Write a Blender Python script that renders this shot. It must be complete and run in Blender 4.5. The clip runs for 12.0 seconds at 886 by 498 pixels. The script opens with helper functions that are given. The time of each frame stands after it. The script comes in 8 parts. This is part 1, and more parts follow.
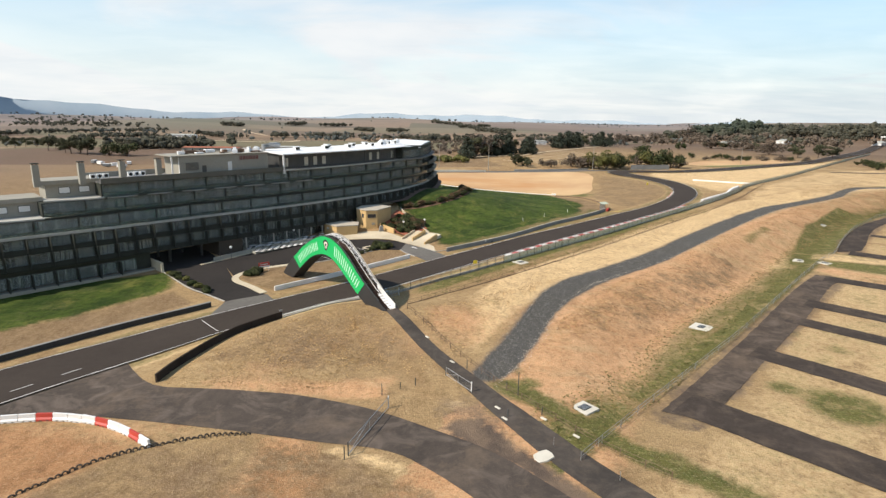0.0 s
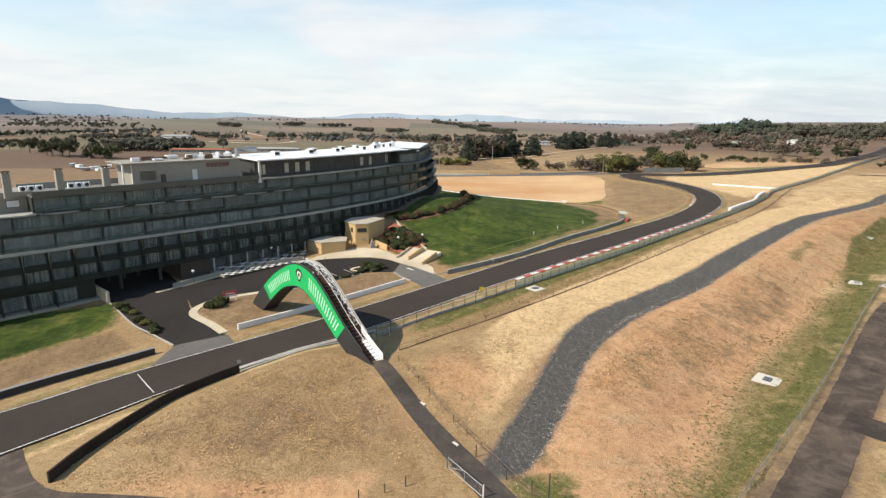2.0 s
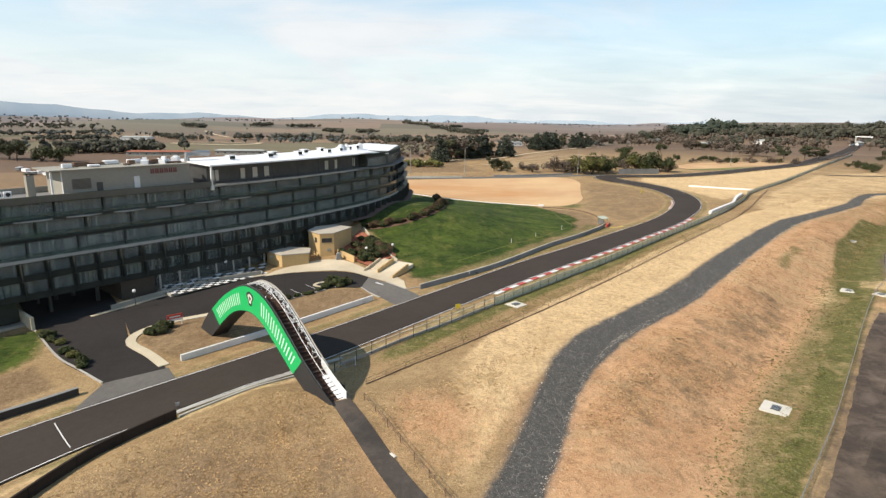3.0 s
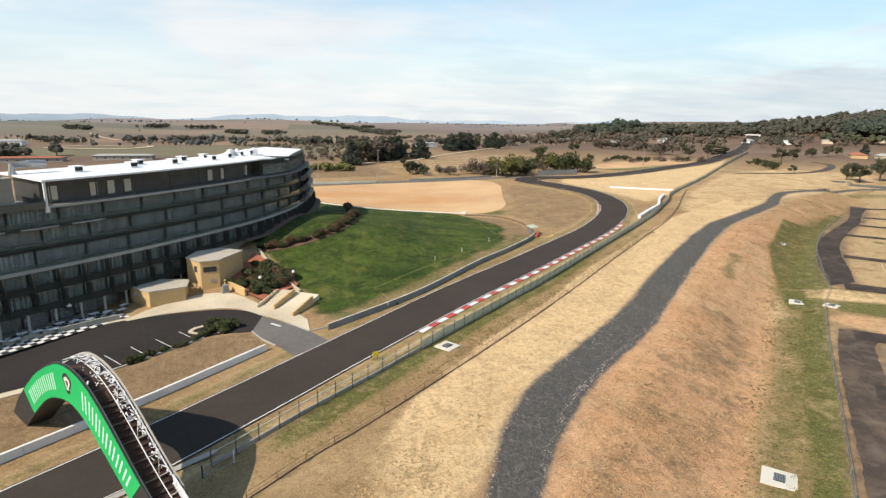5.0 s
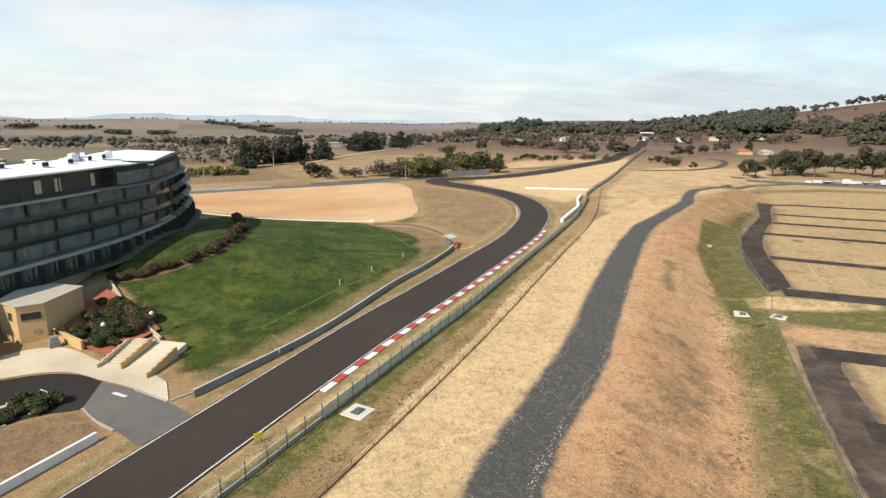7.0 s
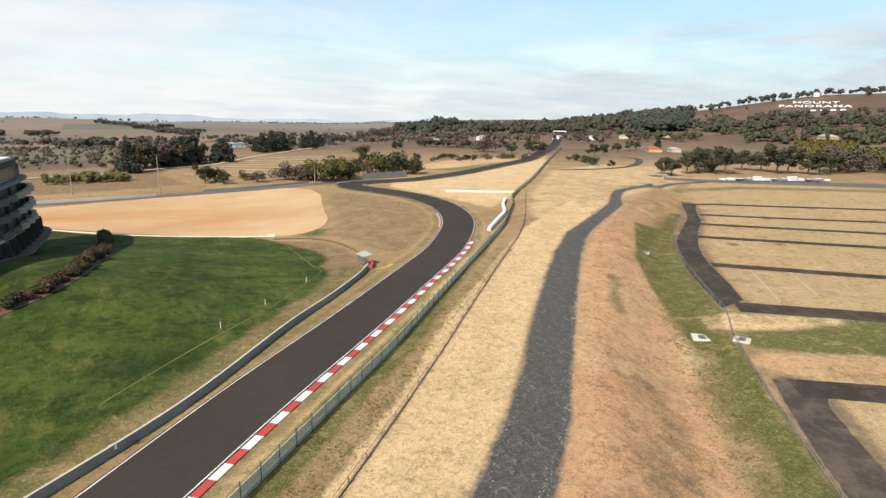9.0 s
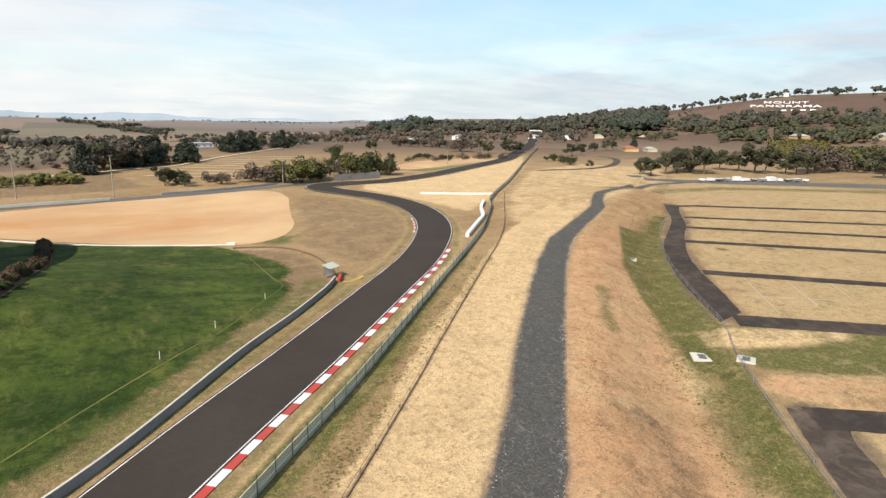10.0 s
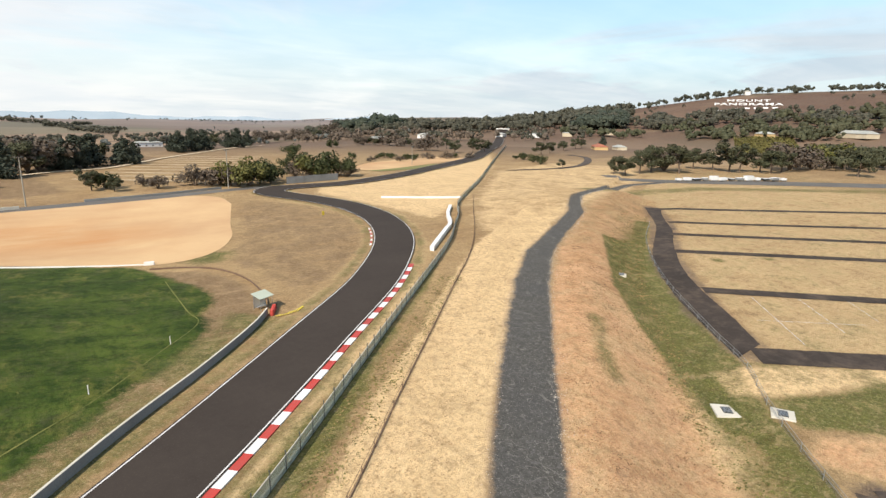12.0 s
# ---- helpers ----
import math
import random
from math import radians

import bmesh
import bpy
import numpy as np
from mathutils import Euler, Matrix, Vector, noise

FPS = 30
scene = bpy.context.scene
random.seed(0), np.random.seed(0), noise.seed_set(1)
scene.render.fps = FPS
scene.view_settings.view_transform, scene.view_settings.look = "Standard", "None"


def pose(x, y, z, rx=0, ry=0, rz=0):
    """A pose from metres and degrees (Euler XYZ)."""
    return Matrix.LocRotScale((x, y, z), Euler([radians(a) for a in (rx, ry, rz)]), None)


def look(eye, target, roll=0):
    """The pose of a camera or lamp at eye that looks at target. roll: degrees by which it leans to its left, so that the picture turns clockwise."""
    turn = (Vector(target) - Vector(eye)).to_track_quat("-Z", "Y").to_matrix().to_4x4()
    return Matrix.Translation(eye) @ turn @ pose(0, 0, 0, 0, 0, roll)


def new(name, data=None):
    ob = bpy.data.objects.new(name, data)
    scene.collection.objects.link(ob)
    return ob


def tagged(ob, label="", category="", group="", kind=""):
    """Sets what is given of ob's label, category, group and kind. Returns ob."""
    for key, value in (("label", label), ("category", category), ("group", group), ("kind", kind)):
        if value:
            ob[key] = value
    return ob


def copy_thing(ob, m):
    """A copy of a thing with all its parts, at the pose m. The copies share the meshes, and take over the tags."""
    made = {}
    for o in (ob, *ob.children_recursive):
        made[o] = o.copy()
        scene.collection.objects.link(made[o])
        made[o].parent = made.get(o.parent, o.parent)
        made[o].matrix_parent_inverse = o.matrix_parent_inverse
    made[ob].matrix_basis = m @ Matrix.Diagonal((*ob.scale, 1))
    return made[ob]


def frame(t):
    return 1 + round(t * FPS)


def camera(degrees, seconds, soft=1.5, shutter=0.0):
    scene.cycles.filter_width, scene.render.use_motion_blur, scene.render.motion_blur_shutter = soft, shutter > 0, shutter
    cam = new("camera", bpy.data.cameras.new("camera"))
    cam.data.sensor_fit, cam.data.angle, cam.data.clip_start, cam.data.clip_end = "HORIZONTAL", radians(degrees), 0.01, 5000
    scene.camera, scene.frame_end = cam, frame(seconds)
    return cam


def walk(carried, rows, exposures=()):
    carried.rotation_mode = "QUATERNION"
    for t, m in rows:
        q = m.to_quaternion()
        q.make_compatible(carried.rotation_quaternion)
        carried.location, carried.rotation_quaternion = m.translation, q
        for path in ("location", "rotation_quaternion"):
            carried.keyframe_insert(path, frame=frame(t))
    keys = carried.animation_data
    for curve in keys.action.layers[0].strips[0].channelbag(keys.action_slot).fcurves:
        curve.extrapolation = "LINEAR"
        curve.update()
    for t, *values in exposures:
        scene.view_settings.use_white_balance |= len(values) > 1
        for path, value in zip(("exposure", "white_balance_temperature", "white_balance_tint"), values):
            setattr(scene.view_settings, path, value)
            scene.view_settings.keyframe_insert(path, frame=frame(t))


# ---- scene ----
cam = camera(75.4, 12.0, 1.4)
PATH = [
    (0, (0.008, 0.025, 35.859), (-1.292, 97.325, 12.759), 1.0),
    (0.5, (-0.058, 5.681, 35.862), (-1.408, 102.981, 12.812), 1.0),
    (1, (-0.129, 11.168, 35.842), (-1.529, 108.418, 12.692), 0.9),
    (1.5, (-0.244, 16.901, 35.776), (-1.694, 114.151, 12.626), 0.9),
    (2, (-0.358, 22.372, 35.715), (-1.757, 119.622, 12.615), 0.9),
    (2.5, (-0.381, 27.925, 35.701), (-0.731, 125.225, 12.701), 0.9),
    (3, (-0.423, 33.246, 35.686), (2.978, 130.496, 12.736), 0.9),
    (5, (1.174, 55.108, 35.396), (19.024, 150.858, 12.696), 0.8),
    (5.5, (1.962, 60.477, 35.194), (23.562, 155.427, 12.494), 0.7),
    (6, (2.917, 65.623, 34.939), (28.467, 159.623, 12.289), 0.7),
    (6.5, (4.252, 70.954, 34.742), (33.952, 163.754, 12.192), 0.7),
    (7, (5.66, 75.942, 34.535), (38.76, 167.592, 11.934), 0.8),
    (9, (14.24, 95.702, 33.934), (60.19, 181.602, 11.384), 0.8),
    (9.5, (16.84, 100.504, 33.848), (65.34, 185.004, 11.298), 0.8),
    (10, (19.564, 104.978, 33.669), (69.114, 188.878, 11.069), 0.9),
    (10.5, (22.454, 109.46, 33.419), (73.204, 192.61, 10.819), 0.8),
    (11, (25.367, 113.714, 33.151), (77.267, 196.114, 10.501), 0.9),
    (11.5, (28.501, 118.1, 32.929), (81.701, 199.65, 10.229), 0.9),
    (12, (31.56, 122.22, 32.809), (85.81, 203.119, 10.059), 0.9),
]
walk(cam, [(t, look(eye, target, roll)) for t, eye, target, roll in PATH], [(0, 0.2), (8, 0.2), (12, 0.25)])

# ---- the lie of the land ----


def smooth(a, b, v):
    u = np.clip((v - a) / (b - a), 0.0, 1.0)
    return u * u * (3 - 2 * u)


GRAVEL = [(2, 70), (6.6, 81), (13.8, 97), (23, 111.5), (35, 126.5), (49, 140), (70, 164.5), (86, 180), (104, 198), (122, 215.5), (157, 242), (182, 259), (214, 280)]
CREST = [(-40, 70), (-31, 86), (-19, 98), (-8, 97), (3, 101), (13, 110), (36, 130)]
CREST_H = [0.2, 1.9, 2.3, 2.2, 1.9, 1.4, 0.2]

# rounded valley hills: place, rise, half-widths across and along the view, turn
HILLS = [(-190, 1980, 25, 430, 330, 0.1), (-690, 1560, 22, 300, 260, 0.45), (-1500, 1980, 26, 500, 320, 0.6), (330, 2480, 22, 380, 420, -0.1), (-900, 2900, 26, 500, 400, 0.35), (-2000, 1300, 22, 500, 420, 0.9), (-420, 3300, 22, 380, 420, 0.2), (700, 3200, 20, 420, 400, -0.2), (180, 267, 1.9, 34, 26, 0.6)]


def beside(x, y, line):
    """Distance to a line, the side (right positive) and the place along it."""
    best = np.full(x.shape, 1e9)
    side = np.zeros(x.shape)
    along = np.zeros(x.shape)
    for i, (p, q) in enumerate(zip(line, line[1:])):
        dx, dy = q[0] - p[0], q[1] - p[1]
        k = np.clip(((x - p[0]) * dx + (y - p[1]) * dy) / (dx * dx + dy * dy), 0, 1)
        d = np.hypot(x - p[0] - k * dx, y - p[1] - k * dy)
        near = d < best
        best = np.where(near, d, best)
        side = np.where(near, np.sign((x - p[0]) * dy - (y - p[1]) * dx), side)
        along = np.where(near, i + k, along)
    return best, side, along


def ground(x, y):
    x = np.asarray(x, float)
    y = np.asarray(y, float)
    s = (x + 40) * 0.692 + (y - 93) * 0.722
    z = np.interp(s, [-120, 0, 204, 260], [-2.6, -1.4, 3.3, 3.4])
    # bank falling from the gravel lane to the ditch and the camping ground
    d, side, along = beside(x, y, GRAVEL)
    d = d * side
    depth = np.interp(s, [0, 20, 50, 130, 200, 300, 420], [0.2, 0.8, 2.4, 4.6, 4.2, 2.6, 1.0])
    z = z - depth * (smooth(7, 21, d) - 0.18 * smooth(23, 31, d)) * (1 - smooth(150, 400, d))
    # bank beside the track and round the foot of the arch
    d, side, along = beside(x, y, CREST)
    h = np.interp(along, range(len(CREST_H)), CREST_H)
    z = z + h * np.exp(-(d / np.where(side > 0, 11.5, 7.0)) ** 2)
    # lawn rising to the hotel, and the hollow of the sand trap
    z = z + 7.0 * np.exp(-((x + 8) ** 2 + (y - 212) ** 2) / 900)
    z = z - 2.5 * np.exp(-((x - 40) ** 2 + (y - 292) ** 2) / 2500)
    # far country: a broad valley ahead with rounded hills, the mountain rising on the other side
    far = np.hypot(x - 31, y - 122)
    bearing = np.degrees(np.arctan2(x - 31, y - 122))
    roll = np.sin(x / 310 + 1.3) * np.cos(y / 270 + 0.4) + 0.6 * np.sin(x / 130 + y / 190)
    valley = 1 - smooth(14, 30, bearing) * (1 - smooth(150, 175, bearing))
    z = z - (14 * smooth(480, 900, far) + 20 * smooth(1500, 3600, far)) * valley + 4 * roll * smooth(500, 1800, far)
    for hx, hy, rise, ra, rb, turn in HILLS:
        u, v = x - hx, y - hy
        c, q = math.cos(turn), math.sin(turn)
        z = z + rise * np.exp(-((u * c + v * q) / ra) ** 2 - ((v * c - u * q) / rb) ** 2)
    tall = np.interp(bearing, [-180, 26, 38, 51, 61, 72, 95, 130, 165, 180], [0, 0, 9, 44, 78, 86, 84, 50, 0, 0])
    z = z + tall * smooth(560, 1400, far)
    return z


# ---- light ----
SUN_TO = Vector((-0.899, -0.438, 0.93)).normalized()
sun = new("sun", bpy.data.lights.new("sun", "SUN"))
sun.data.energy, sun.data.angle, sun.data.color = 5.2, radians(0.6), (1.0, 0.905, 0.785)
sun.matrix_world = look(SUN_TO * 200, (0, 0, 0))
world = bpy.data.worlds.new("sky")
scene.world = world
world.use_nodes = True


def build_sky():
    nt = world.node_tree
    N, L = nt.nodes, nt.links
    N.clear()
    out = N.new("ShaderNodeOutputWorld")
    bg = N.new("ShaderNodeBackground")
    sky = N.new("ShaderNodeTexSky")
    sky.sky_type, sky.sun_disc = "NISHITA", False
    sky.sun_elevation = math.asin(SUN_TO.z)
    sky.sun_rotation = math.atan2(SUN_TO.x, SUN_TO.y)
    sky.air_density, sky.dust_density, sky.ozone_density = 1.0, 0.4, 3.0
    geo = N.new("ShaderNodeTexCoord")
    sep = N.new("ShaderNodeSeparateXYZ")
    L.new(geo.outputs["Generated"], sep.inputs[0])
    # cloud layer seen in perspective: direction divided by its height
    up = N.new("ShaderNodeMath"); up.operation = "MAXIMUM"; up.inputs[1].default_value = 0.0
    L.new(sep.outputs["Z"], up.inputs[0])
    add = N.new("ShaderNodeMath"); add.operation = "ADD"; add.inputs[1].default_value = 0.12
    L.new(up.outputs[0], add.inputs[0])
    div = N.new("ShaderNodeVectorMath"); div.operation = "DIVIDE"
    L.new(geo.outputs["Generated"], div.inputs[0])
    comb = N.new("ShaderNodeCombineXYZ"); comb.inputs[2].default_value = 1.0
    L.new(add.outputs[0], comb.inputs[0]); L.new(add.outputs[0], comb.inputs[1])
    L.new(comb.outputs[0], div.inputs[1])
    mp = N.new("ShaderNodeMapping"); mp.inputs["Scale"].default_value = (0.75, 0.62, 0.3)
    mp.inputs["Location"].default_value = (1.7, 0.4, 0)
    mp.inputs["Rotation"].default_value = (0, 0, 0.6)
    L.new(div.outputs[0], mp.inputs["Vector"])
    n1 = N.new("ShaderNodeTexNoise"); n1.inputs["Scale"].default_value = 0.5; n1.inputs["Detail"].default_value = 7; n1.inputs["Roughness"].default_value = 0.5; n1.inputs["Distortion"].default_value = 0.9
    L.new(mp.outputs[0], n1.inputs["Vector"])
    ramp = N.new("ShaderNodeValToRGB")
    ramp.color_ramp.elements[0].position, ramp.color_ramp.elements[1].position = 0.33, 0.55
    L.new(n1.outputs["Fac"], ramp.inputs[0])
    # thick white veil near the horizon
    low = N.new("ShaderNodeMapRange"); low.inputs[1].default_value, low.inputs[2].default_value = 0.03, 0.28
    low.inputs[3].default_value, low.inputs[4].default_value = 0.97, 0.0
    L.new(sep.outputs["Z"], low.inputs[0])
    mx = N.new("ShaderNodeMath"); mx.operation = "MAXIMUM"
    thin = N.new("ShaderNodeMapRange"); thin.inputs[1].default_value, thin.inputs[2].default_value = 0.16, 0.40
    thin.inputs[3].default_value, thin.inputs[4].default_value = 1.0, 0.32
    L.new(sep.outputs["Z"], thin.inputs[0])
    tm = N.new("ShaderNodeMath"); tm.operation = "MULTIPLY"
    L.new(ramp.outputs[0], tm.inputs[0]); L.new(thin.outputs[0], tm.inputs[1])
    L.new(tm.outputs[0], mx.inputs[0]); L.new(low.outputs[0], mx.inputs[1])
    st = N.new("ShaderNodeMath"); st.operation = "MULTIPLY"; st.inputs[1].default_value = 0.95
    L.new(mx.outputs[0], st.inputs[0])
    gain = N.new("ShaderNodeVectorMath"); gain.operation = "MULTIPLY"; gain.inputs[1].default_value = (SKY_GAIN * 0.95, SKY_GAIN * 1.12, SKY_GAIN * 1.06)
    L.new(sky.outputs[0], gain.inputs[0])
    # greyer undersides inside the cloud
    n2 = N.new("ShaderNodeTexNoise"); n2.inputs["Scale"].default_value = 1.7; n2.inputs["Detail"].default_value = 8
    L.new(mp.outputs[0], n2.inputs["Vector"])
    cr = N.new("ShaderNodeValToRGB")
    cr.color_ramp.elements[0].position, cr.color_ramp.elements[1].position = 0.35, 0.65
    cr.color_ramp.elements[0].color, cr.color_ramp.elements[1].color = (0.88, 0.92, 0.955, 1), (1.0, 1.0, 1.0, 1)
    L.new(n2.outputs["Fac"], cr.inputs[0])
    # cloud is brightest on the sun's side of the sky and greyer away from it
    dot = N.new("ShaderNodeVectorMath"); dot.operation = "DOT_PRODUCT"; dot.inputs[1].default_value = (SUN_TO.x, SUN_TO.y, 0)
    L.new(geo.outputs["Generated"], dot.inputs[0])
    away = N.new("ShaderNodeMapRange"); away.inputs[1].default_value, away.inputs[2].default_value = -0.76, -0.36
    away.inputs[3].default_value, away.inputs[4].default_value = 0.32, 1.0
    L.new(dot.outputs["Value"], away.inputs[0])
    # small bright heaps low over the land
    heap = N.new("ShaderNodeMapping"); heap.inputs["Scale"].default_value = (5, 5, 15)
    L.new(geo.outputs["Generated"], heap.inputs["Vector"])
    n3 = N.new("ShaderNodeTexNoise"); n3.inputs["Scale"].default_value = 1.0; n3.inputs["Detail"].default_value = 6
    L.new(heap.outputs[0], n3.inputs["Vector"])
    puff = N.new("ShaderNodeMapRange"); puff.inputs[1].default_value, puff.inputs[2].default_value = 0.52, 0.66
    puff.inputs[3].default_value, puff.inputs[4].default_value = 0.0, 0.40
    L.new(n3.outputs["Fac"], puff.inputs[0])
    high = N.new("ShaderNodeMapRange"); high.inputs[1].default_value, high.inputs[2].default_value = 0.09, 0.20
    high.inputs[3].default_value, high.inputs[4].default_value = 1.0, 0.0
    L.new(sep.outputs["Z"], high.inputs[0])
    lowpuff = N.new("ShaderNodeMath"); lowpuff.operation = "MULTIPLY"
    L.new(puff.outputs[0], lowpuff.inputs[0]); L.new(high.outputs[0], lowpuff.inputs[1])
    # long thin streaks drawn out across the view
    drawn = N.new("ShaderNodeMapping"); drawn.inputs["Scale"].default_value = (0.6, 1.25, 1.0)
    drawn.inputs["Rotation"].default_value = (0, 0, -0.45)
    L.new(div.outputs[0], drawn.inputs["Vector"])
    n4 = N.new("ShaderNodeTexNoise"); n4.inputs["Scale"].default_value = 1.3; n4.inputs["Detail"].default_value = 9; n4.inputs["Roughness"].default_value = 0.58; n4.inputs["Distortion"].default_value = 0.5
    L.new(drawn.outputs[0], n4.inputs["Vector"])
    streak = N.new("ShaderNodeMapRange"); streak.inputs[1].default_value, streak.inputs[2].default_value = 0.36, 0.66
    streak.inputs[3].default_value, streak.inputs[4].default_value = -0.14, 0.20
    L.new(n4.outputs["Fac"], streak.inputs[0])
    lit = N.new("ShaderNodeMath"); lit.operation = "ADD"
    L.new(away.outputs[0], lit.inputs[0]); L.new(streak.outputs[0], lit.inputs[1])
    tone = N.new("ShaderNodeMath"); tone.operation = "ADD"
    L.new(lit.outputs[0], tone.inputs[0]); L.new(lowpuff.outputs[0], tone.inputs[1])
    top = N.new("ShaderNodeMath"); top.operation = "MINIMUM"; top.inputs[1].default_value = 1.0
    L.new(tone.outputs[0], top.inputs[0])
    cool = N.new("ShaderNodeMix"); cool.data_type = "RGBA"
    cool.inputs["A"].default_value, cool.inputs["B"].default_value = (0.58, 0.68, 0.77, 1), (1.0, 1.0, 1.0, 1)
    L.new(top.outputs[0], cool.inputs["Factor"])
    shade = N.new("ShaderNodeVectorMath"); shade.operation = "MULTIPLY"
    L.new(cr.outputs[0], shade.inputs[0]); L.new(cool.outputs["Result"], shade.inputs[1])
    mix = N.new("ShaderNodeMix"); mix.data_type = "RGBA"
    L.new(st.outputs[0], mix.inputs["Factor"]); L.new(gain.outputs[0], mix.inputs["A"]); L.new(shade.outputs[0], mix.inputs["B"])
    L.new(mix.outputs["Result"], bg.inputs["Color"])
    bg.inputs["Strength"].default_value = SKY
    L.new(bg.outputs[0], out.inputs[0])


SKY_GAIN, SKY = 0.17, 0.83
build_sky()

# ---- materials ----


class Nodes:
    """Short hand for building a node material."""

    def __init__(self, name, rough=0.8, metal=0.0):
        self.m = bpy.data.materials.new(name)
        self.m.use_nodes = True
        self.t = self.m.node_tree
        self.b = self.t.nodes["Principled BSDF"]
        self.b.inputs["Roughness"].default_value, self.b.inputs["Metallic"].default_value = rough, metal
        self.b.inputs["Specular IOR Level"].default_value = 0.5 if rough < 0.7 else 0.12
        self.where = self.t.nodes.new("ShaderNodeTexCoord").outputs["Object"]

    def link(self, a, b):
        self.t.links.new(a, b)

    def noise(self, scale, detail=5, rough=0.6, stretch=None, warp=0.0):
        n = self.t.nodes.new("ShaderNodeTexNoise")
        n.inputs["Scale"].default_value, n.inputs["Detail"].default_value, n.inputs["Roughness"].default_value = scale, detail, rough
        n.inputs["Distortion"].default_value = warp
        src = self.where
        if stretch:
            mp = self.t.nodes.new("ShaderNodeMapping")
            mp.inputs["Scale"].default_value = stretch
            self.link(src, mp.inputs[0])
            src = mp.outputs[0]
        self.link(src, n.inputs["Vector"])
        return n.outputs["Fac"]

    def step(self, v, a, b):
        r = self.t.nodes.new("ShaderNodeMapRange")
        r.inputs[1].default_value, r.inputs[2].default_value = a, b
        self.link(v, r.inputs[0])
        return r.outputs[0]

    def math(self, op, a, b):
        n = self.t.nodes.new("ShaderNodeMath")
        n.operation = op
        for i, v in enumerate((a, b)):
            if isinstance(v, (int, float)):
                n.inputs[i].default_value = v
            else:
                self.link(v, n.inputs[i])
        return n.outputs[0]

    def mix(self, f, a, b):
        n = self.t.nodes.new("ShaderNodeMix")
        n.data_type = "RGBA"
        for key, v in (("Factor", f), ("A", a), ("B", b)):
            if isinstance(v, (int, float)):
                n.inputs[key].default_value = v
            elif isinstance(v, tuple):
                n.inputs[key].default_value = (*v, 1)
            else:
                self.link(v, n.inputs[key])
        return n.outputs["Result"]

    def attr(self, name):
        n = self.t.nodes.new("ShaderNodeAttribute")
        n.attribute_name = name
        return n.outputs["Fac"]

    def random(self):
        return self.t.nodes.new("ShaderNodeObjectInfo").outputs["Random"]

    def island(self):
        return self.t.nodes.new("ShaderNodeNewGeometry").outputs["Random Per Island"]

    def done(self, colour, bump=None, strength=0.3, distance=0.05, rough=None):
        if isinstance(colour, tuple):
            self.b.inputs["Base Color"].default_value = (*colour, 1)
        else:
            self.link(colour, self.b.inputs["Base Color"])
        if bump is not None:
            n = self.t.nodes.new("ShaderNodeBump")
            n.inputs["Strength"].default_value, n.inputs["Distance"].default_value = strength, distance
            self.link(bump, n.inputs["Height"])
            self.link(n.outputs[0], self.b.inputs["Normal"])
        if rough is not None:
            self.link(rough, self.b.inputs["Roughness"])
        return self.m


def plain(name, c, d, scale=2.0, rough=0.8, metal=0.0, bump=0.2, vary=0.0, coarse=0.15):
    """A worn surface: two colours mixed by a coarse and a fine noise."""
    n = Nodes(name, rough, metal)
    f = n.math("ADD", n.math("MULTIPLY", n.noise(scale * coarse, 4), 0.6), n.math("MULTIPLY", n.noise(scale * 4, 6), 0.4))
    col = n.mix(n.step(f, 0.36, 0.64), c, d)
    if vary:
        col = n.mix(n.math("MULTIPLY", n.random(), vary), col, tuple(v * 0.45 for v in c))
    return n.done(col, n.noise(scale * 9, 4), bump, 0.02)


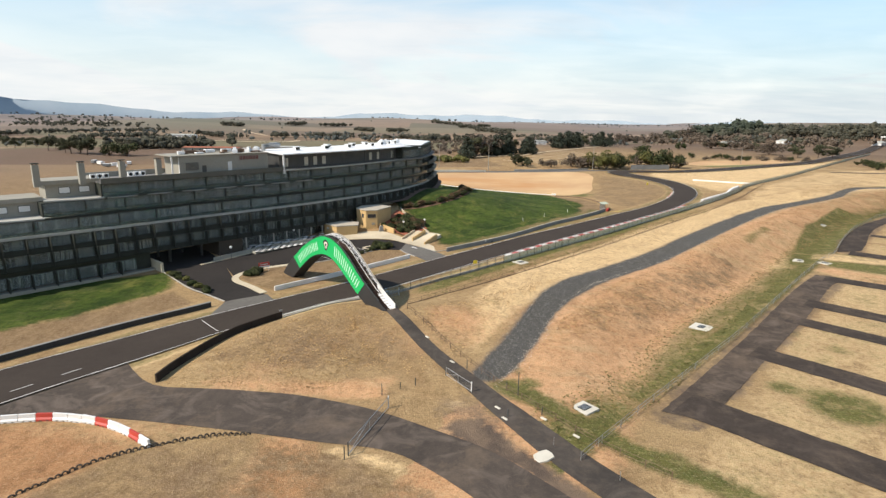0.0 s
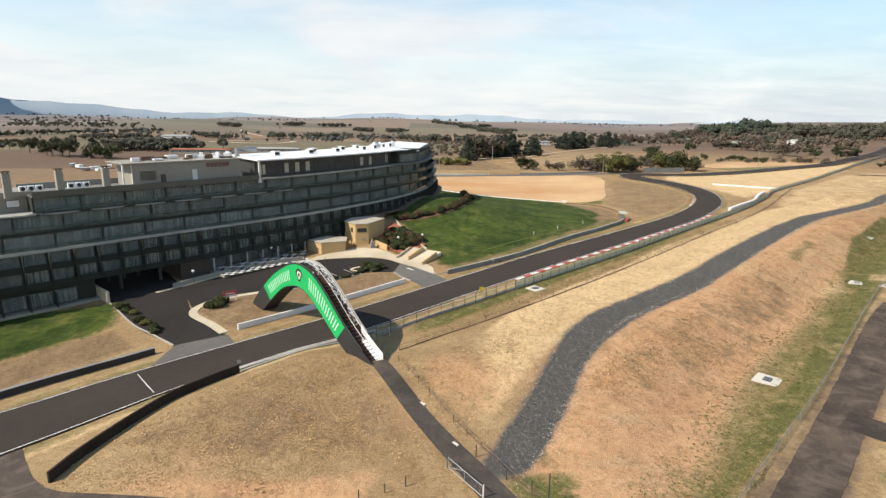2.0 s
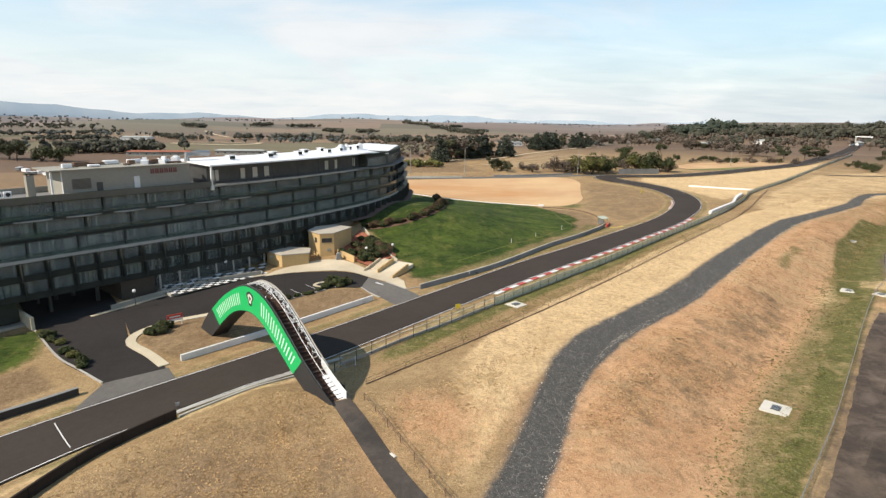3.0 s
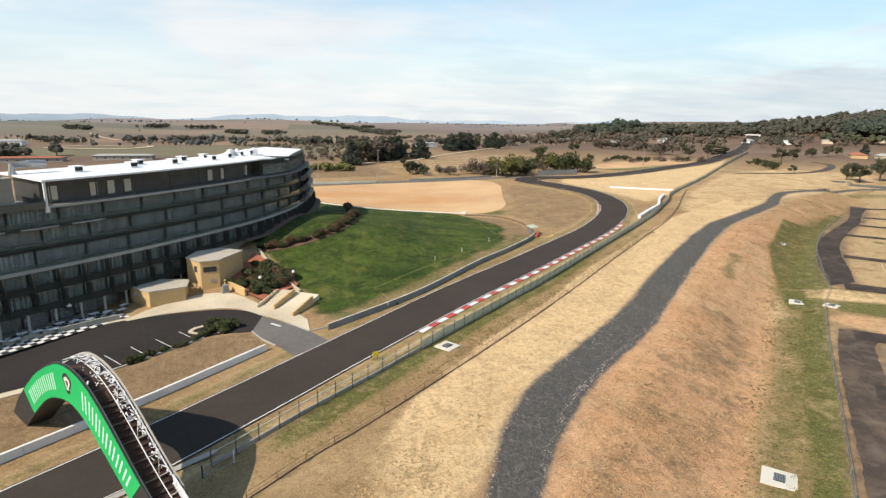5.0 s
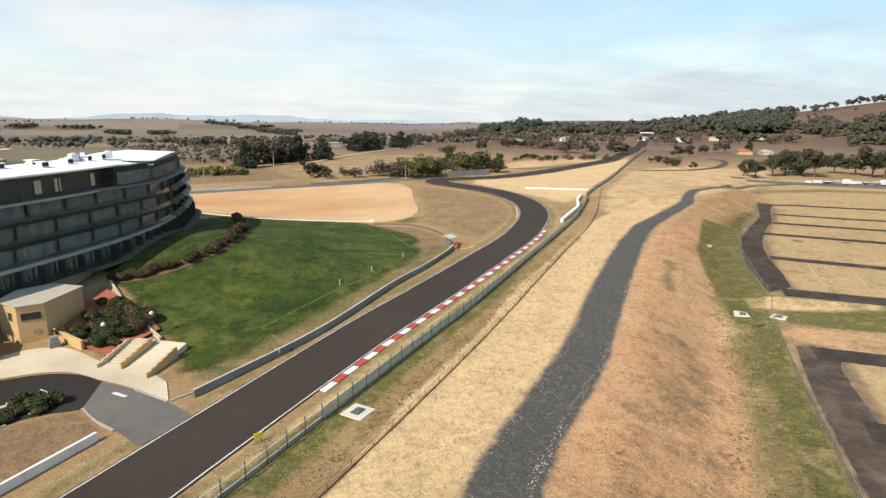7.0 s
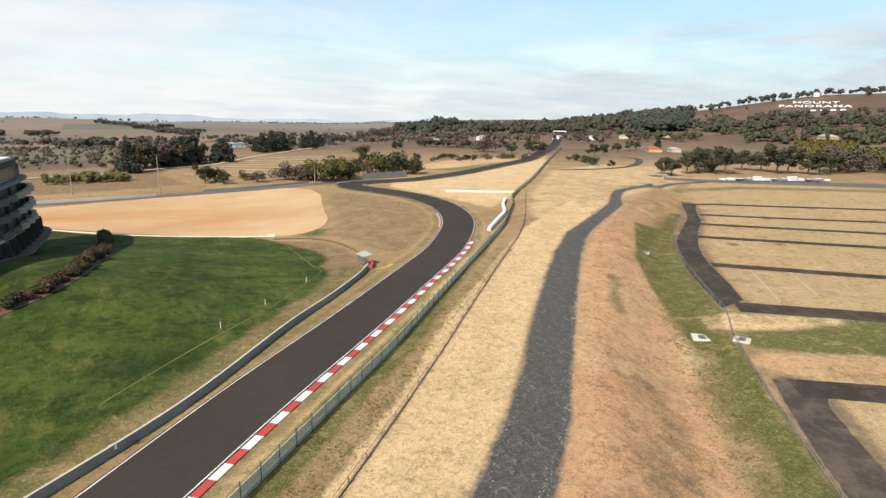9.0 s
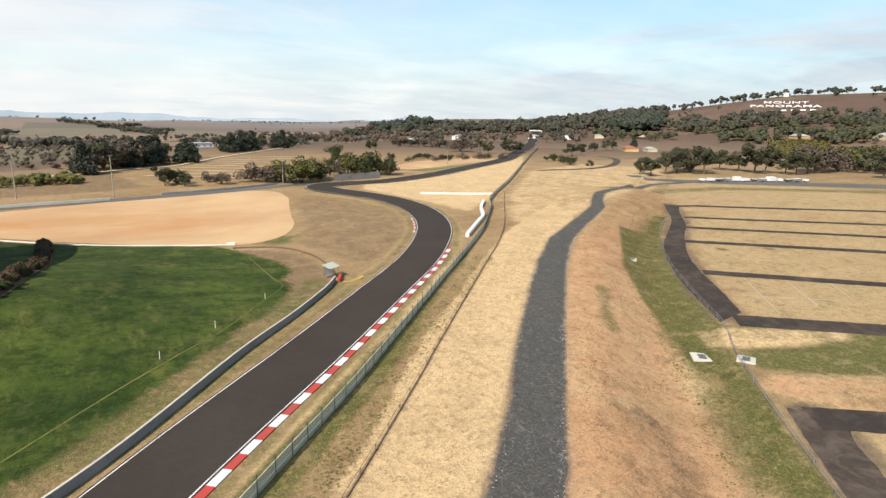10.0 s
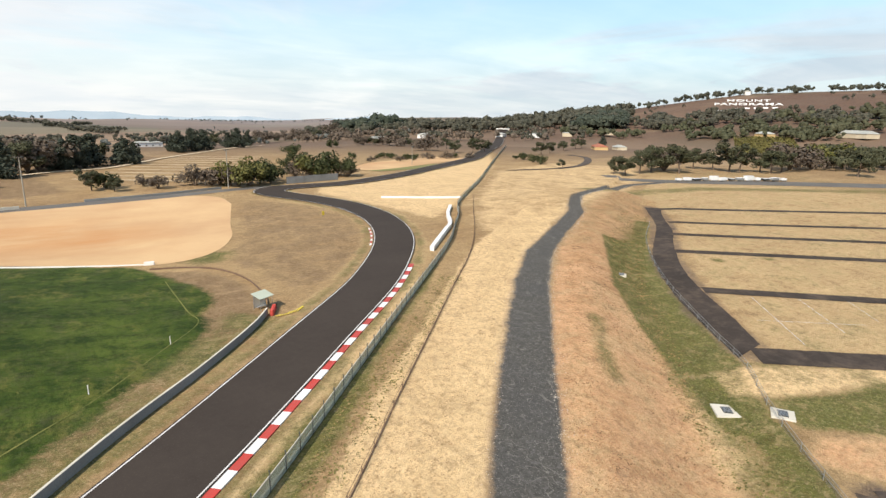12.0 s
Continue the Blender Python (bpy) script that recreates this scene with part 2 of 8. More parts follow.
def ground_material():
    n = Nodes("dry_ground", 0.95)
    big, mid, fine = n.noise(0.035, 4), n.noise(0.22, 5), n.noise(1.6, 6, 0.7)
    tiny = n.noise(4.5, 5, 0.75)
    clump = n.noise(0.85, 7, 0.78)
    straw = n.mix(n.step(mid, 0.35, 0.65), (0.41, 0.268, 0.130), (0.315, 0.197, 0.095))
    straw = n.mix(n.step(big, 0.4, 0.62), straw, (0.46, 0.315, 0.157))
    pale = n.mix(n.step(fine, 0.34, 0.66), (0.90, 0.645, 0.35), (0.80, 0.55, 0.28))
    pale = n.mix(n.math("MULTIPLY", n.step(n.noise(0.12, 5, 0.6), 0.45, 0.65), 0.5), pale, (0.66, 0.46, 0.235))
    pale = n.mix(n.math("MULTIPLY", n.step(n.noise(1.3, 3, 0.8), 0.56, 0.66), 0.6), pale, (0.40, 0.255, 0.125))
    earth = n.mix(n.step(n.noise(0.13, 6, 0.7), 0.38, 0.62), (0.74, 0.425, 0.222), (0.58, 0.305, 0.147))
    earth = n.mix(n.math("MULTIPLY", n.step(n.noise(0.3, 6, 0.7, (1, 0.35, 1)), 0.52, 0.66), 0.38), earth, (0.42, 0.225, 0.115))
    earth = n.mix(n.math("MULTIPLY", n.step(n.noise(0.19, 5, 0.65, (0.5, 1.6, 1)), 0.52, 0.64), 0.6), earth, (0.62, 0.415, 0.225))
    earth = n.mix(n.math("MULTIPLY", n.step(fine, 0.46, 0.64), 0.45), earth, (0.66, 0.43, 0.225))
    ragged = n.math("ADD", n.math("MULTIPLY", n.noise(0.16, 8, 0.8), 1.4), n.math("MULTIPLY", n.noise(1.1, 7, 0.85), 0.7))

    def edge(name, lo=0.36, hi=0.62):
        return n.step(n.math("ADD", n.attr(name), n.math("SUBTRACT", ragged, 1.05)), lo, hi)

    col = n.mix(edge("pale", 0.3, 0.62), straw, pale)
    col = n.mix(edge("earth", 0.32, 0.66), col, earth)
    clay = n.mix(n.step(n.noise(0.25, 6, 0.7, (1, 0.4, 1)), 0.38, 0.62), (0.52, 0.273, 0.127), (0.38, 0.19, 0.087))
    col = n.mix(edge("clay", 0.32, 0.66), col, clay)
    brown = n.mix(n.step(fine, 0.34, 0.66), (0.30, 0.195, 0.105), (0.20, 0.128, 0.067))
    brown = n.mix(n.math("MULTIPLY", n.step(n.noise(0.4, 6, 0.7, (1, 0.4, 1)), 0.46, 0.64), 0.6), brown, (0.37, 0.25, 0.135))
    col = n.mix(edge("brown", 0.36, 0.64), col, brown)
    weeds = n.mix(n.step(fine, 0.36, 0.64), (0.074, 0.094, 0.020), (0.17, 0.165, 0.045))
    weeds = n.mix(n.math("MULTIPLY", n.step(mid, 0.5, 0.66), 0.6), weeds, (0.060, 0.085, 0.018))
    weeds = n.mix(n.math("MULTIPLY", n.step(n.noise(0.32, 7, 0.78), 0.52, 0.62), 0.7), weeds, (0.36, 0.27, 0.12))
    col = n.mix(edge("green", 0.34, 0.66), col, weeds)
    # matted swirls of flattened grass
    swirl = n.step(n.noise(0.34, 7, 0.72, (1, 0.7, 1), 1.6), 0.50, 0.62)
    col = n.mix(n.math("MULTIPLY", swirl, 0.40), col, n.mix(0.6, col, (0.10, 0.060, 0.027)))
    col = n.mix(n.math("MULTIPLY", n.step(n.noise(0.21, 6, 0.7, (0.6, 1.4, 1), 0.8), 0.55, 0.68), 0.38), col, n.mix(0.45, col, (0.92, 0.66, 0.36)))
    # clumps and bare spots
    col = n.mix(n.math("MULTIPLY", n.step(clump, 0.52, 0.62), 0.62), col, n.mix(0.55, col, (0.12, 0.072, 0.03)))
    col = n.mix(n.math("MULTIPLY", n.step(tiny, 0.53, 0.63), 0.62), col, n.mix(0.6, col, (0.09, 0.06, 0.03)))
    col = n.mix(n.math("MULTIPLY", n.step(tiny, 0.46, 0.33), 0.42), col, n.mix(0.5, col, (0.95, 0.76, 0.48)))
    # tufted unevenness of all dry grass
    tuft = n.step(n.noise(0.95, 9, 0.88), 0.30, 0.70)
    col = n.mix(n.math("MULTIPLY", tuft, 0.65), col, n.mix(0.52, col, (0.10, 0.062, 0.028)))
    col = n.mix(n.math("MULTIPLY", n.step(n.noise(2.4, 6, 0.8), 0.56, 0.70), 0.40), col, (0.78, 0.60, 0.36))
    lawn = n.mix(n.step(n.noise(0.07, 9, 0.74), 0.40, 0.60), (0.026, 0.052, 0.0075), (0.086, 0.119, 0.020))
    lawn = n.mix(n.math("MULTIPLY", n.step(n.noise(0.16, 9, 0.82, (1, 1.7, 1)), 0.49, 0.58), 0.7), lawn, (0.013, 0.032, 0.005))
    lawn = n.mix(n.math("MULTIPLY", n.step(n.noise(0.095, 9, 0.82, (1.6, 1, 1)), 0.53, 0.61), 0.6), lawn, (0.175, 0.165, 0.040))
    lawn = n.mix(n.math("MULTIPLY", n.step(fine, 0.5, 0.68), 0.45), lawn, (0.11, 0.107, 0.026))
    lawn = n.mix(n.math("MULTIPLY", n.step(n.noise(0.45, 7, 0.75, (1.3, 0.7, 1)), 0.50, 0.60), 0.55), lawn, (0.014, 0.034, 0.005))
    lawn = n.mix(n.math("MULTIPLY", n.step(tiny, 0.5, 0.68), 0.5), lawn, (0.016, 0.034, 0.007))
    col = n.mix(n.step(n.math("ADD", n.attr("lawn"), n.math("MULTIPLY", n.math("SUBTRACT", ragged, 1.05), 1.0)), 0.32, 0.66), col, lawn)
    dirt = n.mix(n.step(mid, 0.4, 0.6), (0.105, 0.078, 0.060), (0.19, 0.135, 0.092))
    col = n.mix(edge("dirt", 0.30, 0.72), col, dirt)
    grit = n.mix(n.step(fine, 0.36, 0.66), (0.066, 0.062, 0.055), (0.106, 0.099, 0.087))
    grit = n.mix(n.math("MULTIPLY", n.step(n.noise(0.55, 5, 0.6, None, 3.0), 0.55, 0.70), 0.5), grit, (0.19, 0.18, 0.165))
    grit = n.mix(n.math("MULTIPLY", n.step(n.noise(0.1, 4), 0.45, 0.65), 0.4), grit, (0.078, 0.076, 0.074))
    # pale curling wheel scratches
    curl = n.math("ABSOLUTE", n.math("SUBTRACT", n.noise(0.42, 2, 0.45, (1, 0.55, 1), 1.2), 0.5), 0.0)
    grit = n.mix(n.math("MULTIPLY", n.step(curl, 0.010, 0.003), 0.34), grit, (0.34, 0.31, 0.26))
    grit = n.mix(n.math("MULTIPLY", n.step(n.noise(5.5, 3, 0.6), 0.60, 0.66), 0.55), grit, (0.32, 0.30, 0.26))
    side = n.math("MULTIPLY", n.math("SUBTRACT", ragged, 1.05), 0.75)
    col = n.mix(n.math("MULTIPLY", n.step(n.math("ADD", n.attr("gravel"), side), 0.02, 0.45), 0.38), col, n.mix(n.step(fine, 0.4, 0.6), (0.30, 0.20, 0.14), (0.22, 0.15, 0.105)))
    col = n.mix(n.step(n.math("ADD", n.attr("gravel"), side), 0.32, 0.64), col, grit)
    # far paddocks
    v = n.t.nodes.new("ShaderNodeTexVoronoi")
    v.inputs["Scale"].default_value = 0.0042
    mp = n.t.nodes.new("ShaderNodeMapping")
    mp.inputs["Rotation"].default_value, mp.inputs["Scale"].default_value = (0, 0, 0.5), (0.6, 1.5, 0)
    n.link(n.where, mp.inputs[0])
    n.link(mp.outputs[0], v.inputs["Vector"])
    sep = n.t.nodes.new("ShaderNodeSeparateColor")
    n.link(v.outputs["Color"], sep.inputs[0])
    field = n.mix(n.step(sep.outputs[0], 0.1, 0.9), (0.155, 0.105, 0.074), (0.29, 0.20, 0.125))
    field = n.mix(n.math("MULTIPLY", n.step(sep.outputs[1], 0.74, 0.80), 0.7), field, (0.145, 0.145, 0.085))
    field = n.mix(n.math("MULTIPLY", n.step(sep.outputs[2], 0.70, 0.76), 0.7), field, (0.13, 0.092, 0.070))
    field = n.mix(n.math("MULTIPLY", n.step(n.noise(0.02, 7, 0.7), 0.50, 0.66), 0.5), field, (0.12, 0.10, 0.068))
    field = n.mix(n.math("MULTIPLY", n.attr("sward"), 0.85), field, n.mix(n.step(mid, 0.35, 0.65), (0.125, 0.135, 0.085), (0.155, 0.155, 0.10)))
    # aerial haze painted into the paddocks: greyer and paler with distance
    field = n.mix(n.math("MULTIPLY", n.attr("distance_haze"), 0.75), field, n.mix(n.step(sep.outputs[0], 0.1, 0.9), (0.21, 0.19, 0.185), (0.29, 0.25, 0.235)))
    field = n.mix(n.math("MULTIPLY", n.attr("rise"), n.step(n.noise(0.012, 6, 0.7), 0.2, 0.6)), field, n.mix(n.step(mid, 0.35, 0.65), (0.155, 0.092, 0.062), (0.105, 0.068, 0.048)))
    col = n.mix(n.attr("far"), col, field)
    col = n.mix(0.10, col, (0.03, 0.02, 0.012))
    return n.done(col, n.math("ADD", n.noise(1.1, 7, 0.75), n.math("MULTIPLY", tiny, 0.5)), 0.7, 0.3)


def asphalt(name, c, d, stripes=0.0):
    n = Nodes(name, 0.95)
    f = n.math("ADD", n.math("MULTIPLY", n.noise(0.09, 4), 0.6), n.math("MULTIPLY", n.noise(1.1, 6), 0.4))
    col = n.mix(n.step(f, 0.36, 0.64), c, d)
    col = n.mix(n.math("MULTIPLY", n.step(n.noise(6, 3), 0.55, 0.7), 0.25), col, tuple(v * 1.7 for v in d))
    if stripes:
        col = n.mix(n.math("MULTIPLY", n.step(n.noise(0.14, 7, 0.75), 0.50, 0.68), stripes * 0.9), col, (0.20, 0.145, 0.10))
        col = n.mix(n.math("MULTIPLY", n.step(n.noise(1.0, 5, 0.6, (0.16, 0.16, 0.16), 2.0), 0.5, 0.72), stripes), col, tuple(v * 2.3 for v in d))
    return n.done(col, n.noise(12, 3), 0.3, 0.02)


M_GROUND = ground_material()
M_TRACK = asphalt("track_asphalt", (0.042, 0.033, 0.027), (0.053, 0.042, 0.034))
M_OLD = asphalt("worn_asphalt", (0.054, 0.044, 0.037), (0.090, 0.071, 0.057), 0.5)
M_PATH = asphalt("path_asphalt", (0.044, 0.038, 0.033), (0.072, 0.060, 0.050), 0.3)
M_FORE = asphalt("forecourt_asphalt", (0.025, 0.022, 0.020), (0.036, 0.031, 0.028))
M_RAMP = asphalt("grey_seal", (0.105, 0.095, 0.085), (0.15, 0.138, 0.122))


def sand():
    n = Nodes("trap_sand", 0.95)
    f = n.noise(0.5, 6, 0.6, (0.02, 0.07, 1))
    col = n.mix(n.step(n.noise(0.03, 5), 0.38, 0.62), (0.56, 0.375, 0.20), (0.47, 0.295, 0.155))
    col = n.mix(n.math("MULTIPLY", n.step(f, 0.50, 0.66), 0.55), col, (0.43, 0.235, 0.11))
    v = n.attr("across")
    xyz = n.t.nodes.new("ShaderNodeSeparateXYZ")
    n.link(n.where, xyz.inputs[0])
    low = n.math("MULTIPLY", n.math("MULTIPLY", n.step(v, 0.10, 0.32), n.step(v, 0.75, 0.40)), n.step(xyz.outputs["X"], 60, 36))
    col = n.mix(n.math("MULTIPLY", low, n.step(n.noise(0.4, 6, 0.65, (0.05, 0.16, 1)), 0.36, 0.60)), col, (0.46, 0.225, 0.09))
    col = n.mix(n.math("MULTIPLY", n.step(n.noise(3, 5), 0.5, 0.7), 0.2), col, (0.40, 0.25, 0.13))
    return n.done(col, n.noise(1.5, 6), 0.5, 0.1)


M_SAND = sand()
M_CONC = plain("concrete", (0.42, 0.39, 0.34), (0.32, 0.30, 0.26), 1.2, 0.85)
M_GREYCONC = plain("grey_concrete", (0.26, 0.26, 0.25), (0.18, 0.18, 0.17), 1.2, 0.85)
M_CREAM = plain("cream_paving", (0.60, 0.515, 0.37), (0.43, 0.36, 0.255), 0.8, 0.85)
M_WHITE = plain("white_paint", (0.78, 0.77, 0.74), (0.62, 0.60, 0.56), 1.5, 0.6)
M_LINE = plain("line_paint", (0.70, 0.68, 0.65), (0.45, 0.42, 0.39), 1.5, 0.7)
M_RED = plain("red_paint", (0.50, 0.045, 0.03), (0.36, 0.06, 0.04), 2, 0.55)
M_SIGNRED = plain("faded_sign_red", (0.22, 0.045, 0.04), (0.16, 0.04, 0.035), 2, 0.6)
M_BLACK = plain("black_cladding", (0.018, 0.018, 0.019), (0.03, 0.028, 0.027), 1.5, 0.6)
M_GREEN = plain("green_banner", (0.012, 0.42, 0.11), (0.010, 0.36, 0.095), 0.6, 0.5, 0, 0.05)
M_PRINT = plain("faded_white_print", (0.56, 0.74, 0.62), (0.46, 0.66, 0.52), 2, 0.6)
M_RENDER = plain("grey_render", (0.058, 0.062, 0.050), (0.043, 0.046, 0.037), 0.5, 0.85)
M_YELLOW = plain("yellow_render", (0.56, 0.39, 0.19), (0.46, 0.31, 0.145), 0.6, 0.85)

M_DECK = plain("bridge_deck", (0.085, 0.048, 0.033), (0.045, 0.030, 0.024), 1.5, 0.85)
M_STEEL = plain("galvanised_steel", (0.42, 0.42, 0.41), (0.30, 0.30, 0.29), 3, 0.5, 0.7)
M_DARK = plain("dark_metal", (0.05, 0.055, 0.05), (0.08, 0.085, 0.08), 3, 0.6, 0.3)
M_RUST = plain("rusty_wire", (0.13, 0.085, 0.06), (0.19, 0.125, 0.085), 3, 0.8, 0.2)
M_ROOF = plain("white_roof_sheet", (0.80, 0.80, 0.79), (0.70, 0.70, 0.69), 0.3, 0.5)
M_GREYROOF = plain("grey_roof_gravel", (0.22, 0.21, 0.20), (0.16, 0.155, 0.145), 1.0, 0.9)
M_TAUPE = plain("taupe_wall", (0.325, 0.305, 0.255), (0.265, 0.248, 0.205), 0.6, 0.85)
M_SLAB = plain("slab_edge", (0.40, 0.39, 0.35), (0.30, 0.29, 0.26), 0.8, 0.8)
M_ENDWALL = plain("weathered_render", (0.15, 0.14, 0.115), (0.11, 0.105, 0.085), 0.7, 0.85)
# porch wall render darkened in colour to stand for the undercroft's shade
M_PORCHSHADE = plain("shaded_porch_render", (0.085, 0.068, 0.052), (0.06, 0.05, 0.04), 0.7, 0.85)
M_FINS = plain("fin_wall", (0.046, 0.048, 0.040), (0.034, 0.036, 0.030), 0.8, 0.85)
M_CURTAIN = plain("net_curtain", (0.245, 0.255, 0.205), (0.150, 0.160, 0.128), 2.5, 0.9, 0, 0.1, 0.75)
M_FRAME = plain("dark_window_frame", (0.06, 0.06, 0.058), (0.09, 0.088, 0.082), 3, 0.5, 0.4)
M_YELLOWPAINT = plain("yellow_paint", (0.72, 0.55, 0.03), (0.62, 0.46, 0.04), 2, 0.6)
M_BRICKROOF = plain("terracotta", (0.36, 0.14, 0.085), (0.28, 0.11, 0.07), 1.5, 0.85)
M_TIN = plain("tin_roof", (0.40, 0.40, 0.36), (0.30, 0.30, 0.27), 0.6, 0.7, 0.0)
M_BARK = plain("bark", (0.16, 0.12, 0.09), (0.10, 0.075, 0.055), 3, 0.9)
M_TYRE = plain("old_tyre", (0.055, 0.047, 0.040), (0.11, 0.085, 0.062), 3, 0.85)
M_TABLE = plain("white_table", (0.72, 0.72, 0.70), (0.6, 0.6, 0.58), 3, 0.5)
M_FLATROOF = plain("pale_flat_roof", (0.46, 0.41, 0.33), (0.36, 0.32, 0.26), 1.0, 0.9)
M_SCRUB = plain("red_mulch", (0.34, 0.12, 0.07), (0.26, 0.10, 0.06), 2, 0.95)
M_MULCH = plain("brown_mulch", (0.17, 0.10, 0.065), (0.10, 0.065, 0.04), 2, 0.95)
M_COVER = plain("concrete_cover", (0.60, 0.56, 0.47), (0.50, 0.46, 0.38), 2, 0.85)


def glass(name, tint, rough=0.03, through_it=0.9):
    n = Nodes(name, rough)
    n.b.inputs["Transmission Weight"].default_value = through_it
    n.b.inputs["IOR"].default_value = 1.2
    return n.done(n.mix(n.step(n.noise(0.8, 3), 0.4, 0.6), tint, tuple(v * 0.9 for v in tint)))


M_PANE = glass("window_glass", (0.86, 0.92, 0.90))
M_RAILGLASS = glass("balustrade_glass", (0.46, 0.52, 0.46), 0.12, 0.92)


def leaf(name, a, b, c):
    n = Nodes(name, 0.7)
    col = n.mix(n.island(), a, b)
    col = n.mix(n.math("MULTIPLY", n.random(), 0.5), col, c)
    col = n.mix(n.step(n.noise(0.35, 4), 0.4, 0.65), col, tuple(v * 0.6 for v in a))
    return n.done(col)


# gum leaf for the far valley, with distance haze mixed into its colour
M_HAZEGUM = leaf("hazed_gum_leaf", (0.095, 0.105, 0.095), (0.135, 0.14, 0.125), (0.12, 0.12, 0.105))
M_GUM = leaf("gum_leaf", (0.060, 0.066, 0.034), (0.105, 0.105, 0.058), (0.085, 0.075, 0.045))
M_FARGUM = leaf("far_gum_leaf", (0.055, 0.060, 0.042), (0.098, 0.096, 0.066), (0.10, 0.082, 0.06))
M_PINE = leaf("pine_needle", (0.042, 0.052, 0.036), (0.078, 0.086, 0.058), (0.060, 0.066, 0.050))
M_BUSH = leaf("shrub_leaf", (0.036, 0.050, 0.018), (0.072, 0.080, 0.030), (0.075, 0.06, 0.03))
M_HEDGE = leaf("brown_hedge_leaf", (0.105, 0.062, 0.036), (0.068, 0.064, 0.028), (0.125, 0.078, 0.045))
M_WILLOW = leaf("willow_leaf", (0.115, 0.115, 0.034), (0.175, 0.155, 0.050), (0.10, 0.095, 0.035))
M_BARE = leaf("bare_twig", (0.115, 0.088, 0.064), (0.165, 0.13, 0.098), (0.10, 0.078, 0.058))


def mesh_fabric(name, colour, gap, pitch=0.12):
    """Woven wire: see-through between the threads."""
    n = Nodes(name, 0.8)
    w = n.t.nodes.new("ShaderNodeTexNoise")
    w.inputs["Scale"].default_value = 1.0 / pitch
    n.link(n.where, w.inputs["Vector"])
    a = n.step(w.outputs["Fac"], gap, gap + 0.04)
    n.link(a, n.b.inputs["Alpha"])
    return n.done(n.mix(n.noise(0.7, 3), colour, tuple(v * 0.7 for v in colour)))


M_GREENMESH = mesh_fabric("green_shade_mesh", (0.52, 0.56, 0.45), 0.47, 0.025)
M_WIREMESH = mesh_fabric("chain_wire", (0.30, 0.29, 0.27), 0.60, 0.03)
M_DARKMESH = mesh_fabric("dark_netting", (0.02, 0.02, 0.022), 0.36, 0.03)

# ---- shape helpers ----


def part(name, bm, material, parent=None, label=""):
    """Links a bmesh as one mesh object under a thing."""
    me = bpy.data.meshes.new(name)
    bm.to_mesh(me)
    bm.free()
    return mesh_part(name, me, material, parent, label)


def mesh_part(name, me, material=None, parent=None, label=""):
    if material is not None and not me.materials:
        me.materials.append(material)
    ob = new(name, me)
    if parent is not None:
        ob.parent = parent
    if label:
        ob["label"] = label
    return ob


def mesh_of(name, verts, faces, material=None, smooth_faces=False):
    me = bpy.data.meshes.new(name)
    me.from_pydata([tuple(v) for v in verts], [], faces)
    if material is not None:
        me.materials.append(material)
    if smooth_faces:
        me.polygons.foreach_set("use_smooth", [True] * len(me.polygons))
    me.update()
    return me


def thing(name, label, category, x=0.0, y=0.0, z=0.0, rz=0.0, group=""):
    ob = new(name)
    ob.matrix_basis = pose(x, y, z, 0, 0, rz)
    return tagged(ob, label, category, group)


def structure(ob, label=""):
    return tagged(ob, label, kind="structure")


BOX_FACES = [(0, 3, 2, 1), (4, 5, 6, 7), (0, 1, 5, 4), (1, 2, 6, 5), (2, 3, 7, 6), (3, 0, 4, 7)]


def box_data(x0, y0, z0, x1, y1, z1):
    return [(x0, y0, z0), (x1, y0, z0), (x1, y1, z0), (x0, y1, z0), (x0, y0, z1), (x1, y0, z1), (x1, y1, z1), (x0, y1, z1)], BOX_FACES


def add_box(bm, x0, y0, z0, x1, y1, z1, bevel=0.0):
    v, f = box_data(x0, y0, z0, x1, y1, z1)
    vs = [bm.verts.new(p) for p in v]
    fs = [bm.faces.new([vs[i] for i in q]) for q in f]
    if bevel:
        es = {e for q in fs for e in q.edges}
        bmesh.ops.bevel(bm, geom=list(es), offset=bevel, segments=1, affect="EDGES")
    return vs


def boxes(*args, bevel=0.0):
    bm = bmesh.new()
    for a in args:
        add_box(bm, *a, bevel=bevel)
    return bm


def add_tube(bm, pts, radii, sides=8):
    """A tapering tube along points."""
    rings = []
    for i, p in enumerate(pts):
        p = Vector(p)
        d = (Vector(pts[min(i + 1, len(pts) - 1)]) - Vector(pts[max(i - 1, 0)])).normalized()
        a = d.cross(Vector((0.3, 0.9, 0.2))).normalized()
        b = d.cross(a)
        r = radii[i] if isinstance(radii, (list, tuple)) else radii
        rings.append([bm.verts.new(p + r * (a * math.cos(k * math.tau / sides) + b * math.sin(k * math.tau / sides))) for k in range(sides)])
    for r0, r1 in zip(rings, rings[1:]):
        for k in range(sides):
            bm.faces.new((r0[k], r0[(k + 1) % sides], r1[(k + 1) % sides], r1[k]))
    bm.faces.new(rings[0][::-1])
    bm.faces.new(rings[-1])


def tube(pts, radii, sides=8):
    bm = bmesh.new()
    add_tube(bm, pts, radii, sides)
    return bm


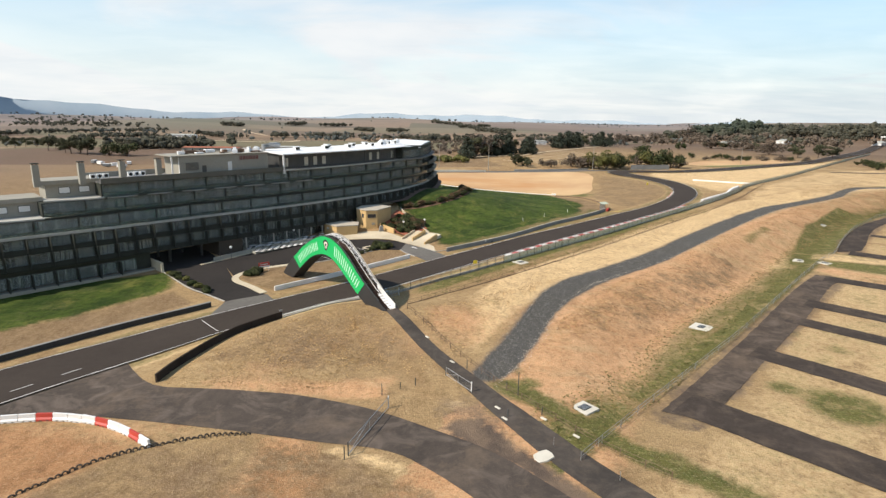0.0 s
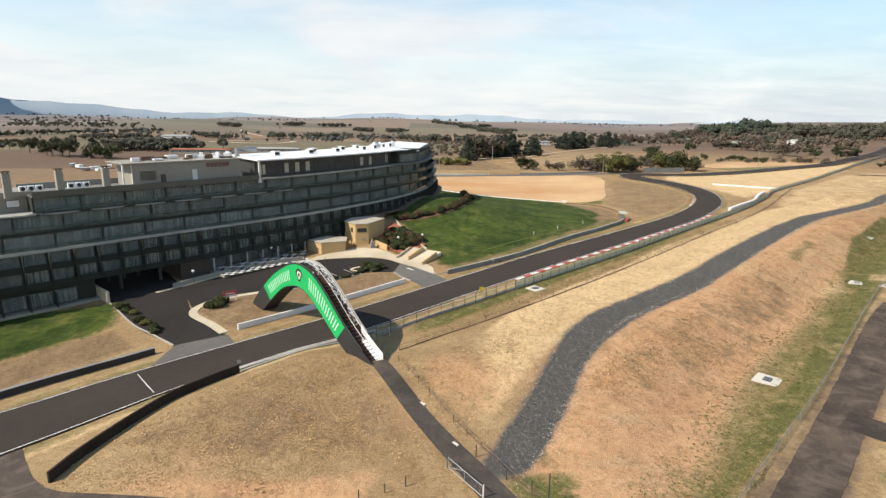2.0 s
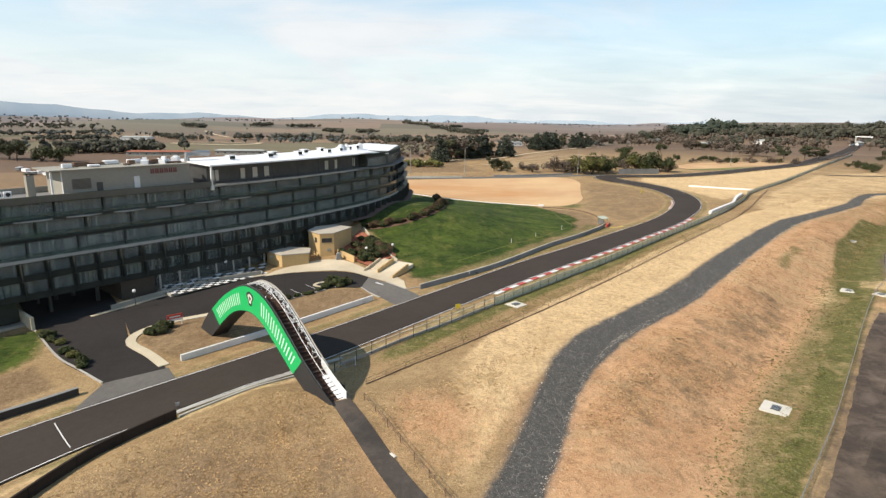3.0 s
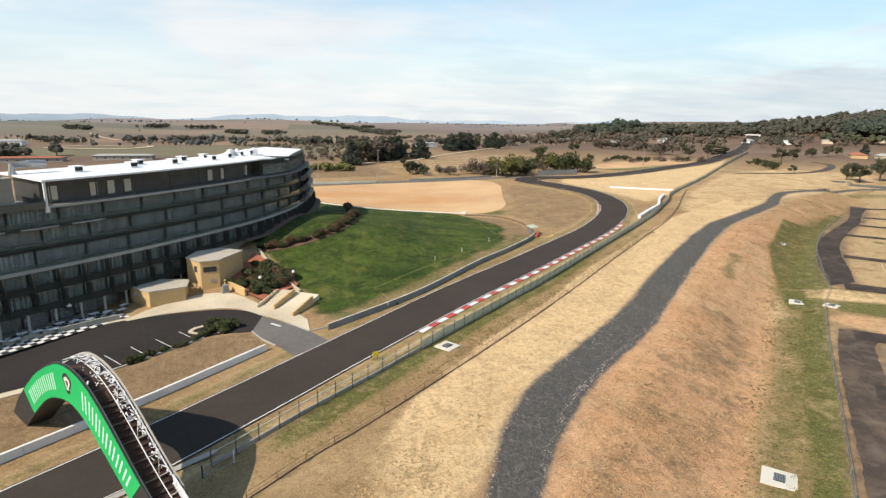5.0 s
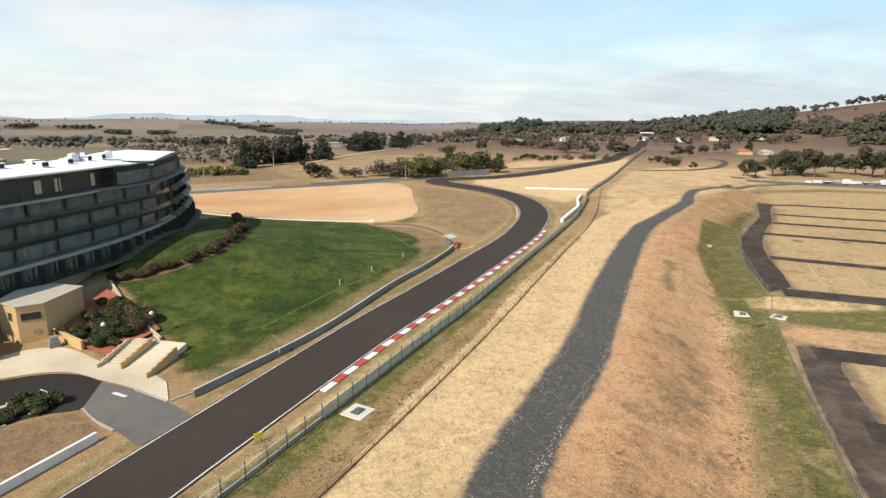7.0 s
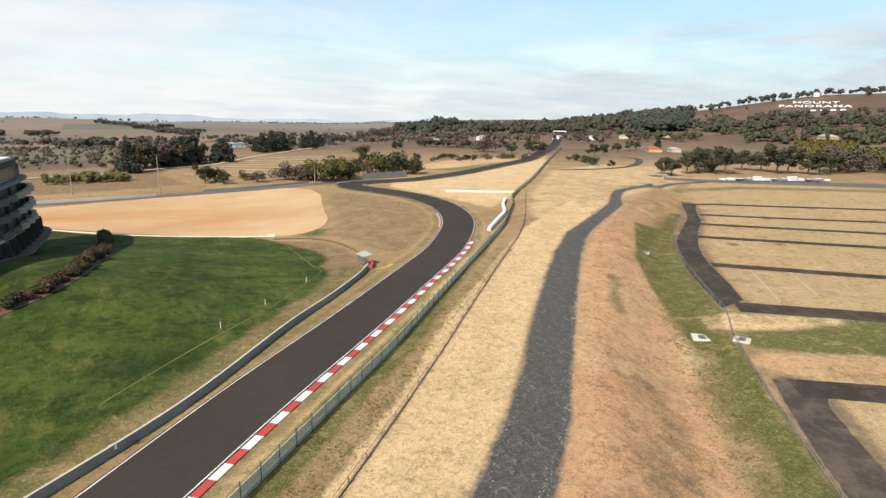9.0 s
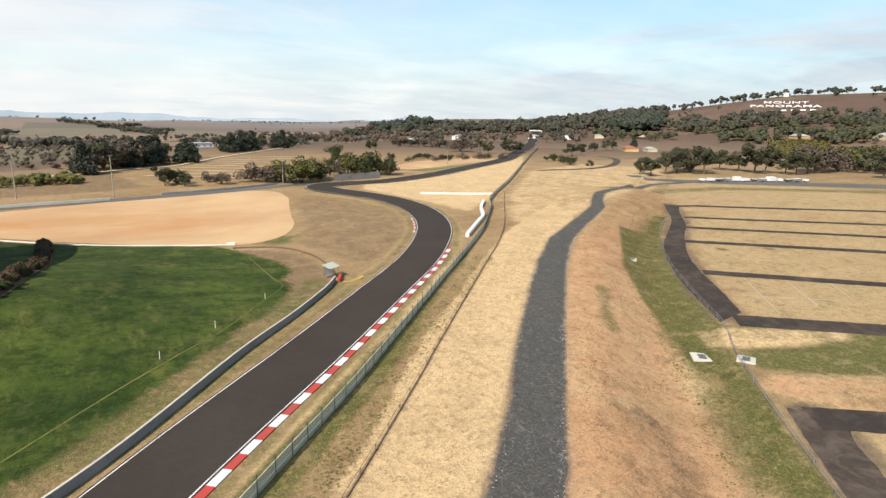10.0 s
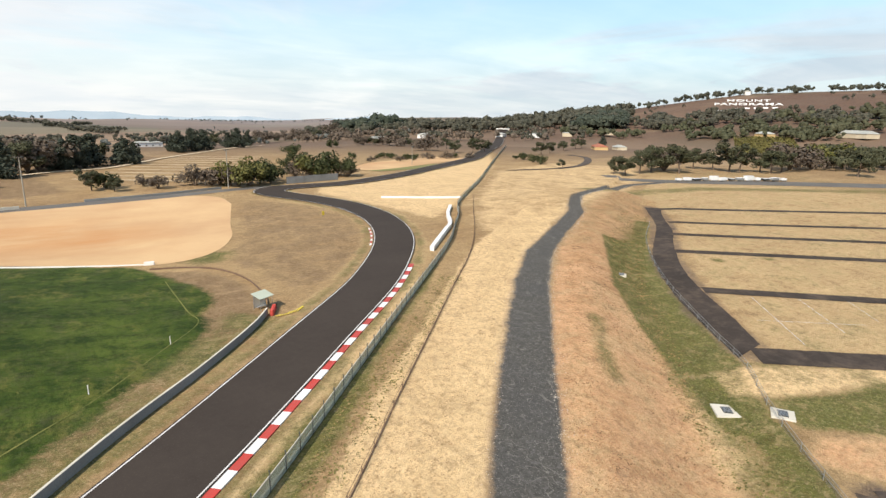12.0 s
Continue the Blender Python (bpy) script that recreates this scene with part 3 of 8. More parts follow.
def curve(pts, step=1.0):
    """A smooth line through points, at even steps."""
    P = [np.array(p, float) for p in pts]
    P = [2 * P[0] - P[1], *P, 2 * P[-1] - P[-2]]
    out = []
    for a, b, c, d in zip(P, P[1:], P[2:], P[3:]):
        n = max(2, int(np.linalg.norm(c - b) / step * 2))
        for k in range(n):
            u = k / n
            out.append(0.5 * (2 * b + (c - a) * u + (2 * a - 5 * b + 4 * c - d) * u * u + (3 * b - a - 3 * c + d) * u ** 3))
    out.append(P[-2])
    return even(out, step)


def even(pts, step):
    pts = np.array(pts, float)
    d = np.concatenate([[0], np.cumsum(np.linalg.norm(np.diff(pts, axis=0), axis=1))])
    n = max(1, round(d[-1] / step))
    s = np.linspace(0, d[-1], n + 1)
    return np.stack([np.interp(s, d, pts[:, k]) for k in range(pts.shape[1])], 1)


def aside(line, d):
    """A line moved to its right by d (a number, or one for each point)."""
    t = np.gradient(line[:, :2], axis=0)
    t /= np.linalg.norm(t, axis=1)[:, None]
    return line[:, :2] + np.stack([t[:, 1], -t[:, 0]], 1) * (np.asarray(d).reshape(-1, 1) if np.ndim(d) else d)


def drape(left, right, lift, across=4, far_lift=0.0):
    """Vertices and faces of a sheet between two lines, laid on the ground."""
    n = len(left)
    verts, faces = [], []
    w = np.linspace(0, 1, across + 1)
    X = left[:, None, :2] * (1 - w[None, :, None]) + right[:, None, :2] * w[None, :, None]
    Z = ground(X[..., 0], X[..., 1]) + lift + far_lift * np.hypot(X[..., 0] - 30, X[..., 1] - 120)
    V = np.concatenate([X, Z[..., None]], 2).reshape(-1, 3)
    m = across + 1
    for i in range(n - 1):
        for k in range(across):
            a = i * m + k
            faces.append((a, a + 1, a + m + 1, a + m))
    return V, faces


def sheet(name, left, right, material, lift=0.05, across=4, step=1.5, parent=None, label="", far_lift=0.0):
    n = max(len(curve(left, step)), len(curve(right, step)))
    a, b = curve(left, 0.5), curve(right, 0.5)
    a, b = even_n(a, n), even_n(b, n)
    v, f = drape(a, b, lift, across, far_lift)
    ob = mesh_part(name, mesh_of(name, v, [q[::-1] for q in f], material), None, parent, label)
    return ob


def even_n(pts, n):
    d = np.concatenate([[0], np.cumsum(np.linalg.norm(np.diff(pts, axis=0), axis=1))])
    s = np.linspace(0, d[-1], n)
    return np.stack([np.interp(s, d, pts[:, k]) for k in range(2)], 1)


def band(name, line, d0, d1, material, lift=0.05, across=2, parent=None, label="", far_lift=0.0):
    v, f = drape(aside(line, d0), aside(line, d1), lift, across, far_lift)
    return mesh_part(name, mesh_of(name, v, [q[::-1] for q in f], material), None, parent, label)


def wall_along(line, thick, z0, z1, base=None):
    """Vertices and faces of a wall along a line, standing on the ground."""
    a, b = aside(line, -thick / 2), aside(line, thick / 2)
    g = ground(line[:, 0], line[:, 1]) if base is None else np.full(len(line), base)
    V, F = [], []
    for i in range(len(line)):
        V += [(*a[i], g[i] + z0), (*b[i], g[i] + z0), (*b[i], g[i] + z1), (*a[i], g[i] + z1)]
    for i in range(len(line) - 1):
        p, q = 4 * i, 4 * i + 4
        F += [(p + k, p + (k + 1) % 4, q + (k + 1) % 4, q + k) for k in range(4)]
    F += [(3, 2, 1, 0), tuple(len(V) - 4 + k for k in range(4))]
    return V, [f[::-1] for f in F]


def inside(x, y, poly, soft=2.0):
    """About 1 inside a closed outline and 0 outside, with a soft edge."""
    hit = np.zeros(x.shape, bool)
    for (x0, y0), (x1, y1) in zip(poly, poly[1:] + poly[:1]):
        if y0 != y1:
            hit ^= ((y0 > y) != (y1 > y)) & (x < (x1 - x0) * (y - y0) / (y1 - y0) + x0)
    d, _, _ = beside(x, y, poly + poly[:1])
    return np.clip(0.5 + np.where(hit, d, -d) / soft, 0, 1)


# ---- the ground, one sheet to the horizon ----
TRACK = [(-96, 16), (-76, 49), (-60.5, 72), (-50, 84.8), (-41.8, 94.5), (-32, 104.2), (-21.5, 114.2), (-9, 127.1), (1.5, 138.2), (22, 159.2), (42, 178.3), (60, 196.3), (76.5, 213), (88, 227.3), (97, 241), (104, 256), (108.6, 272), (110.3, 288), (109, 303), (104.5, 318), (99.5, 330), (97.5, 340), (102, 347), (113, 349.5), (136, 352), (170, 370), (206, 396), (273, 447), (340, 517), (420, 602), (560, 765), (690, 915)]
TRACK_W = [12.5, 12.5, 12, 11, 10.5, 10.2, 10, 9.8, 9.7, 9.6, 9.6, 9.6, 9.6, 9.8, 10, 10.2, 10.4, 10.6, 10.6, 11, 11.5, 12, 12, 11, 10.5, 10.5, 10.5, 10.5, 10.5, 11, 11.5, 12]
track_line = curve(TRACK, 2.0)
_d, _s, _a = beside(track_line[:, 0], track_line[:, 1], TRACK)
track_half = np.interp(_a, range(len(TRACK_W)), TRACK_W) / 2
LAWN = [(-17, 192), (-8, 193.5), (0, 201.5), (4.5, 213), (7, 232), (5, 274.5), (12, 271), (30, 260.5), (42, 252), (48, 234), (51, 226), (51, 219), (48, 213), (47.5, 206), (41, 197.5), (32.5, 187.5), (25.5, 179.5), (17, 170.5), (8.5, 162), (1.5, 155), (-3, 155), (-4, 163), (-9, 172), (-14, 186)]
LANE = [(4.6, 74.5), (7.5, 79.4), (10.5, 86), (13.8, 93.3), (17.3, 101.5), (21.4, 109.6), (28, 119), (34.3, 125.8), (40.8, 131.9), (52.4, 143), (59.7, 151.1), (69.6, 162.4), (82.3, 176.5), (102.6, 198.3), (120, 214.8), (139, 228.5), (163.8, 245.6), (174.5, 256.5), (187, 267.5), (206, 278.5), (232, 291), (256, 299), (281, 297.5)]
LANE_HALF = [2.4, 2.5, 2.6, 2.5, 2.5, 3.0, 3.4, 3.3, 3.4, 3.5, 3.3, 3.4, 3.4, 3.2, 2.9, 2.3, 2.3, 2.0, 2.1, 2.2, 2.3, 2.3, 2.3]
CAMP_FENCE = [(15, 57), (31.4, 75.6), (50.7, 96.2), (62, 109), (84, 134.3), (100.5, 152.5), (110, 161.3), (119.3, 173.3), (138.6, 196), (163, 218.6), (183.5, 233)]
LAWN_B = [(-17, 192), (-8, 193.5), (0, 201.5), (4.5, 213), (7, 232), (4.5, 275), (-8, 284.5), (-14, 270), (-24, 205)]
LAWN_L = [(-120, 62), (-93, 79), (-77, 90.5), (-69.5, 98), (-58.5, 115), (-65.5, 127.5), (-100, 106), (-130, 90)]
DITCH = [(14, 62), (30, 78.5), (47.5, 101), (74, 130), (97, 156), (117, 181), (138, 203), (165, 225), (190, 243)]


def grow(a, b, near, rate, end):
    """Even steps from a to b, then wider and wider ones out to end."""
    mid = list(np.arange(a, b, near))
    up, dn, h = [b], [a], near
    while up[-1] < end:
        h *= rate
        up.append(up[-1] + h)
    h = near
    while dn[-1] > -end:
        h *= rate
        dn.append(dn[-1] - h)
    return np.array(dn[:0:-1] + mid + up)


def build_ground():
    xs, ys = grow(-110, 235, 1.25, 1.045, 4600), grow(40, 300, 1.25, 1.045, 4600)
    X, Y = np.meshgrid(xs, ys, indexing="ij")
    Z = ground(X, Y)
    # small unevenness, none on the roads
    t, _, _ = beside(X, Y, TRACK)
    Z = Z + 0.03 * np.sin(X * 0.55 + 0.7 * np.sin(Y * 0.31)) * np.cos(Y * 0.47 + np.sin(X * 0.23)) * smooth(9, 14, t)
    n, m = X.shape
    me = bpy.data.meshes.new("ground")
    V = np.stack([X, Y, Z], 2).reshape(-1, 3)
    idx = np.arange(n * m).reshape(n, m)
    F = np.stack([idx[:-1, :-1], idx[1:, :-1], idx[1:, 1:], idx[:-1, 1:]], 2).reshape(-1, 4)
    me.from_pydata(V.tolist(), [], F.tolist())
    me.polygons.foreach_set("use_smooth", [True] * len(me.polygons))
    g, gs, ga = beside(X, Y, GRAVEL)
    g = g * gs
    c, cs, ca = beside(X, Y, CREST)
    di, ds, _ = beside(X, Y, DITCH)
    far = np.hypot(X - 31, Y - 122)
    right = (Y - X * 0.98 - 128 < 0)
    masks = {}
    masks["lawn"] = np.maximum.reduce([inside(X, Y, LAWN, 4.5), inside(X, Y, LAWN_B, 2.5), inside(X, Y, LAWN_L, 5)])
    # short green growth by the track fence, in the ditch and in patches
    strip = np.exp(-((t - 10.2) / 2.6) ** 2) * right * smooth(-12, 0, X) * (1 - smooth(48, 75, X)) * 1.12
    strip = np.maximum(strip, 0.62 * np.exp(-((t - 9.8) / 1.8) ** 2) * right * smooth(40, 60, X) * (1 - smooth(90, 110, X)))
    wet = np.exp(-(di / np.where(ds > 0, 5.0, 5.0)) ** 2) * np.interp(Y, [55, 75, 110, 150, 165, 215, 240], [0.8, 0.5, 0.60, 0.6, 0.8, 0.8, 0.2])
    cf, cfs, cfa = beside(X, Y, CAMP_FENCE)
    fence_side = np.exp(-((cf * cfs + 2.0) / 2.8) ** 2) * np.interp(Y, [50, 60, 78, 84, 110, 220], [0.9, 0.9, 0.6, 0.85, 0.95, 0.95])
    basin = 0.95 * inside(X, Y, [(150, 223), (120.5, 194), (111, 181), (105, 172.5), (98.2, 161.2), (93.8, 155.9), (94, 150.8), (99.5, 152.3), (103, 158), (111, 162), (119.5, 174), (139, 197), (160, 216)], 3)
    between = 0.85 * inside(X, Y, [(100, 148.5), (103, 156), (111.4, 162.5), (126.4, 150), (152, 130), (142, 119), (107, 142.5)], 3)
    b_weed, _, _ = beside(X, Y, [(100, 180.3), (94, 174), (87, 165.6)])
    camp = 0.38 * smooth(8, 16, di) * (ds > 0) * (1 - smooth(150, 260, di))
    pl, _, _ = beside(X, Y, [(8, 73.5), (12, 69.5), (15, 66), (21, 60), (28, 53.5), (36, 46)])
    rl, _, _ = beside(X, Y, [(214, 284), (274, 275), (340, 228), (380, 195)])
    spots = np.maximum(0.62 * np.exp(-(rl / 10.0) ** 2), 0.0)
    spots = np.maximum(spots, 0.95 * np.exp(-(pl / 2.4) ** 2))
    for px, py, pr, pa in ((6.1, 67.2, 2.2, 0.7), (11.5, 74, 2.6, 0.75), (9.8, 78, 2.0, 0.6), (15.5, 65.5, 3.5, 0.8), (20, 61.5, 3.2, 0.85), (25, 57, 3, 0.85), (54, 72, 7, 0.9), (49, 77, 4, 0.7), (60, 66, 6, 0.85), (66, 92, 4, 0.6), (62, 100, 3.5, 0.6), (8.5, 104, 3.0, 0.5), (66, 132, 3.0, 0.5), (160, 196, 2.5, 0.8), (172, 190, 2.5, 0.7), (128, 166, 2.0, 0.5), (59, 151, 3.5, 0.7), (48, 141, 2.4, 0.6), (69, 114, 3.5, 0.7)):
        spots = np.maximum(spots, pa * np.exp(-((X - px) ** 2 + (Y - py) ** 2) / pr ** 2))
    edge = 0.52 * np.exp(-((t - 6.5) / 2.0) ** 2)
    trap = 0.75 * np.exp(-((X - 57) ** 2 + (Y - 252) ** 2) / 60)
    by_lawn = 0.56 * inside(X, Y, [(-3, 154), (44, 205), (52, 214), (60, 206), (4, 146)], 6)
    dry_patch = inside(X, Y, [(100.5, 158), (105, 164.5), (112, 160.5), (118, 156), (127, 150), (124.5, 147), (113, 150), (104, 154)], 2.5)
    masks["green"] = (1 - 0.55 * dry_patch) * np.clip(np.maximum.reduce([strip, wet, fence_side, basin, between, camp, edge, trap, by_lawn, spots, 0.56 * np.exp(-(b_weed / 2.4) ** 2)]), 0, 1)
    sandy = inside(X, Y, [(60, 150), (72, 143), (92, 146), (104, 165), (122, 190), (114, 197), (92, 178), (68, 162)], 8)
    slope = smooth(1.0, 4.0, g) * (1 - smooth(19, 26, g)) * 0.85 * (1 - 0.5 * smooth(180, 235, Y)) * (1 - 0.32 * sandy)
    mound = 0.46 * np.exp(-((c - 9) / 8) ** 2) * (cs > 0) * (X < 30)
    foot = 0.7 * inside(X, Y, [(-31, 74), (-30, 70.5), (-17, 69.5), (-8, 68.5), (-7.5, 76), (-16, 74.5)], 3)
    corner = 0.9 * np.exp(-((X + 47) ** 2 + (Y - 54) ** 2) / 90) + 0.95 * inside(X, Y, [(-21, 61), (-17, 60), (-13, 55), (-17, 44), (-26, 44), (-22, 52)], 5)
    bare = 0.7 * np.exp(-((X - 1) ** 2 + (Y - 94) ** 2) / 60)
    bank = 0.55 * np.exp(-((X + 62) ** 2 + (Y - 98) ** 2) / 120) * 0.8
    masks["earth"] = np.clip(np.maximum.reduce([slope, 0.62 * inside(X, Y, [(93, 146), (100, 147.5), (130, 125), (124, 115), (98, 136)], 3), mound, foot, corner, bare, bank  ]), 0, 1)
    # brown tired grass: crown of the bank, margins of the lawn, inside of the bend
    crown = 0.54 * inside(X, Y, [(-38, 78), (-30, 92), (-14, 97), (-4, 90), (-6, 78), (-20, 74)], 7)
    near = 0.57 * inside(X, Y, [(-45, 45), (-38, 57), (-24, 61), (-10, 58), (2, 50), (0, 40), (-30, 40)], 5)
    margin = 0.72 * inside(X, Y, [(33, 255), (44, 246.5), (54, 239.5), (57.5, 228), (57.5, 216), (56, 209), (50, 201.5), (36, 186), (12, 162), (0, 151), (-3, 152), (0, 156), (14, 170), (36.5, 198), (44, 207), (48, 216), (50, 226)], 3)
    bend = 0.56 * inside(X, Y, [(58, 246), (62, 222), (68, 215), (86, 236), (97, 256), (103, 280), (100, 305), (92, 322), (82, 330), (76, 305), (70, 278), (62, 258)], 6)
    roadside_l = 0.85 * inside(X, Y, [(-100, 58), (-66, 85), (-57, 97), (-50, 106), (-58, 114), (-70, 97), (-95, 78)], 4)
    island = 0.95 * inside(X, Y, [(-47, 123), (-46, 128), (-41, 132), (-31, 138), (-20.8, 147.4), (-14, 148.5), (-9.5, 142), (-20, 130.5), (-36.5, 114.5), (-42, 118)], 2)
    q, _, _ = beside(X, Y, [(30, 100), (43, 113), (56, 128), (70, 144)])
    dark_bank = 0.46 * np.exp(-(q / 8.5) ** 4)
    masks["clay"] = np.clip(np.maximum.reduce([0.8 * inside(X, Y, [(-70, 60), (-52, 61), (-44, 61), (-35, 57), (-38, 52), (-46, 46), (-80, 40)], 5), 0.9 * inside(X, Y, [(-22, 60), (-15, 58), (-11, 52), (-17, 40), (-27, 42), (-21, 52)], 6)]), 0, 1)
    masks["brown"] = np.clip(np.maximum.reduce([crown, near, margin, bend, roadside_l, island, dark_bank, 0.8 * (1 - smooth(-190, -130, X)) * smooth(180, 240, Y), 0.9 * inside(X, Y, [(-120, 352), (-30, 352), (15, 362), (34, 372), (24, 430), (50, 462), (88, 525), (60, 620), (-120, 560)], 12)]), 0, 1)
    lane = (1 - smooth(5.0, 8.5, np.abs(g + 9.5))) * 0.95 * smooth(-2, 12, X) * (1 - 0.5 * smooth(120, 170, X))
    wedge = inside(X, Y, [(122, 352), (205, 390), (275, 440), (330, 500), (250, 395), (155, 292), (122, 262), (118, 300), (112, 330)], 8)
    pads = np.where(Y < 142, 0.52, 0.46) * smooth(8, 16, di) * (ds > 0) * (1 - smooth(120, 200, di))
    pads = np.maximum(pads, 0.55 * inside(X, Y, [(93, 146), (100, 147.5), (130, 125), (124, 115), (98, 136)], 3))
    roadside = np.where(right, 0.64, 0.42) * np.exp(-((t - 7.2) / 1.6) ** 2)
    knoll = 0.5 * inside(X, Y, [(110, 225), (150, 285), (230, 370), (300, 400), (330, 350), (270, 300), (200, 262), (150, 235)], 12)
    lip, _, _ = beside(X, Y, [(-12.8, 57.4), (-6.6, 55.2), (-1.9, 52.6), (2.1, 50.1)])
    road_lip = 0.9 * np.exp(-(lip / 1.1) ** 2)
    lip, _, _ = beside(X, Y, [(1.2, 68.4), (3.4, 65), (5, 62.6), (7.8, 61)])
    inner = 0.8 * np.exp(-(lip / 1.3) ** 2)
    masks["pale"] = np.clip(np.maximum.reduce([lane, wedge * 0.9, pads, roadside, knoll, 0.6 * sandy, 0.7 * dry_patch, road_lip, inner]), 0, 1)
    apron = inside(X, Y, [(-48, 75), (-40, 69.5), (-22, 70.5), (-8, 66.5), (6, 58), (6, 50), (-6, 57), (-26, 61), (-48, 63.5)], 6)
    gate = np.maximum(0.55 * np.exp(-((X - 3) ** 2 + (Y - 67) ** 2) / 40), 0.85 * inside(X, Y, [(-1, 63), (3.5, 66), (8, 60), (14, 52.5), (20, 46), (16, 44), (8, 55), (2, 59)], 2))
    lane_dust = 0.0 * X
    for line in ([(30, 68), (50, 90), (70, 112), (93, 137)], [(116, 164), (126, 178), (150, 203), (182, 227), (210, 252)]):
        q, _, _ = beside(X, Y, line)
        lane_dust = np.maximum(lane_dust, 0.55 * (1 - smooth(3.0, 5.5, q)))
    masks["dirt"] = np.clip(np.maximum.reduce([apron * 0.5, gate, lane_dust]), 0, 1)
    l, ls, la = beside(X, Y, LANE)
    half = np.interp(la, range(len(LANE)), LANE_HALF)
    g = l * ls
    masks["gravel"] = np.clip(0.5 + (half - np.abs(g)) / np.where(g < 0, 2.6, 1.8), 0, 1) * smooth(73, 77, Y)
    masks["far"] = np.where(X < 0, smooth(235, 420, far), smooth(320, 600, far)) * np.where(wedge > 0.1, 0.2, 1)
    bearing = np.degrees(np.arctan2(X - 31, Y - 122))
    # weight of the painted haze, growing with distance over the valley
    masks["distance_haze"] = smooth(700, 2600, far) * (1 - 0.85 * smooth(18, 36, bearing))
    masks["rise"] = smooth(30, 46, bearing) * smooth(600, 820, far) * (bearing < 130)
    masks["sward"] = np.exp(-((X + 640) / 260) ** 2 - ((Y - 1480) / 330) ** 2)
    for key, val in masks.items():
        a = me.attributes.new(key, "FLOAT", "POINT")
        a.data.foreach_set("value", np.ascontiguousarray(val, dtype=np.float32).reshape(-1))
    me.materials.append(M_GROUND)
    structure(new("ground", me), "dry straw-coloured grassland with earth banks and lawns")


build_ground()

# ---- roads ----


def build_track():
    v, f = drape(aside(track_line, -track_half), aside(track_line, track_half), 0.07, 6, 0.0012)
    road = structure(mesh_part("race_track", mesh_of("race_track", v, [q[::-1] for q in f], M_TRACK)), "dark smooth asphalt race track")
    for side in (-1, 1):
        v, f = drape(aside(track_line, side * (track_half - 0.35)), aside(track_line, side * (track_half - 0.18)), 0.085, 1, 0.0013)
        mesh_part("edge_line", mesh_of("edge_line", v, [q[::-1] for q in (f if side < 0 else [w[::-1] for w in f])], M_LINE), None, road, "thin white painted edge line")
    return road


road = build_track()



def paving(name, left, right, material, label, lift=0.05, across=6, step=1.5):
    return structure(sheet(name, left, right, material, lift, across, step), label)


# pit exit apron and access road to the paddock
paving("access_road", [(-64, 67), (-54, 76), (-49.5, 79.6), (-45.7, 76.3), (-42.6, 73.2), (-39.2, 71.3), (-34.8, 70.8), (-27.2, 70.5), (-19.8, 69.9), (-12.1, 67.7), (-6.9, 65.3), (-2, 62.4), (4.3, 58.6), (10, 53.5), (17, 45), (24, 33)],
       [(-62, 60), (-48.7, 63.6), (-38.3, 62.9), (-26.5, 61.3), (-15.1, 59.2), (-5.7, 57.2), (2.5, 50.5), (8, 43), (14, 30)], M_OLD, "worn dusty asphalt access road", 0.05, 8)
path_line = curve([(-10.4, 97.5), (-8.4, 93.8), (-4.5, 87), (-0.5, 80.5), (3, 74.7), (6.5, 68.4), (10.3, 62.4), (13.6, 57.6), (18, 51.5), (25, 42)], 1.0)
path_half = np.interp(path_line[:, 1], [42, 60, 70, 84, 98], [2.4, 2.2, 1.7, 1.25, 1.2])
structure(band("footpath", path_line, -path_half, path_half, M_PATH, 0.09, 4), "narrow worn asphalt footpath to the bridge")
# forecourt of the hotel
paving("driveway", [(-44.3, 107.2), (-50.5, 111.6), (-56, 116), (-66, 126.5), (-80, 143)], [(-37.5, 111.5), (-43, 117.5), (-47.6, 121.5), (-57, 137), (-70, 154)], M_FORE, "dark asphalt hotel driveway", 0.055)
paving("car_park", [(-57, 137), (-48.5, 148.7), (-35.9, 157.5), (-23, 160.0), (-16.5, 158.8), (-12.5, 155.4)], [(-47.6, 122), (-46.5, 128.3), (-40, 133), (-31.4, 137.6), (-20.5, 147.5), (-13.4, 148.6)], M_FORE, "dark asphalt car park before the hotel", 0.07)
paving("exit_ramp", [(-12.6, 155.4), (-9, 152.3), (-3.9, 147), (-0.6, 142.2)], [(-13.5, 148.5), (-11.5, 145), (-8.9, 142.2), (-6.0, 138)], M_RAMP, "grey sealed ramp between car park and track", 0.06)
paving("drive_mouth", [(-44.2, 98.6), (-44.3, 103.0), (-44.3, 107.4)], [(-34.6, 108.0), (-36.0, 109.8), (-37.5, 111.9)], M_RAMP, "grey sealed mouth of the driveway", 0.065)
# forecourt paving in cream concrete
paving("cream_pavement", [(-35.9, 157.9), (-33, 162.6), (-27, 168), (-21, 168.5), (-17, 165.5), (-13.6, 161.5), (-8, 157.5), (-4.6, 152.5)], [(-35.4, 157.2), (-30, 159.4), (-23, 160.5), (-19, 160.2), (-16.3, 159), (-12.5, 155.6), (-9, 152.6), (-3.9, 147.2)], M_CREAM, "cream concrete pavement by the entrance steps", 0.10)
# sand trap
paving("sand_trap", [(-45, 300), (-11, 289), (20, 268), (43, 253.2), (51, 251.5), (57, 254.5)], [(-45, 324), (-11.6, 326), (36, 342), (66, 346), (78, 338), (79, 322)], M_SAND, "raked orange sand run-off trap", 0.06, 24, 2.0)
_trap = bpy.data.objects["sand_trap"].data
_at = _trap.attributes.new("across", "FLOAT", "POINT")
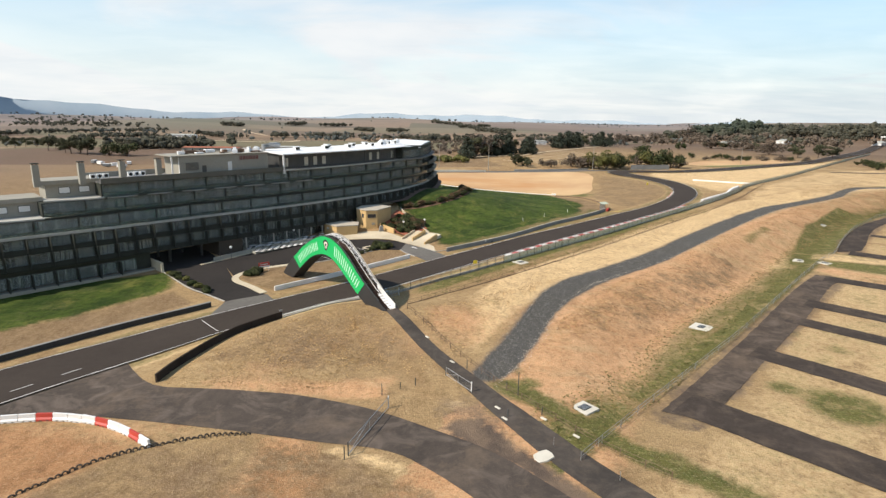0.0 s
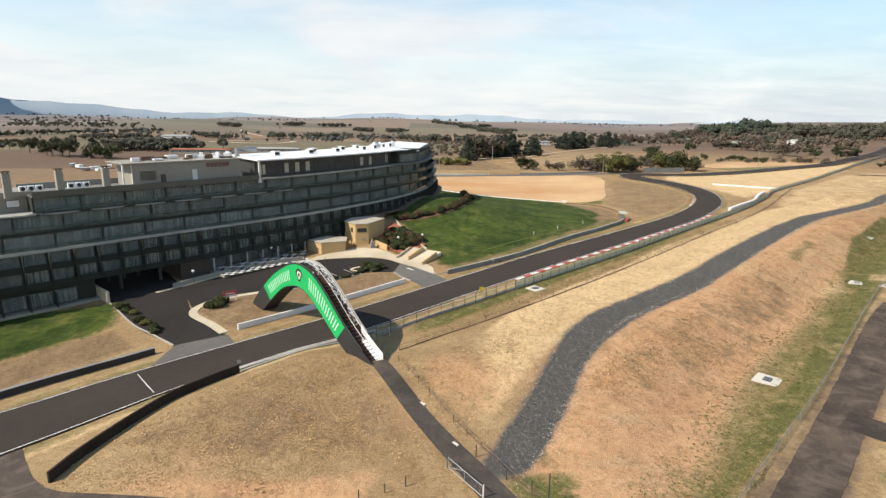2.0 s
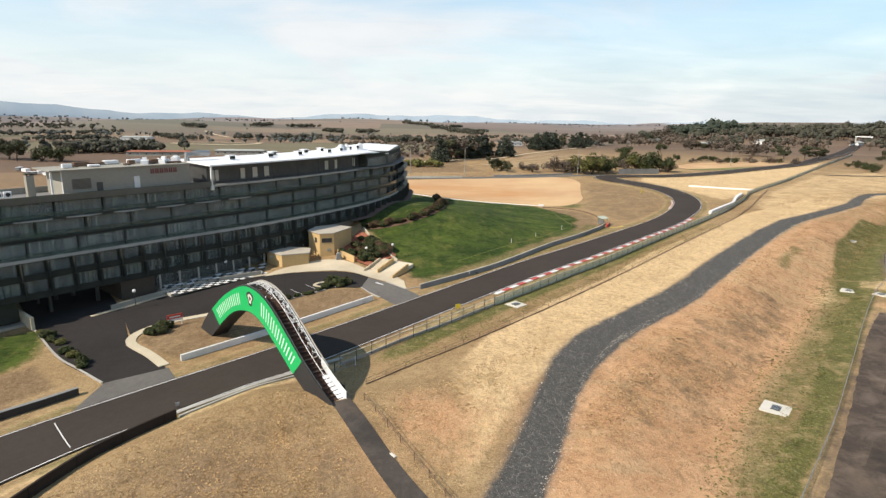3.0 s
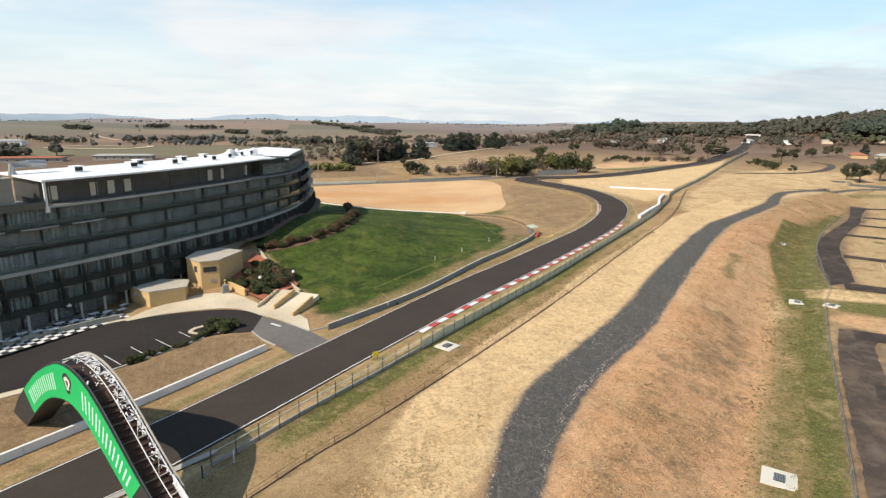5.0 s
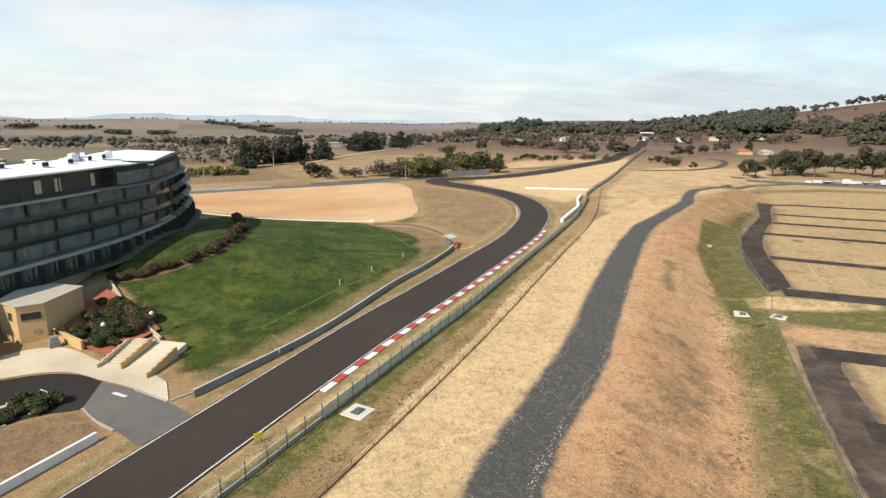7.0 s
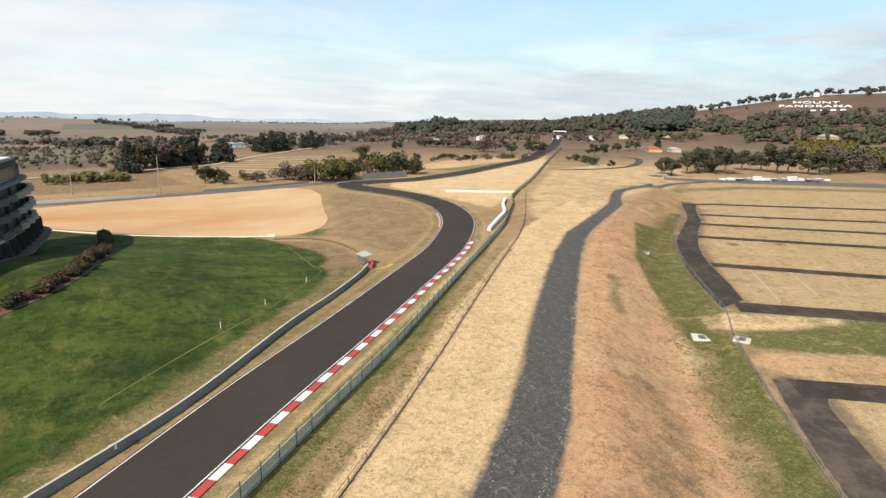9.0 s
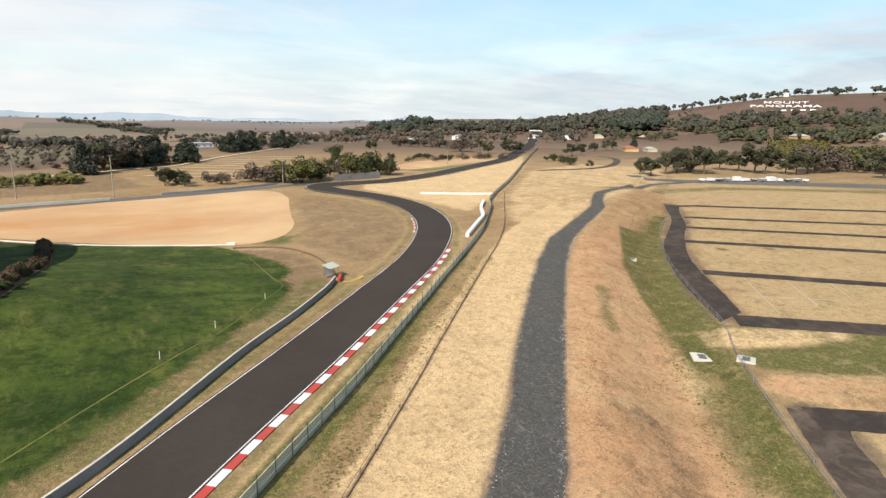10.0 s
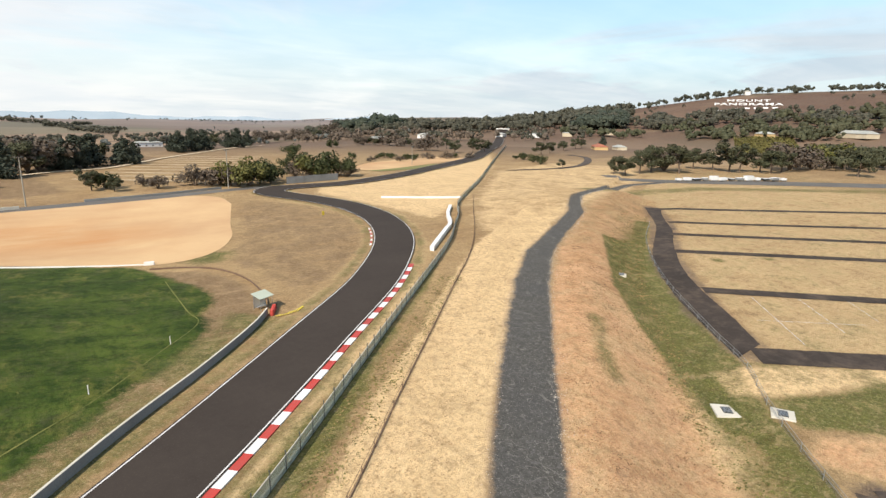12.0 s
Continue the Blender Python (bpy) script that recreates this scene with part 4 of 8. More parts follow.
_at.data.foreach_set("value", [(i % 25) / 24 for i in range(len(_trap.vertices))])
paving("sand_trap_tip", [(57, 254.5), (62, 261), (67, 273), (70, 287), (74, 303), (79, 322)], [(55, 254.5), (56, 262), (58, 272), (62, 287), (68, 303), (78, 322)], M_SAND, "raked sand at the edge of the trap", 0.055, 6, 2.0)
back_road = curve([(-80, 321), (-12, 333), (36, 343), (66, 348), (89, 353.5), (103, 354)], 2.0)
structure(band("service_road", back_road, -3.2, 3.2, M_RAMP, 0.09, 2), "grey service road behind the sand trap")

lawn_line = curve([(45.7, 236), (45.7, 231.4), (45.9, 215.8), (46.2, 209.3), (39.7, 200.4), (32.5, 190.9), (27.1, 185.7), (18, 177), (8, 167)], 1.0)
structure(band("lawn_line", lawn_line, -0.10, 0.10, plain("faded_yellow_grass", (0.22, 0.21, 0.06), (0.045, 0.065, 0.014), 0.8), 0.05, 1), "faint faded yellow line across the lawn")
# ---- track furniture ----


def build_kerb():
    """Red and white kerb blocks on the outside of the straight."""
    d, sd, al = beside(np.array([14.2, 89.0]), np.array([143.7, 222.0]), [tuple(p) for p in track_line])
    i0, i1 = al[0], al[1]
    n = 42
    kerb = structure(new("kerb"), "red and white painted concrete track kerb")
    idx = np.linspace(i0, i1, n + 1)
    for k in range(n):
        u = np.linspace(idx[k], idx[k + 1], 3)
        pts = np.stack([np.interp(u, range(len(track_line)), track_line[:, c]) for c in (0, 1)], 1)
        half = np.interp(u, range(len(track_line)), track_half)
        a, b = aside(pts, half - 0.02), aside(pts, half + 1.0)
        za, zb = ground(a[:, 0], a[:, 1]) + 0.085, ground(b[:, 0], b[:, 1]) + 0.14
        V, F = [], []
        for i in range(3):
            V += [(*a[i], za[i] - 0.2), (*a[i], za[i]), (*b[i], zb[i]), (*b[i], zb[i] - 0.3)]
        for i in range(2):
            F += [(4 * i + q, 4 * i + 4 + q, 4 * i + 5 + q, 4 * i + 1 + q) for q in range(3)]
        F += [(0, 1, 2, 3), (11, 10, 9, 8)]
        mesh_part("kerb_block", mesh_of("kerb_block", V, F, M_WHITE if k % 2 == 0 else M_RED), None, kerb)
    inner = structure(new("inner_kerb"), "small white kerb stones on the inside of the bend")
    d, sd, al = beside(np.array([91.5, 98.5]), np.array([240.0, 259.5]), [tuple(p) for p in aside(track_line, -track_half)])
    for k in range(9):
        u = al[0] + (al[1] - al[0]) * (k + np.array([0, 0.6])) / 9
        pts = np.stack([np.interp(u, range(len(track_line)), aside(track_line, -track_half - 0.5)[:, c]) for c in (0, 1)], 1)
        V, F = wall_along(pts, 0.45, -0.1, 0.16)
        mesh_part("kerb_stone", mesh_of("kerb_stone", V, F, M_RED if k % 2 else M_WHITE), None, inner)


build_kerb()


def painted(name, a, b, w, label, parent=None, lift=0.1):
    l = even([a, b], 1.5)
    return band(name, l, -w / 2, w / 2, M_LINE, lift, 1, parent)


def build_markings():
    marks = structure(new("track_marking"), "white painted grid line and dashes on the track")
    painted("grid_line", (-39.4, 91.3), (-44.6, 96.9), 0.13, "", marks, 0.20)
    for k in range(9):
        a = np.array([-83.0, 33.5]) + np.array([0.563, 0.826]) * (k * 6.2)
        painted("dash", tuple(a), tuple(a + np.array([0.563, 0.826]) * 2.6), 0.16, "", marks, 0.24)
    slots = structure(new("parking_marking"), "thin white painted parking bay lines")
    for k in range(6):
        t = k / 5
        p = np.array([-33.9 + 14.5 * t, 143.0 + 11.6 * t * 1.08])
        q = p + np.array([3.6, -3.9])
        painted("bay_line", tuple(p), tuple(q), 0.14, "", slots, 0.10)
    painted("arrow", (-10.6, 151.6), (-8.9, 150.0), 0.5, "", slots, 0.12)


build_markings()


def barrier(name, pts, label, material, h=1.0, thick=0.35, length=6.0, cap=None, category="barrier"):
    """A concrete wall of separate lengths with open joints."""
    line = curve(pts, 0.5) if len(pts) > 2 else even(pts, 0.5)
    root = thing(name, label, category)
    per = int(length / 0.5)
    for i in range(0, len(line) - 2, per):
        seg = line[i:i + per + 1].copy()
        if len(seg) < 3:
            continue
        seg[-1] = seg[-1] * 0.9 + seg[-2] * 0.1
        V, F = wall_along(seg, thick, -0.3, h)
        mesh_part("wall_unit", mesh_of("wall_unit", V, F, material), None, root)
        if cap is not None:
            V, F = wall_along(seg, thick + 0.06, h, h + 0.07)
            mesh_part("coping", mesh_of("coping", V, F, cap), None, root)
    return root


barrier("concrete_barrier", [(-1.0, 147.2), (16.4, 162.2), (33, 181), (43, 191.5), (52, 202), (56.5, 208.5)], "grey concrete safety barrier beside the lawn", M_GREYCONC, 1.05, 0.17, 6, M_COVER)
barrier("white_wall", [(-36.6, 114.2), (-24.5, 125.9), (-10.3, 140.8)], "low white-painted concrete wall between track and car park", M_WHITE, 1.0, 0.35, 5)
barrier("rubber_faced_barrier", [(-110, 22), (-84, 56), (-67.5, 78.8), (-57, 92.4), (-46, 104.4)], "long black rubber-faced safety barrier", M_BLACK, 0.95, 0.5, 6, M_GREYCONC)
M_BARKWALL = plain("dark_brown_wall", (0.045, 0.034, 0.027), (0.028, 0.022, 0.018), 1.5, 0.9)
barrier("retaining_wall", [(-40.4, 72.4), (-39.4, 77.0), (-36.4, 85.6), (-33.2, 91.6), (-29.8, 96.4)], "dark retaining wall at the foot of the dry bank", M_BARKWALL, 1.25, 0.25, 5)
barrier("low_retaining_wall", [(-29.6, 96.7), (-27, 99.5), (-24.5, 102), (-17.2, 109)], "low pale edging along the foot of the bank", M_CONC, 0.22, 0.3, 5)
concrete_strip = curve([(-37.6, 87.0), (-31.3, 97.0), (-25.0, 103.1), (-17.5, 110.3), (-12.5, 114.2)], 1.0)
structure(band("concrete_strip", concrete_strip, -0.55, 0.35, M_CONC, 0.16, 1), "pale concrete strip along the retaining wall")
barrier("runoff_wall", [(127.6, 306.1), (139.5, 298.0), (151.6, 290.3)], "white-painted run-off wall", M_WHITE, 0.7, 0.35, 5)
barrier("white_tyre_wall", [(136, 274), (127.5, 263), (119.5, 250), (113.5, 243.2), (106, 235), (99.5, 228)], "thick white-painted tyre wall on the outside of the bend", M_WHITE, 1.1, 0.95, 2.0)
barrier("trap_wall", [(44.6, 252.6), (30, 260.5), (10, 272), (-10, 287)], "low white concrete edging of the sand trap", M_WHITE, 0.28, 0.16, 2)
barrier("trap_end_block", [(44.2, 252.9), (46.0, 252.2)], "white concrete block ending the trap edging", M_WHITE, 0.7, 0.7, 2)
barrier("curved_wall", [(44.5, 247.5), (50, 245.3), (55.5, 240.2), (58.6, 230), (58.6, 217.5), (57, 210)], "thin curved low rail beside the lawn", M_RUST, 0.35, 0.10, 4)
barrier("roadside_wall", [(20, 340.3), (4, 336.3), (-30, 331)], "pale concrete road wall behind the trap", M_COVER, 1.0, 0.5, 6)
barrier("far_road_wall", [(37.5, 347), (60, 350.5), (84, 357.5)], "low dark roadside wall", M_GREYCONC, 0.9, 0.4, 6)


def track_fence():
    """Posts with green shade mesh above a concrete foot, along the outside of the track."""
    line = curve([(-12.5, 111.5), (-8.7, 115.3), (-3.2, 121), (5, 128.7), (13, 136.6), (31.4, 154.3), (44, 166.4), (61.5, 184.5), (75, 198.5), (91, 214.9), (107.5, 232.4), (119.5, 247.5), (131, 262), (145, 281.4), (200, 341), (290, 442), (404, 568)], 1.0)
    fence = thing("track_fence", "green mesh safety fence with steel posts along the track", "fence")
    post = mesh_of("post", *tube_data([(0, 0, -0.2), (0, 0, 2.15)], 0.06, 6), M_DARK)
    n = len(line)
    for i in range(0, n - 1, 3):
        x, y = line[i]
        if i > 420 and i % 2:
            continue
        p = mesh_part("post", post, None, fence)
        p.location = (x, y, float(ground(x, y)))
    for i in range(0, n - 4, 12):
        seg = line[i:i + 13]
        V, F = wall_along(aside(seg, -0.12), 0.16, -0.2, 0.5)
        mesh_part("concrete_foot", mesh_of("concrete_foot", V, F, M_CONC), None, fence)
        V, F = wall_along(seg, 0.02, 0.1, 1.6)
        ob = mesh_part("mesh_panel", mesh_of("mesh_panel", V, F, M_GREENMESH if i > 30 else M_WIREMESH), None, fence)
        V, F = wall_along(seg, 0.07, 1.58, 1.66)
        mesh_part("top_rail", mesh_of("top_rail", V, F, M_COVER), None, fence)


def tube_data(pts, r, sides=6):
    bm = tube(pts, r, sides)
    bm.verts.index_update()
    V = [tuple(v.co) for v in bm.verts]
    F = [tuple(v.index for v in f.verts) for f in bm.faces]
    bm.free()
    return V, F


track_fence()


def wire_fence(name, pts, label, h=1.0, gap=3.0, wires=(0.35, 0.65, 0.95), mat=None, mesh=None):
    line = curve(pts, 1.0)
    fence = thing(name, label, "fence")
    mat = mat or M_RUST
    post = mesh_of("post", *tube_data([(0, 0, -0.2), (0, 0, h)], 0.05, 5), mat)
    for i in range(0, len(line), int(gap)):
        p = mesh_part("post", post, None, fence)
        p.location = (*line[i], float(ground(*line[i])))
    if name == "wire_fence":
        V, F = wall_along(line, 0.12, -0.05, 0.12)
        mesh_part("base_rail", mesh_of("base_rail", V, F, mat), None, fence)
    for z in wires:
        V, F = wall_along(line, 0.035, z * h - 0.02, z * h + 0.02)
        mesh_part("wire", mesh_of("wire", V, F, mat), None, fence)
    if mesh is not None:
        V, F = wall_along(line, 0.02, 0.02, h * 0.97)
        mesh_part("mesh_panel", mesh_of("mesh_panel", V, F, mesh), None, fence)
    return fence


wire_fence("wire_fence", [(-8.0, 104.5), (-3, 110.5), (4.5, 117.2), (20, 132.2), (36, 148.2), (51, 163.8), (61, 174.6), (88, 203.2), (108, 224.5), (124.5, 245.5), (140, 267), (157, 290)], "low rusty wire fence along the dry verge", 0.85, 4, (0.45, 1.0), None)
wire_fence("camp_fence", CAMP_FENCE, "sagging grey wire fence beside the camping ground", 1.1, 5, (0.5, 1.0), M_STEEL, M_WIREMESH)
wire_fence("path_fence", [(-7.5, 97.5), (-2.6, 89.5), (2.7, 80.8), (8, 72), (15, 63), (24, 54)], "low steel wire fence beside the footpath", 1.0, 3, (0.5, 1.0), M_RUST)

# ---- arched footbridge over the track ----


def build_bridge():
    foot = np.array([-11.44, 96.46])
    along = np.array([-0.6585, 0.7526])
    out = np.array([0.7526, 0.6585])
    W = 2.4
    up = [(-0.6, 1.7), (1.2, 2.4), (3.8, 3.6), (6.6, 5.15), (9.4, 7.0), (12.4, 9.0), (15.8, 10.75), (19.5, 11.45), (23.5, 10.9), (29.5, 8.15), (34.3, 5.0), (38, 2.2), (41, -0.6)]
    lo = [(3.2, -0.1), (5.6, 0.75), (9.1, 2.35), (11.6, 3.8), (13.8, 5.05), (17.2, 6.85), (20.6, 7.5), (24.5, 6.75), (27.8, 5.3), (32.1, 2.35), (35, 0.2), (37.2, -1.6)]
    U, Lo = curve(up, 0.5), curve(lo, 0.5)
    U, Lo = even_n(U, 70), even_n(Lo, 70)
    bridge = thing("arched_footbridge", "arched black footbridge with green advertising banners across the track", "footbridge")

    def place(a, z, w):
        p = foot + along * a + out * w
        return (p[0], p[1], z)

    def ribbon(name, A, B, w0, w1, mat, parent, label="", i0=0, i1=70):
        """A plate between the curves A and B, from w0 to w1 across."""
        V, F = [], []
        for i in range(i0, i1):
            V += [place(*A[i], w0), place(*B[i], w0), place(*B[i], w1), place(*A[i], w1)]
        k = i1 - i0
        for i in range(k - 1):
            F += [(4 * i + q, 4 * i + (q + 1) % 4, 4 * i + 4 + (q + 1) % 4, 4 * i + 4 + q) for q in range(4)]
        F += [(3, 2, 1, 0), tuple(4 * k - 4 + q for q in range(4))]
        return mesh_part(name, mesh_of(name, V, F, mat), None, parent, label)

    ribbon("front_fascia", U, Lo, -0.12, 0.0, M_BLACK, bridge)
    ribbon("back_fascia", U, Lo, W, W + 0.12, M_BLACK, bridge)
    # deck hung a little below the tops of the fascias
    D = U + np.array([0, -0.9])
    D2 = U + np.array([0, -1.15])
    ribbon("deck", D, D2, 0.0, W, M_DECK, bridge, "rusty brown stepped deck")
    ribbon("soffit", Lo + np.array([0, 0.15]), Lo + np.array([0, 0.05]), 0.02, W - 0.02, M_BLACK, bridge)
    # green banners on both faces
    for w, name in ((-0.17, "banner"), (W + 0.15, "back_banner")):
        b = ribbon(name, U * 0.97 + Lo * 0.03, Lo * 0.97 + U * 0.03, w, w + 0.03, M_GREEN, bridge, "bright green printed banner", 11, 59)
        if name == "banner":
            mid = 0.5 * (U + Lo)
            # two runs of plain white bars in place of the maker's name
            for run in ((14, 28), (41, 55)):
                marks = np.linspace(run[0] - 1.5, run[1] + 1.0, 8)
                for j in range(7):
                    q0, q1 = marks[j] + 0.25, marks[j + 1] - 0.35
                    bars = [(q0 + 0.15, q0 + 0.55, 0.26, 0.76), (q1 - 0.5, q1 - 0.1, 0.26, 0.76)]
                    V, F = [], []
                    for a0, a1, h0, h1 in bars:
                        n0 = len(V)
                        for aa, hh in ((a0, h0), (a1, h0), (a1, h1), (a0, h1)):
                            p = [np.interp(aa, range(70), Lo[:, c]) * (1 - hh) + np.interp(aa, range(70), U[:, c]) * hh for c in (0, 1)]
                            V += [place(p[0], p[1], w - 0.012), place(p[0], p[1], w - 0.004)]
                        F += [(n0, n0 + 2, n0 + 4, n0 + 6), (n0 + 7, n0 + 5, n0 + 3, n0 + 1)]
                        F += [(n0 + 2 * k, n0 + 2 * k + 1, n0 + (2 * k + 3) % 8, n0 + (2 * k + 2) % 8) for k in range(4)]
                    mesh_part("letter_bar", mesh_of("letter_bar", V, F, M_PRINT), None, b)
            # dark and cream emblem at the crown
            c = mid[34]
            for k, (mat, r) in enumerate(((M_BLACK, 0.95), (M_COVER, 0.62), (M_BLACK, 0.28))):
                bm = bmesh.new()
                vs = [bm.verts.new(place(c[0] + r * math.cos(t) * (1 + 0.35 * math.sin(3 * t)), c[1] + 0.2 + r * math.sin(t) * 1.15, w - 0.014 - 0.008 * k)) for t in np.linspace(0, math.tau, 18)[:-1]]
                bm.faces.new(vs)
                part("emblem", bm, mat, b)
    # lattice over the walkway: dark bars on one side, a pale rail and bars on the other
    for i in range(8, 66, 3):
        a, z = U[i]
        part("cross_bar", tube([place(a, z - 0.02, 0.02), place(a, z, W * 0.55)], 0.035, 5), M_DARK, bridge)
        part("cross_bar", tube([place(a, z, W * 0.55), place(a, z + 0.05, W - 0.02)], 0.04, 5), M_COVER, bridge)
        if i + 3 < 66 and i % 2:
            a2, z2 = U[i + 3]
            part("brace", tube([place(a, z, W * 0.58), place(a2, z2, W * 0.96)], 0.03, 5), M_CONC, bridge)
    for w, r in ((0.06, 0.06), (W * 0.56, 0.045), (W - 0.08, 0.06)):
        part("top_rail", tube([place(U[i][0], U[i][1] + 0.05, w) for i in range(4, 67, 2)], r, 5), M_WHITE if w > 1 else M_DARK, bridge)
    # torn white sheeting left on the lattice over the crown
    rnd = random.Random(21)
    V, F = [], []
    for _ in range(420):
        i = min(66, max(9, int(rnd.gauss(30, 9))))
        w = W - abs(rnd.gauss(0, 0.35 + 0.45 * math.exp(-((i - 31) / 7) ** 2)))
        w = min(max(w, 0.1), W - 0.02)
        a, z = U[i] + (U[i + 1] - U[i]) * rnd.random()
        n0, t, l, b = len(V), rnd.uniform(0, 3.1), rnd.uniform(0.06, 0.26), rnd.uniform(0.02, 0.07)
        ca, sa = math.cos(t), math.sin(t)
        sl = (U[i + 1] - U[i]) / np.linalg.norm(U[i + 1] - U[i])
        for x, y in ((-l, -b), (l, -b), (l, b), (-l, b)):
            u, v = x * ca - y * sa, x * sa + y * ca
            V.append(place(a + u * sl[0], z + u * sl[1] + 0.1 + rnd.uniform(-0.08, 0.1), min(max(w + v, 0.02), W)))
        F.append((n0, n0 + 1, n0 + 2, n0 + 3))
    tagged(mesh_part("torn_sheeting", mesh_of("torn_sheeting", V, F, M_WHITE), None, bridge, "torn white sheeting on the lattice"), "torn white sheeting on the lattice", kind="stuff")
    ribbon("back_parapet", U + np.array([0, 0.3]), U + np.array([0, -0.25]), W + 0.13, W + 0.2, M_CONC, bridge, "weathered pale edge board", 8, 66)
    # pale sheeted side of the lower stair
    S0, S1 = U + np.array([0, 0.35]), U + np.array([0, -0.8])
    ribbon("stair_side", S0, S1, W - 0.14, W - 0.05, M_WHITE, bridge, "white sheeted side of the stair", 1, 11)
    ribbon("stair_floor", U + np.array([0, -0.75]), U + np.array([0, -0.85]), W * 0.62, W - 0.15, M_ROOF, bridge, "pale stair floor", 1, 9)
    for i in range(1, 26, 1):
        a, z = U[i]
        v, f = box_data(-0.14, 0.1, 0, 0.14, W - 0.2, 0.09)
        V = [place(a + p[0], z - 0.86 + p[2], p[1]) for p in v]
        mesh_part("tread", mesh_of("tread", V, f, M_DECK), None, bridge)
    # dark netting hung behind the foot
    g = float(ground(*(foot + along * 4 + out * (W + 0.8))))
    V = [place(1.2, g, W + 0.5), place(6.5, g, W + 0.6), place(6.5, g + 2.3, W + 0.4), place(1.2, g + 1.8, W + 0.4)]
    mesh_part("netting", mesh_of("netting", V, [(0, 1, 2, 3)], M_DARKMESH), None, bridge, "dark torn netting")
    for a in (1.2, 6.5):
        part("prop", tube([place(a, g - 0.2, W + 0.55), place(a, g + 2.2, W + 0.4)], 0.06, 6), M_DARK, bridge)


build_bridge()

# ---- hotel ----
FACADE = [(-112, 86), (-92, 108), (-77, 124), (-65.5, 137.5), (-54, 150.5), (-43.5, 162.5), (-34.5, 174.5), (-26, 187.5), (-18, 202), (-12.5, 217), (-10, 229), (-8.7, 243), (-8.6, 256), (-11, 263), (-20, 268)]
facade = curve(FACADE, 0.5)
FS = np.concatenate([[0], np.cumsum(np.linalg.norm(np.diff(facade, axis=0), axis=1))])
BAY = 4.1


def fac(s, o=0.0, plumb=0.0):
    """The place at s metres along the facade, o metres out of it (plumb more at the far end), and the way it runs in degrees."""
    o = o + plumb * float(smooth(148, 172, s))
    p = np.array([np.interp(s, FS, facade[:, c]) for c in (0, 1)])
    q = np.array([np.interp(min(s + 0.5, FS[-1]), FS, facade[:, c]) for c in (0, 1)]) - np.array([np.interp(max(s - 0.5, 0), FS, facade[:, c]) for c in (0, 1)])
    q /= np.linalg.norm(q)
    p = p + o * np.array([q[1], -q[0]])
    return p[0], p[1], math.degrees(math.atan2(q[1], q[0]))


def run(s0, s1, o, step=2.0, plumb=0.0):
    n = max(2, int((s1 - s0) / step) + 1)
    return np.array([fac(s, o, plumb)[:2] for s in np.linspace(s0, s1, n)])


def prism(front, back, z0, z1):
    """A solid between a front and a back line."""
    V, F = [], []
    n = len(front)
    for p, q in zip(front, back):
        V += [(*p, z0), (*p, z1), (*q, z1), (*q, z0)]
    for i in range(n - 1):
        F += [(4 * i + k, 4 * i + 4 + k, 4 * i + 4 + (k + 1) % 4, 4 * i + (k + 1) % 4) for k in range(4)]
    F += [(0, 1, 2, 3), (4 * n - 1, 4 * n - 2, 4 * n - 3, 4 * n - 4)]
    return V, F


LEVEL_Z = [-0.9, 3.3, 6.5, 9.7, 12.9, 16.1, 19.3, 22.3]
LEVEL_O = [2.4, 2.2, 1.6, 0.7, -1.2, -2.4, -3.4, -3.4]
DRIVE0, DRIVE1 = 60.5, 77.0


def lattice(name, xs, zs, d, material):
    """A flat frame in one piece: solid on the outer and every second strip, open between."""
    xs = [xs[0], xs[0] + 0.06] + xs[1:-1] + [xs[-1] - 0.06, xs[-1]]
    nx, nz = len(xs), len(zs)
    solid = [[i % 2 == 0 or k in (0, nz - 2) for k in range(nz - 1)] for i in range(nx - 1)]
    V = [(x, y, z) for y in (-d, d) for x in xs for z in zs]

    def at(s, i, k):
        return s * nx * nz + i * nz + k

    F = []
    for i in range(nx - 1):
        for k in range(nz - 1):
            if not solid[i][k]:
                continue
            F.append((at(0, i, k), at(0, i + 1, k), at(0, i + 1, k + 1), at(0, i, k + 1)))
            F.append((at(1, i, k + 1), at(1, i + 1, k + 1), at(1, i + 1, k), at(1, i, k)))
            for di, dk, a, b in ((-1, 0, (i, k), (i, k + 1)), (1, 0, (i + 1, k + 1), (i + 1, k)), (0, -1, (i + 1, k), (i, k)), (0, 1, (i, k + 1), (i + 1, k + 1))):
                p, q = i + di, k + dk
                if not (0 <= p < nx - 1 and 0 <= q < nz - 1 and solid[p][q]):
                    F.append((at(0, *a), at(0, *b), at(1, *b), at(1, *a)))
    return mesh_of(name, V, F, material)


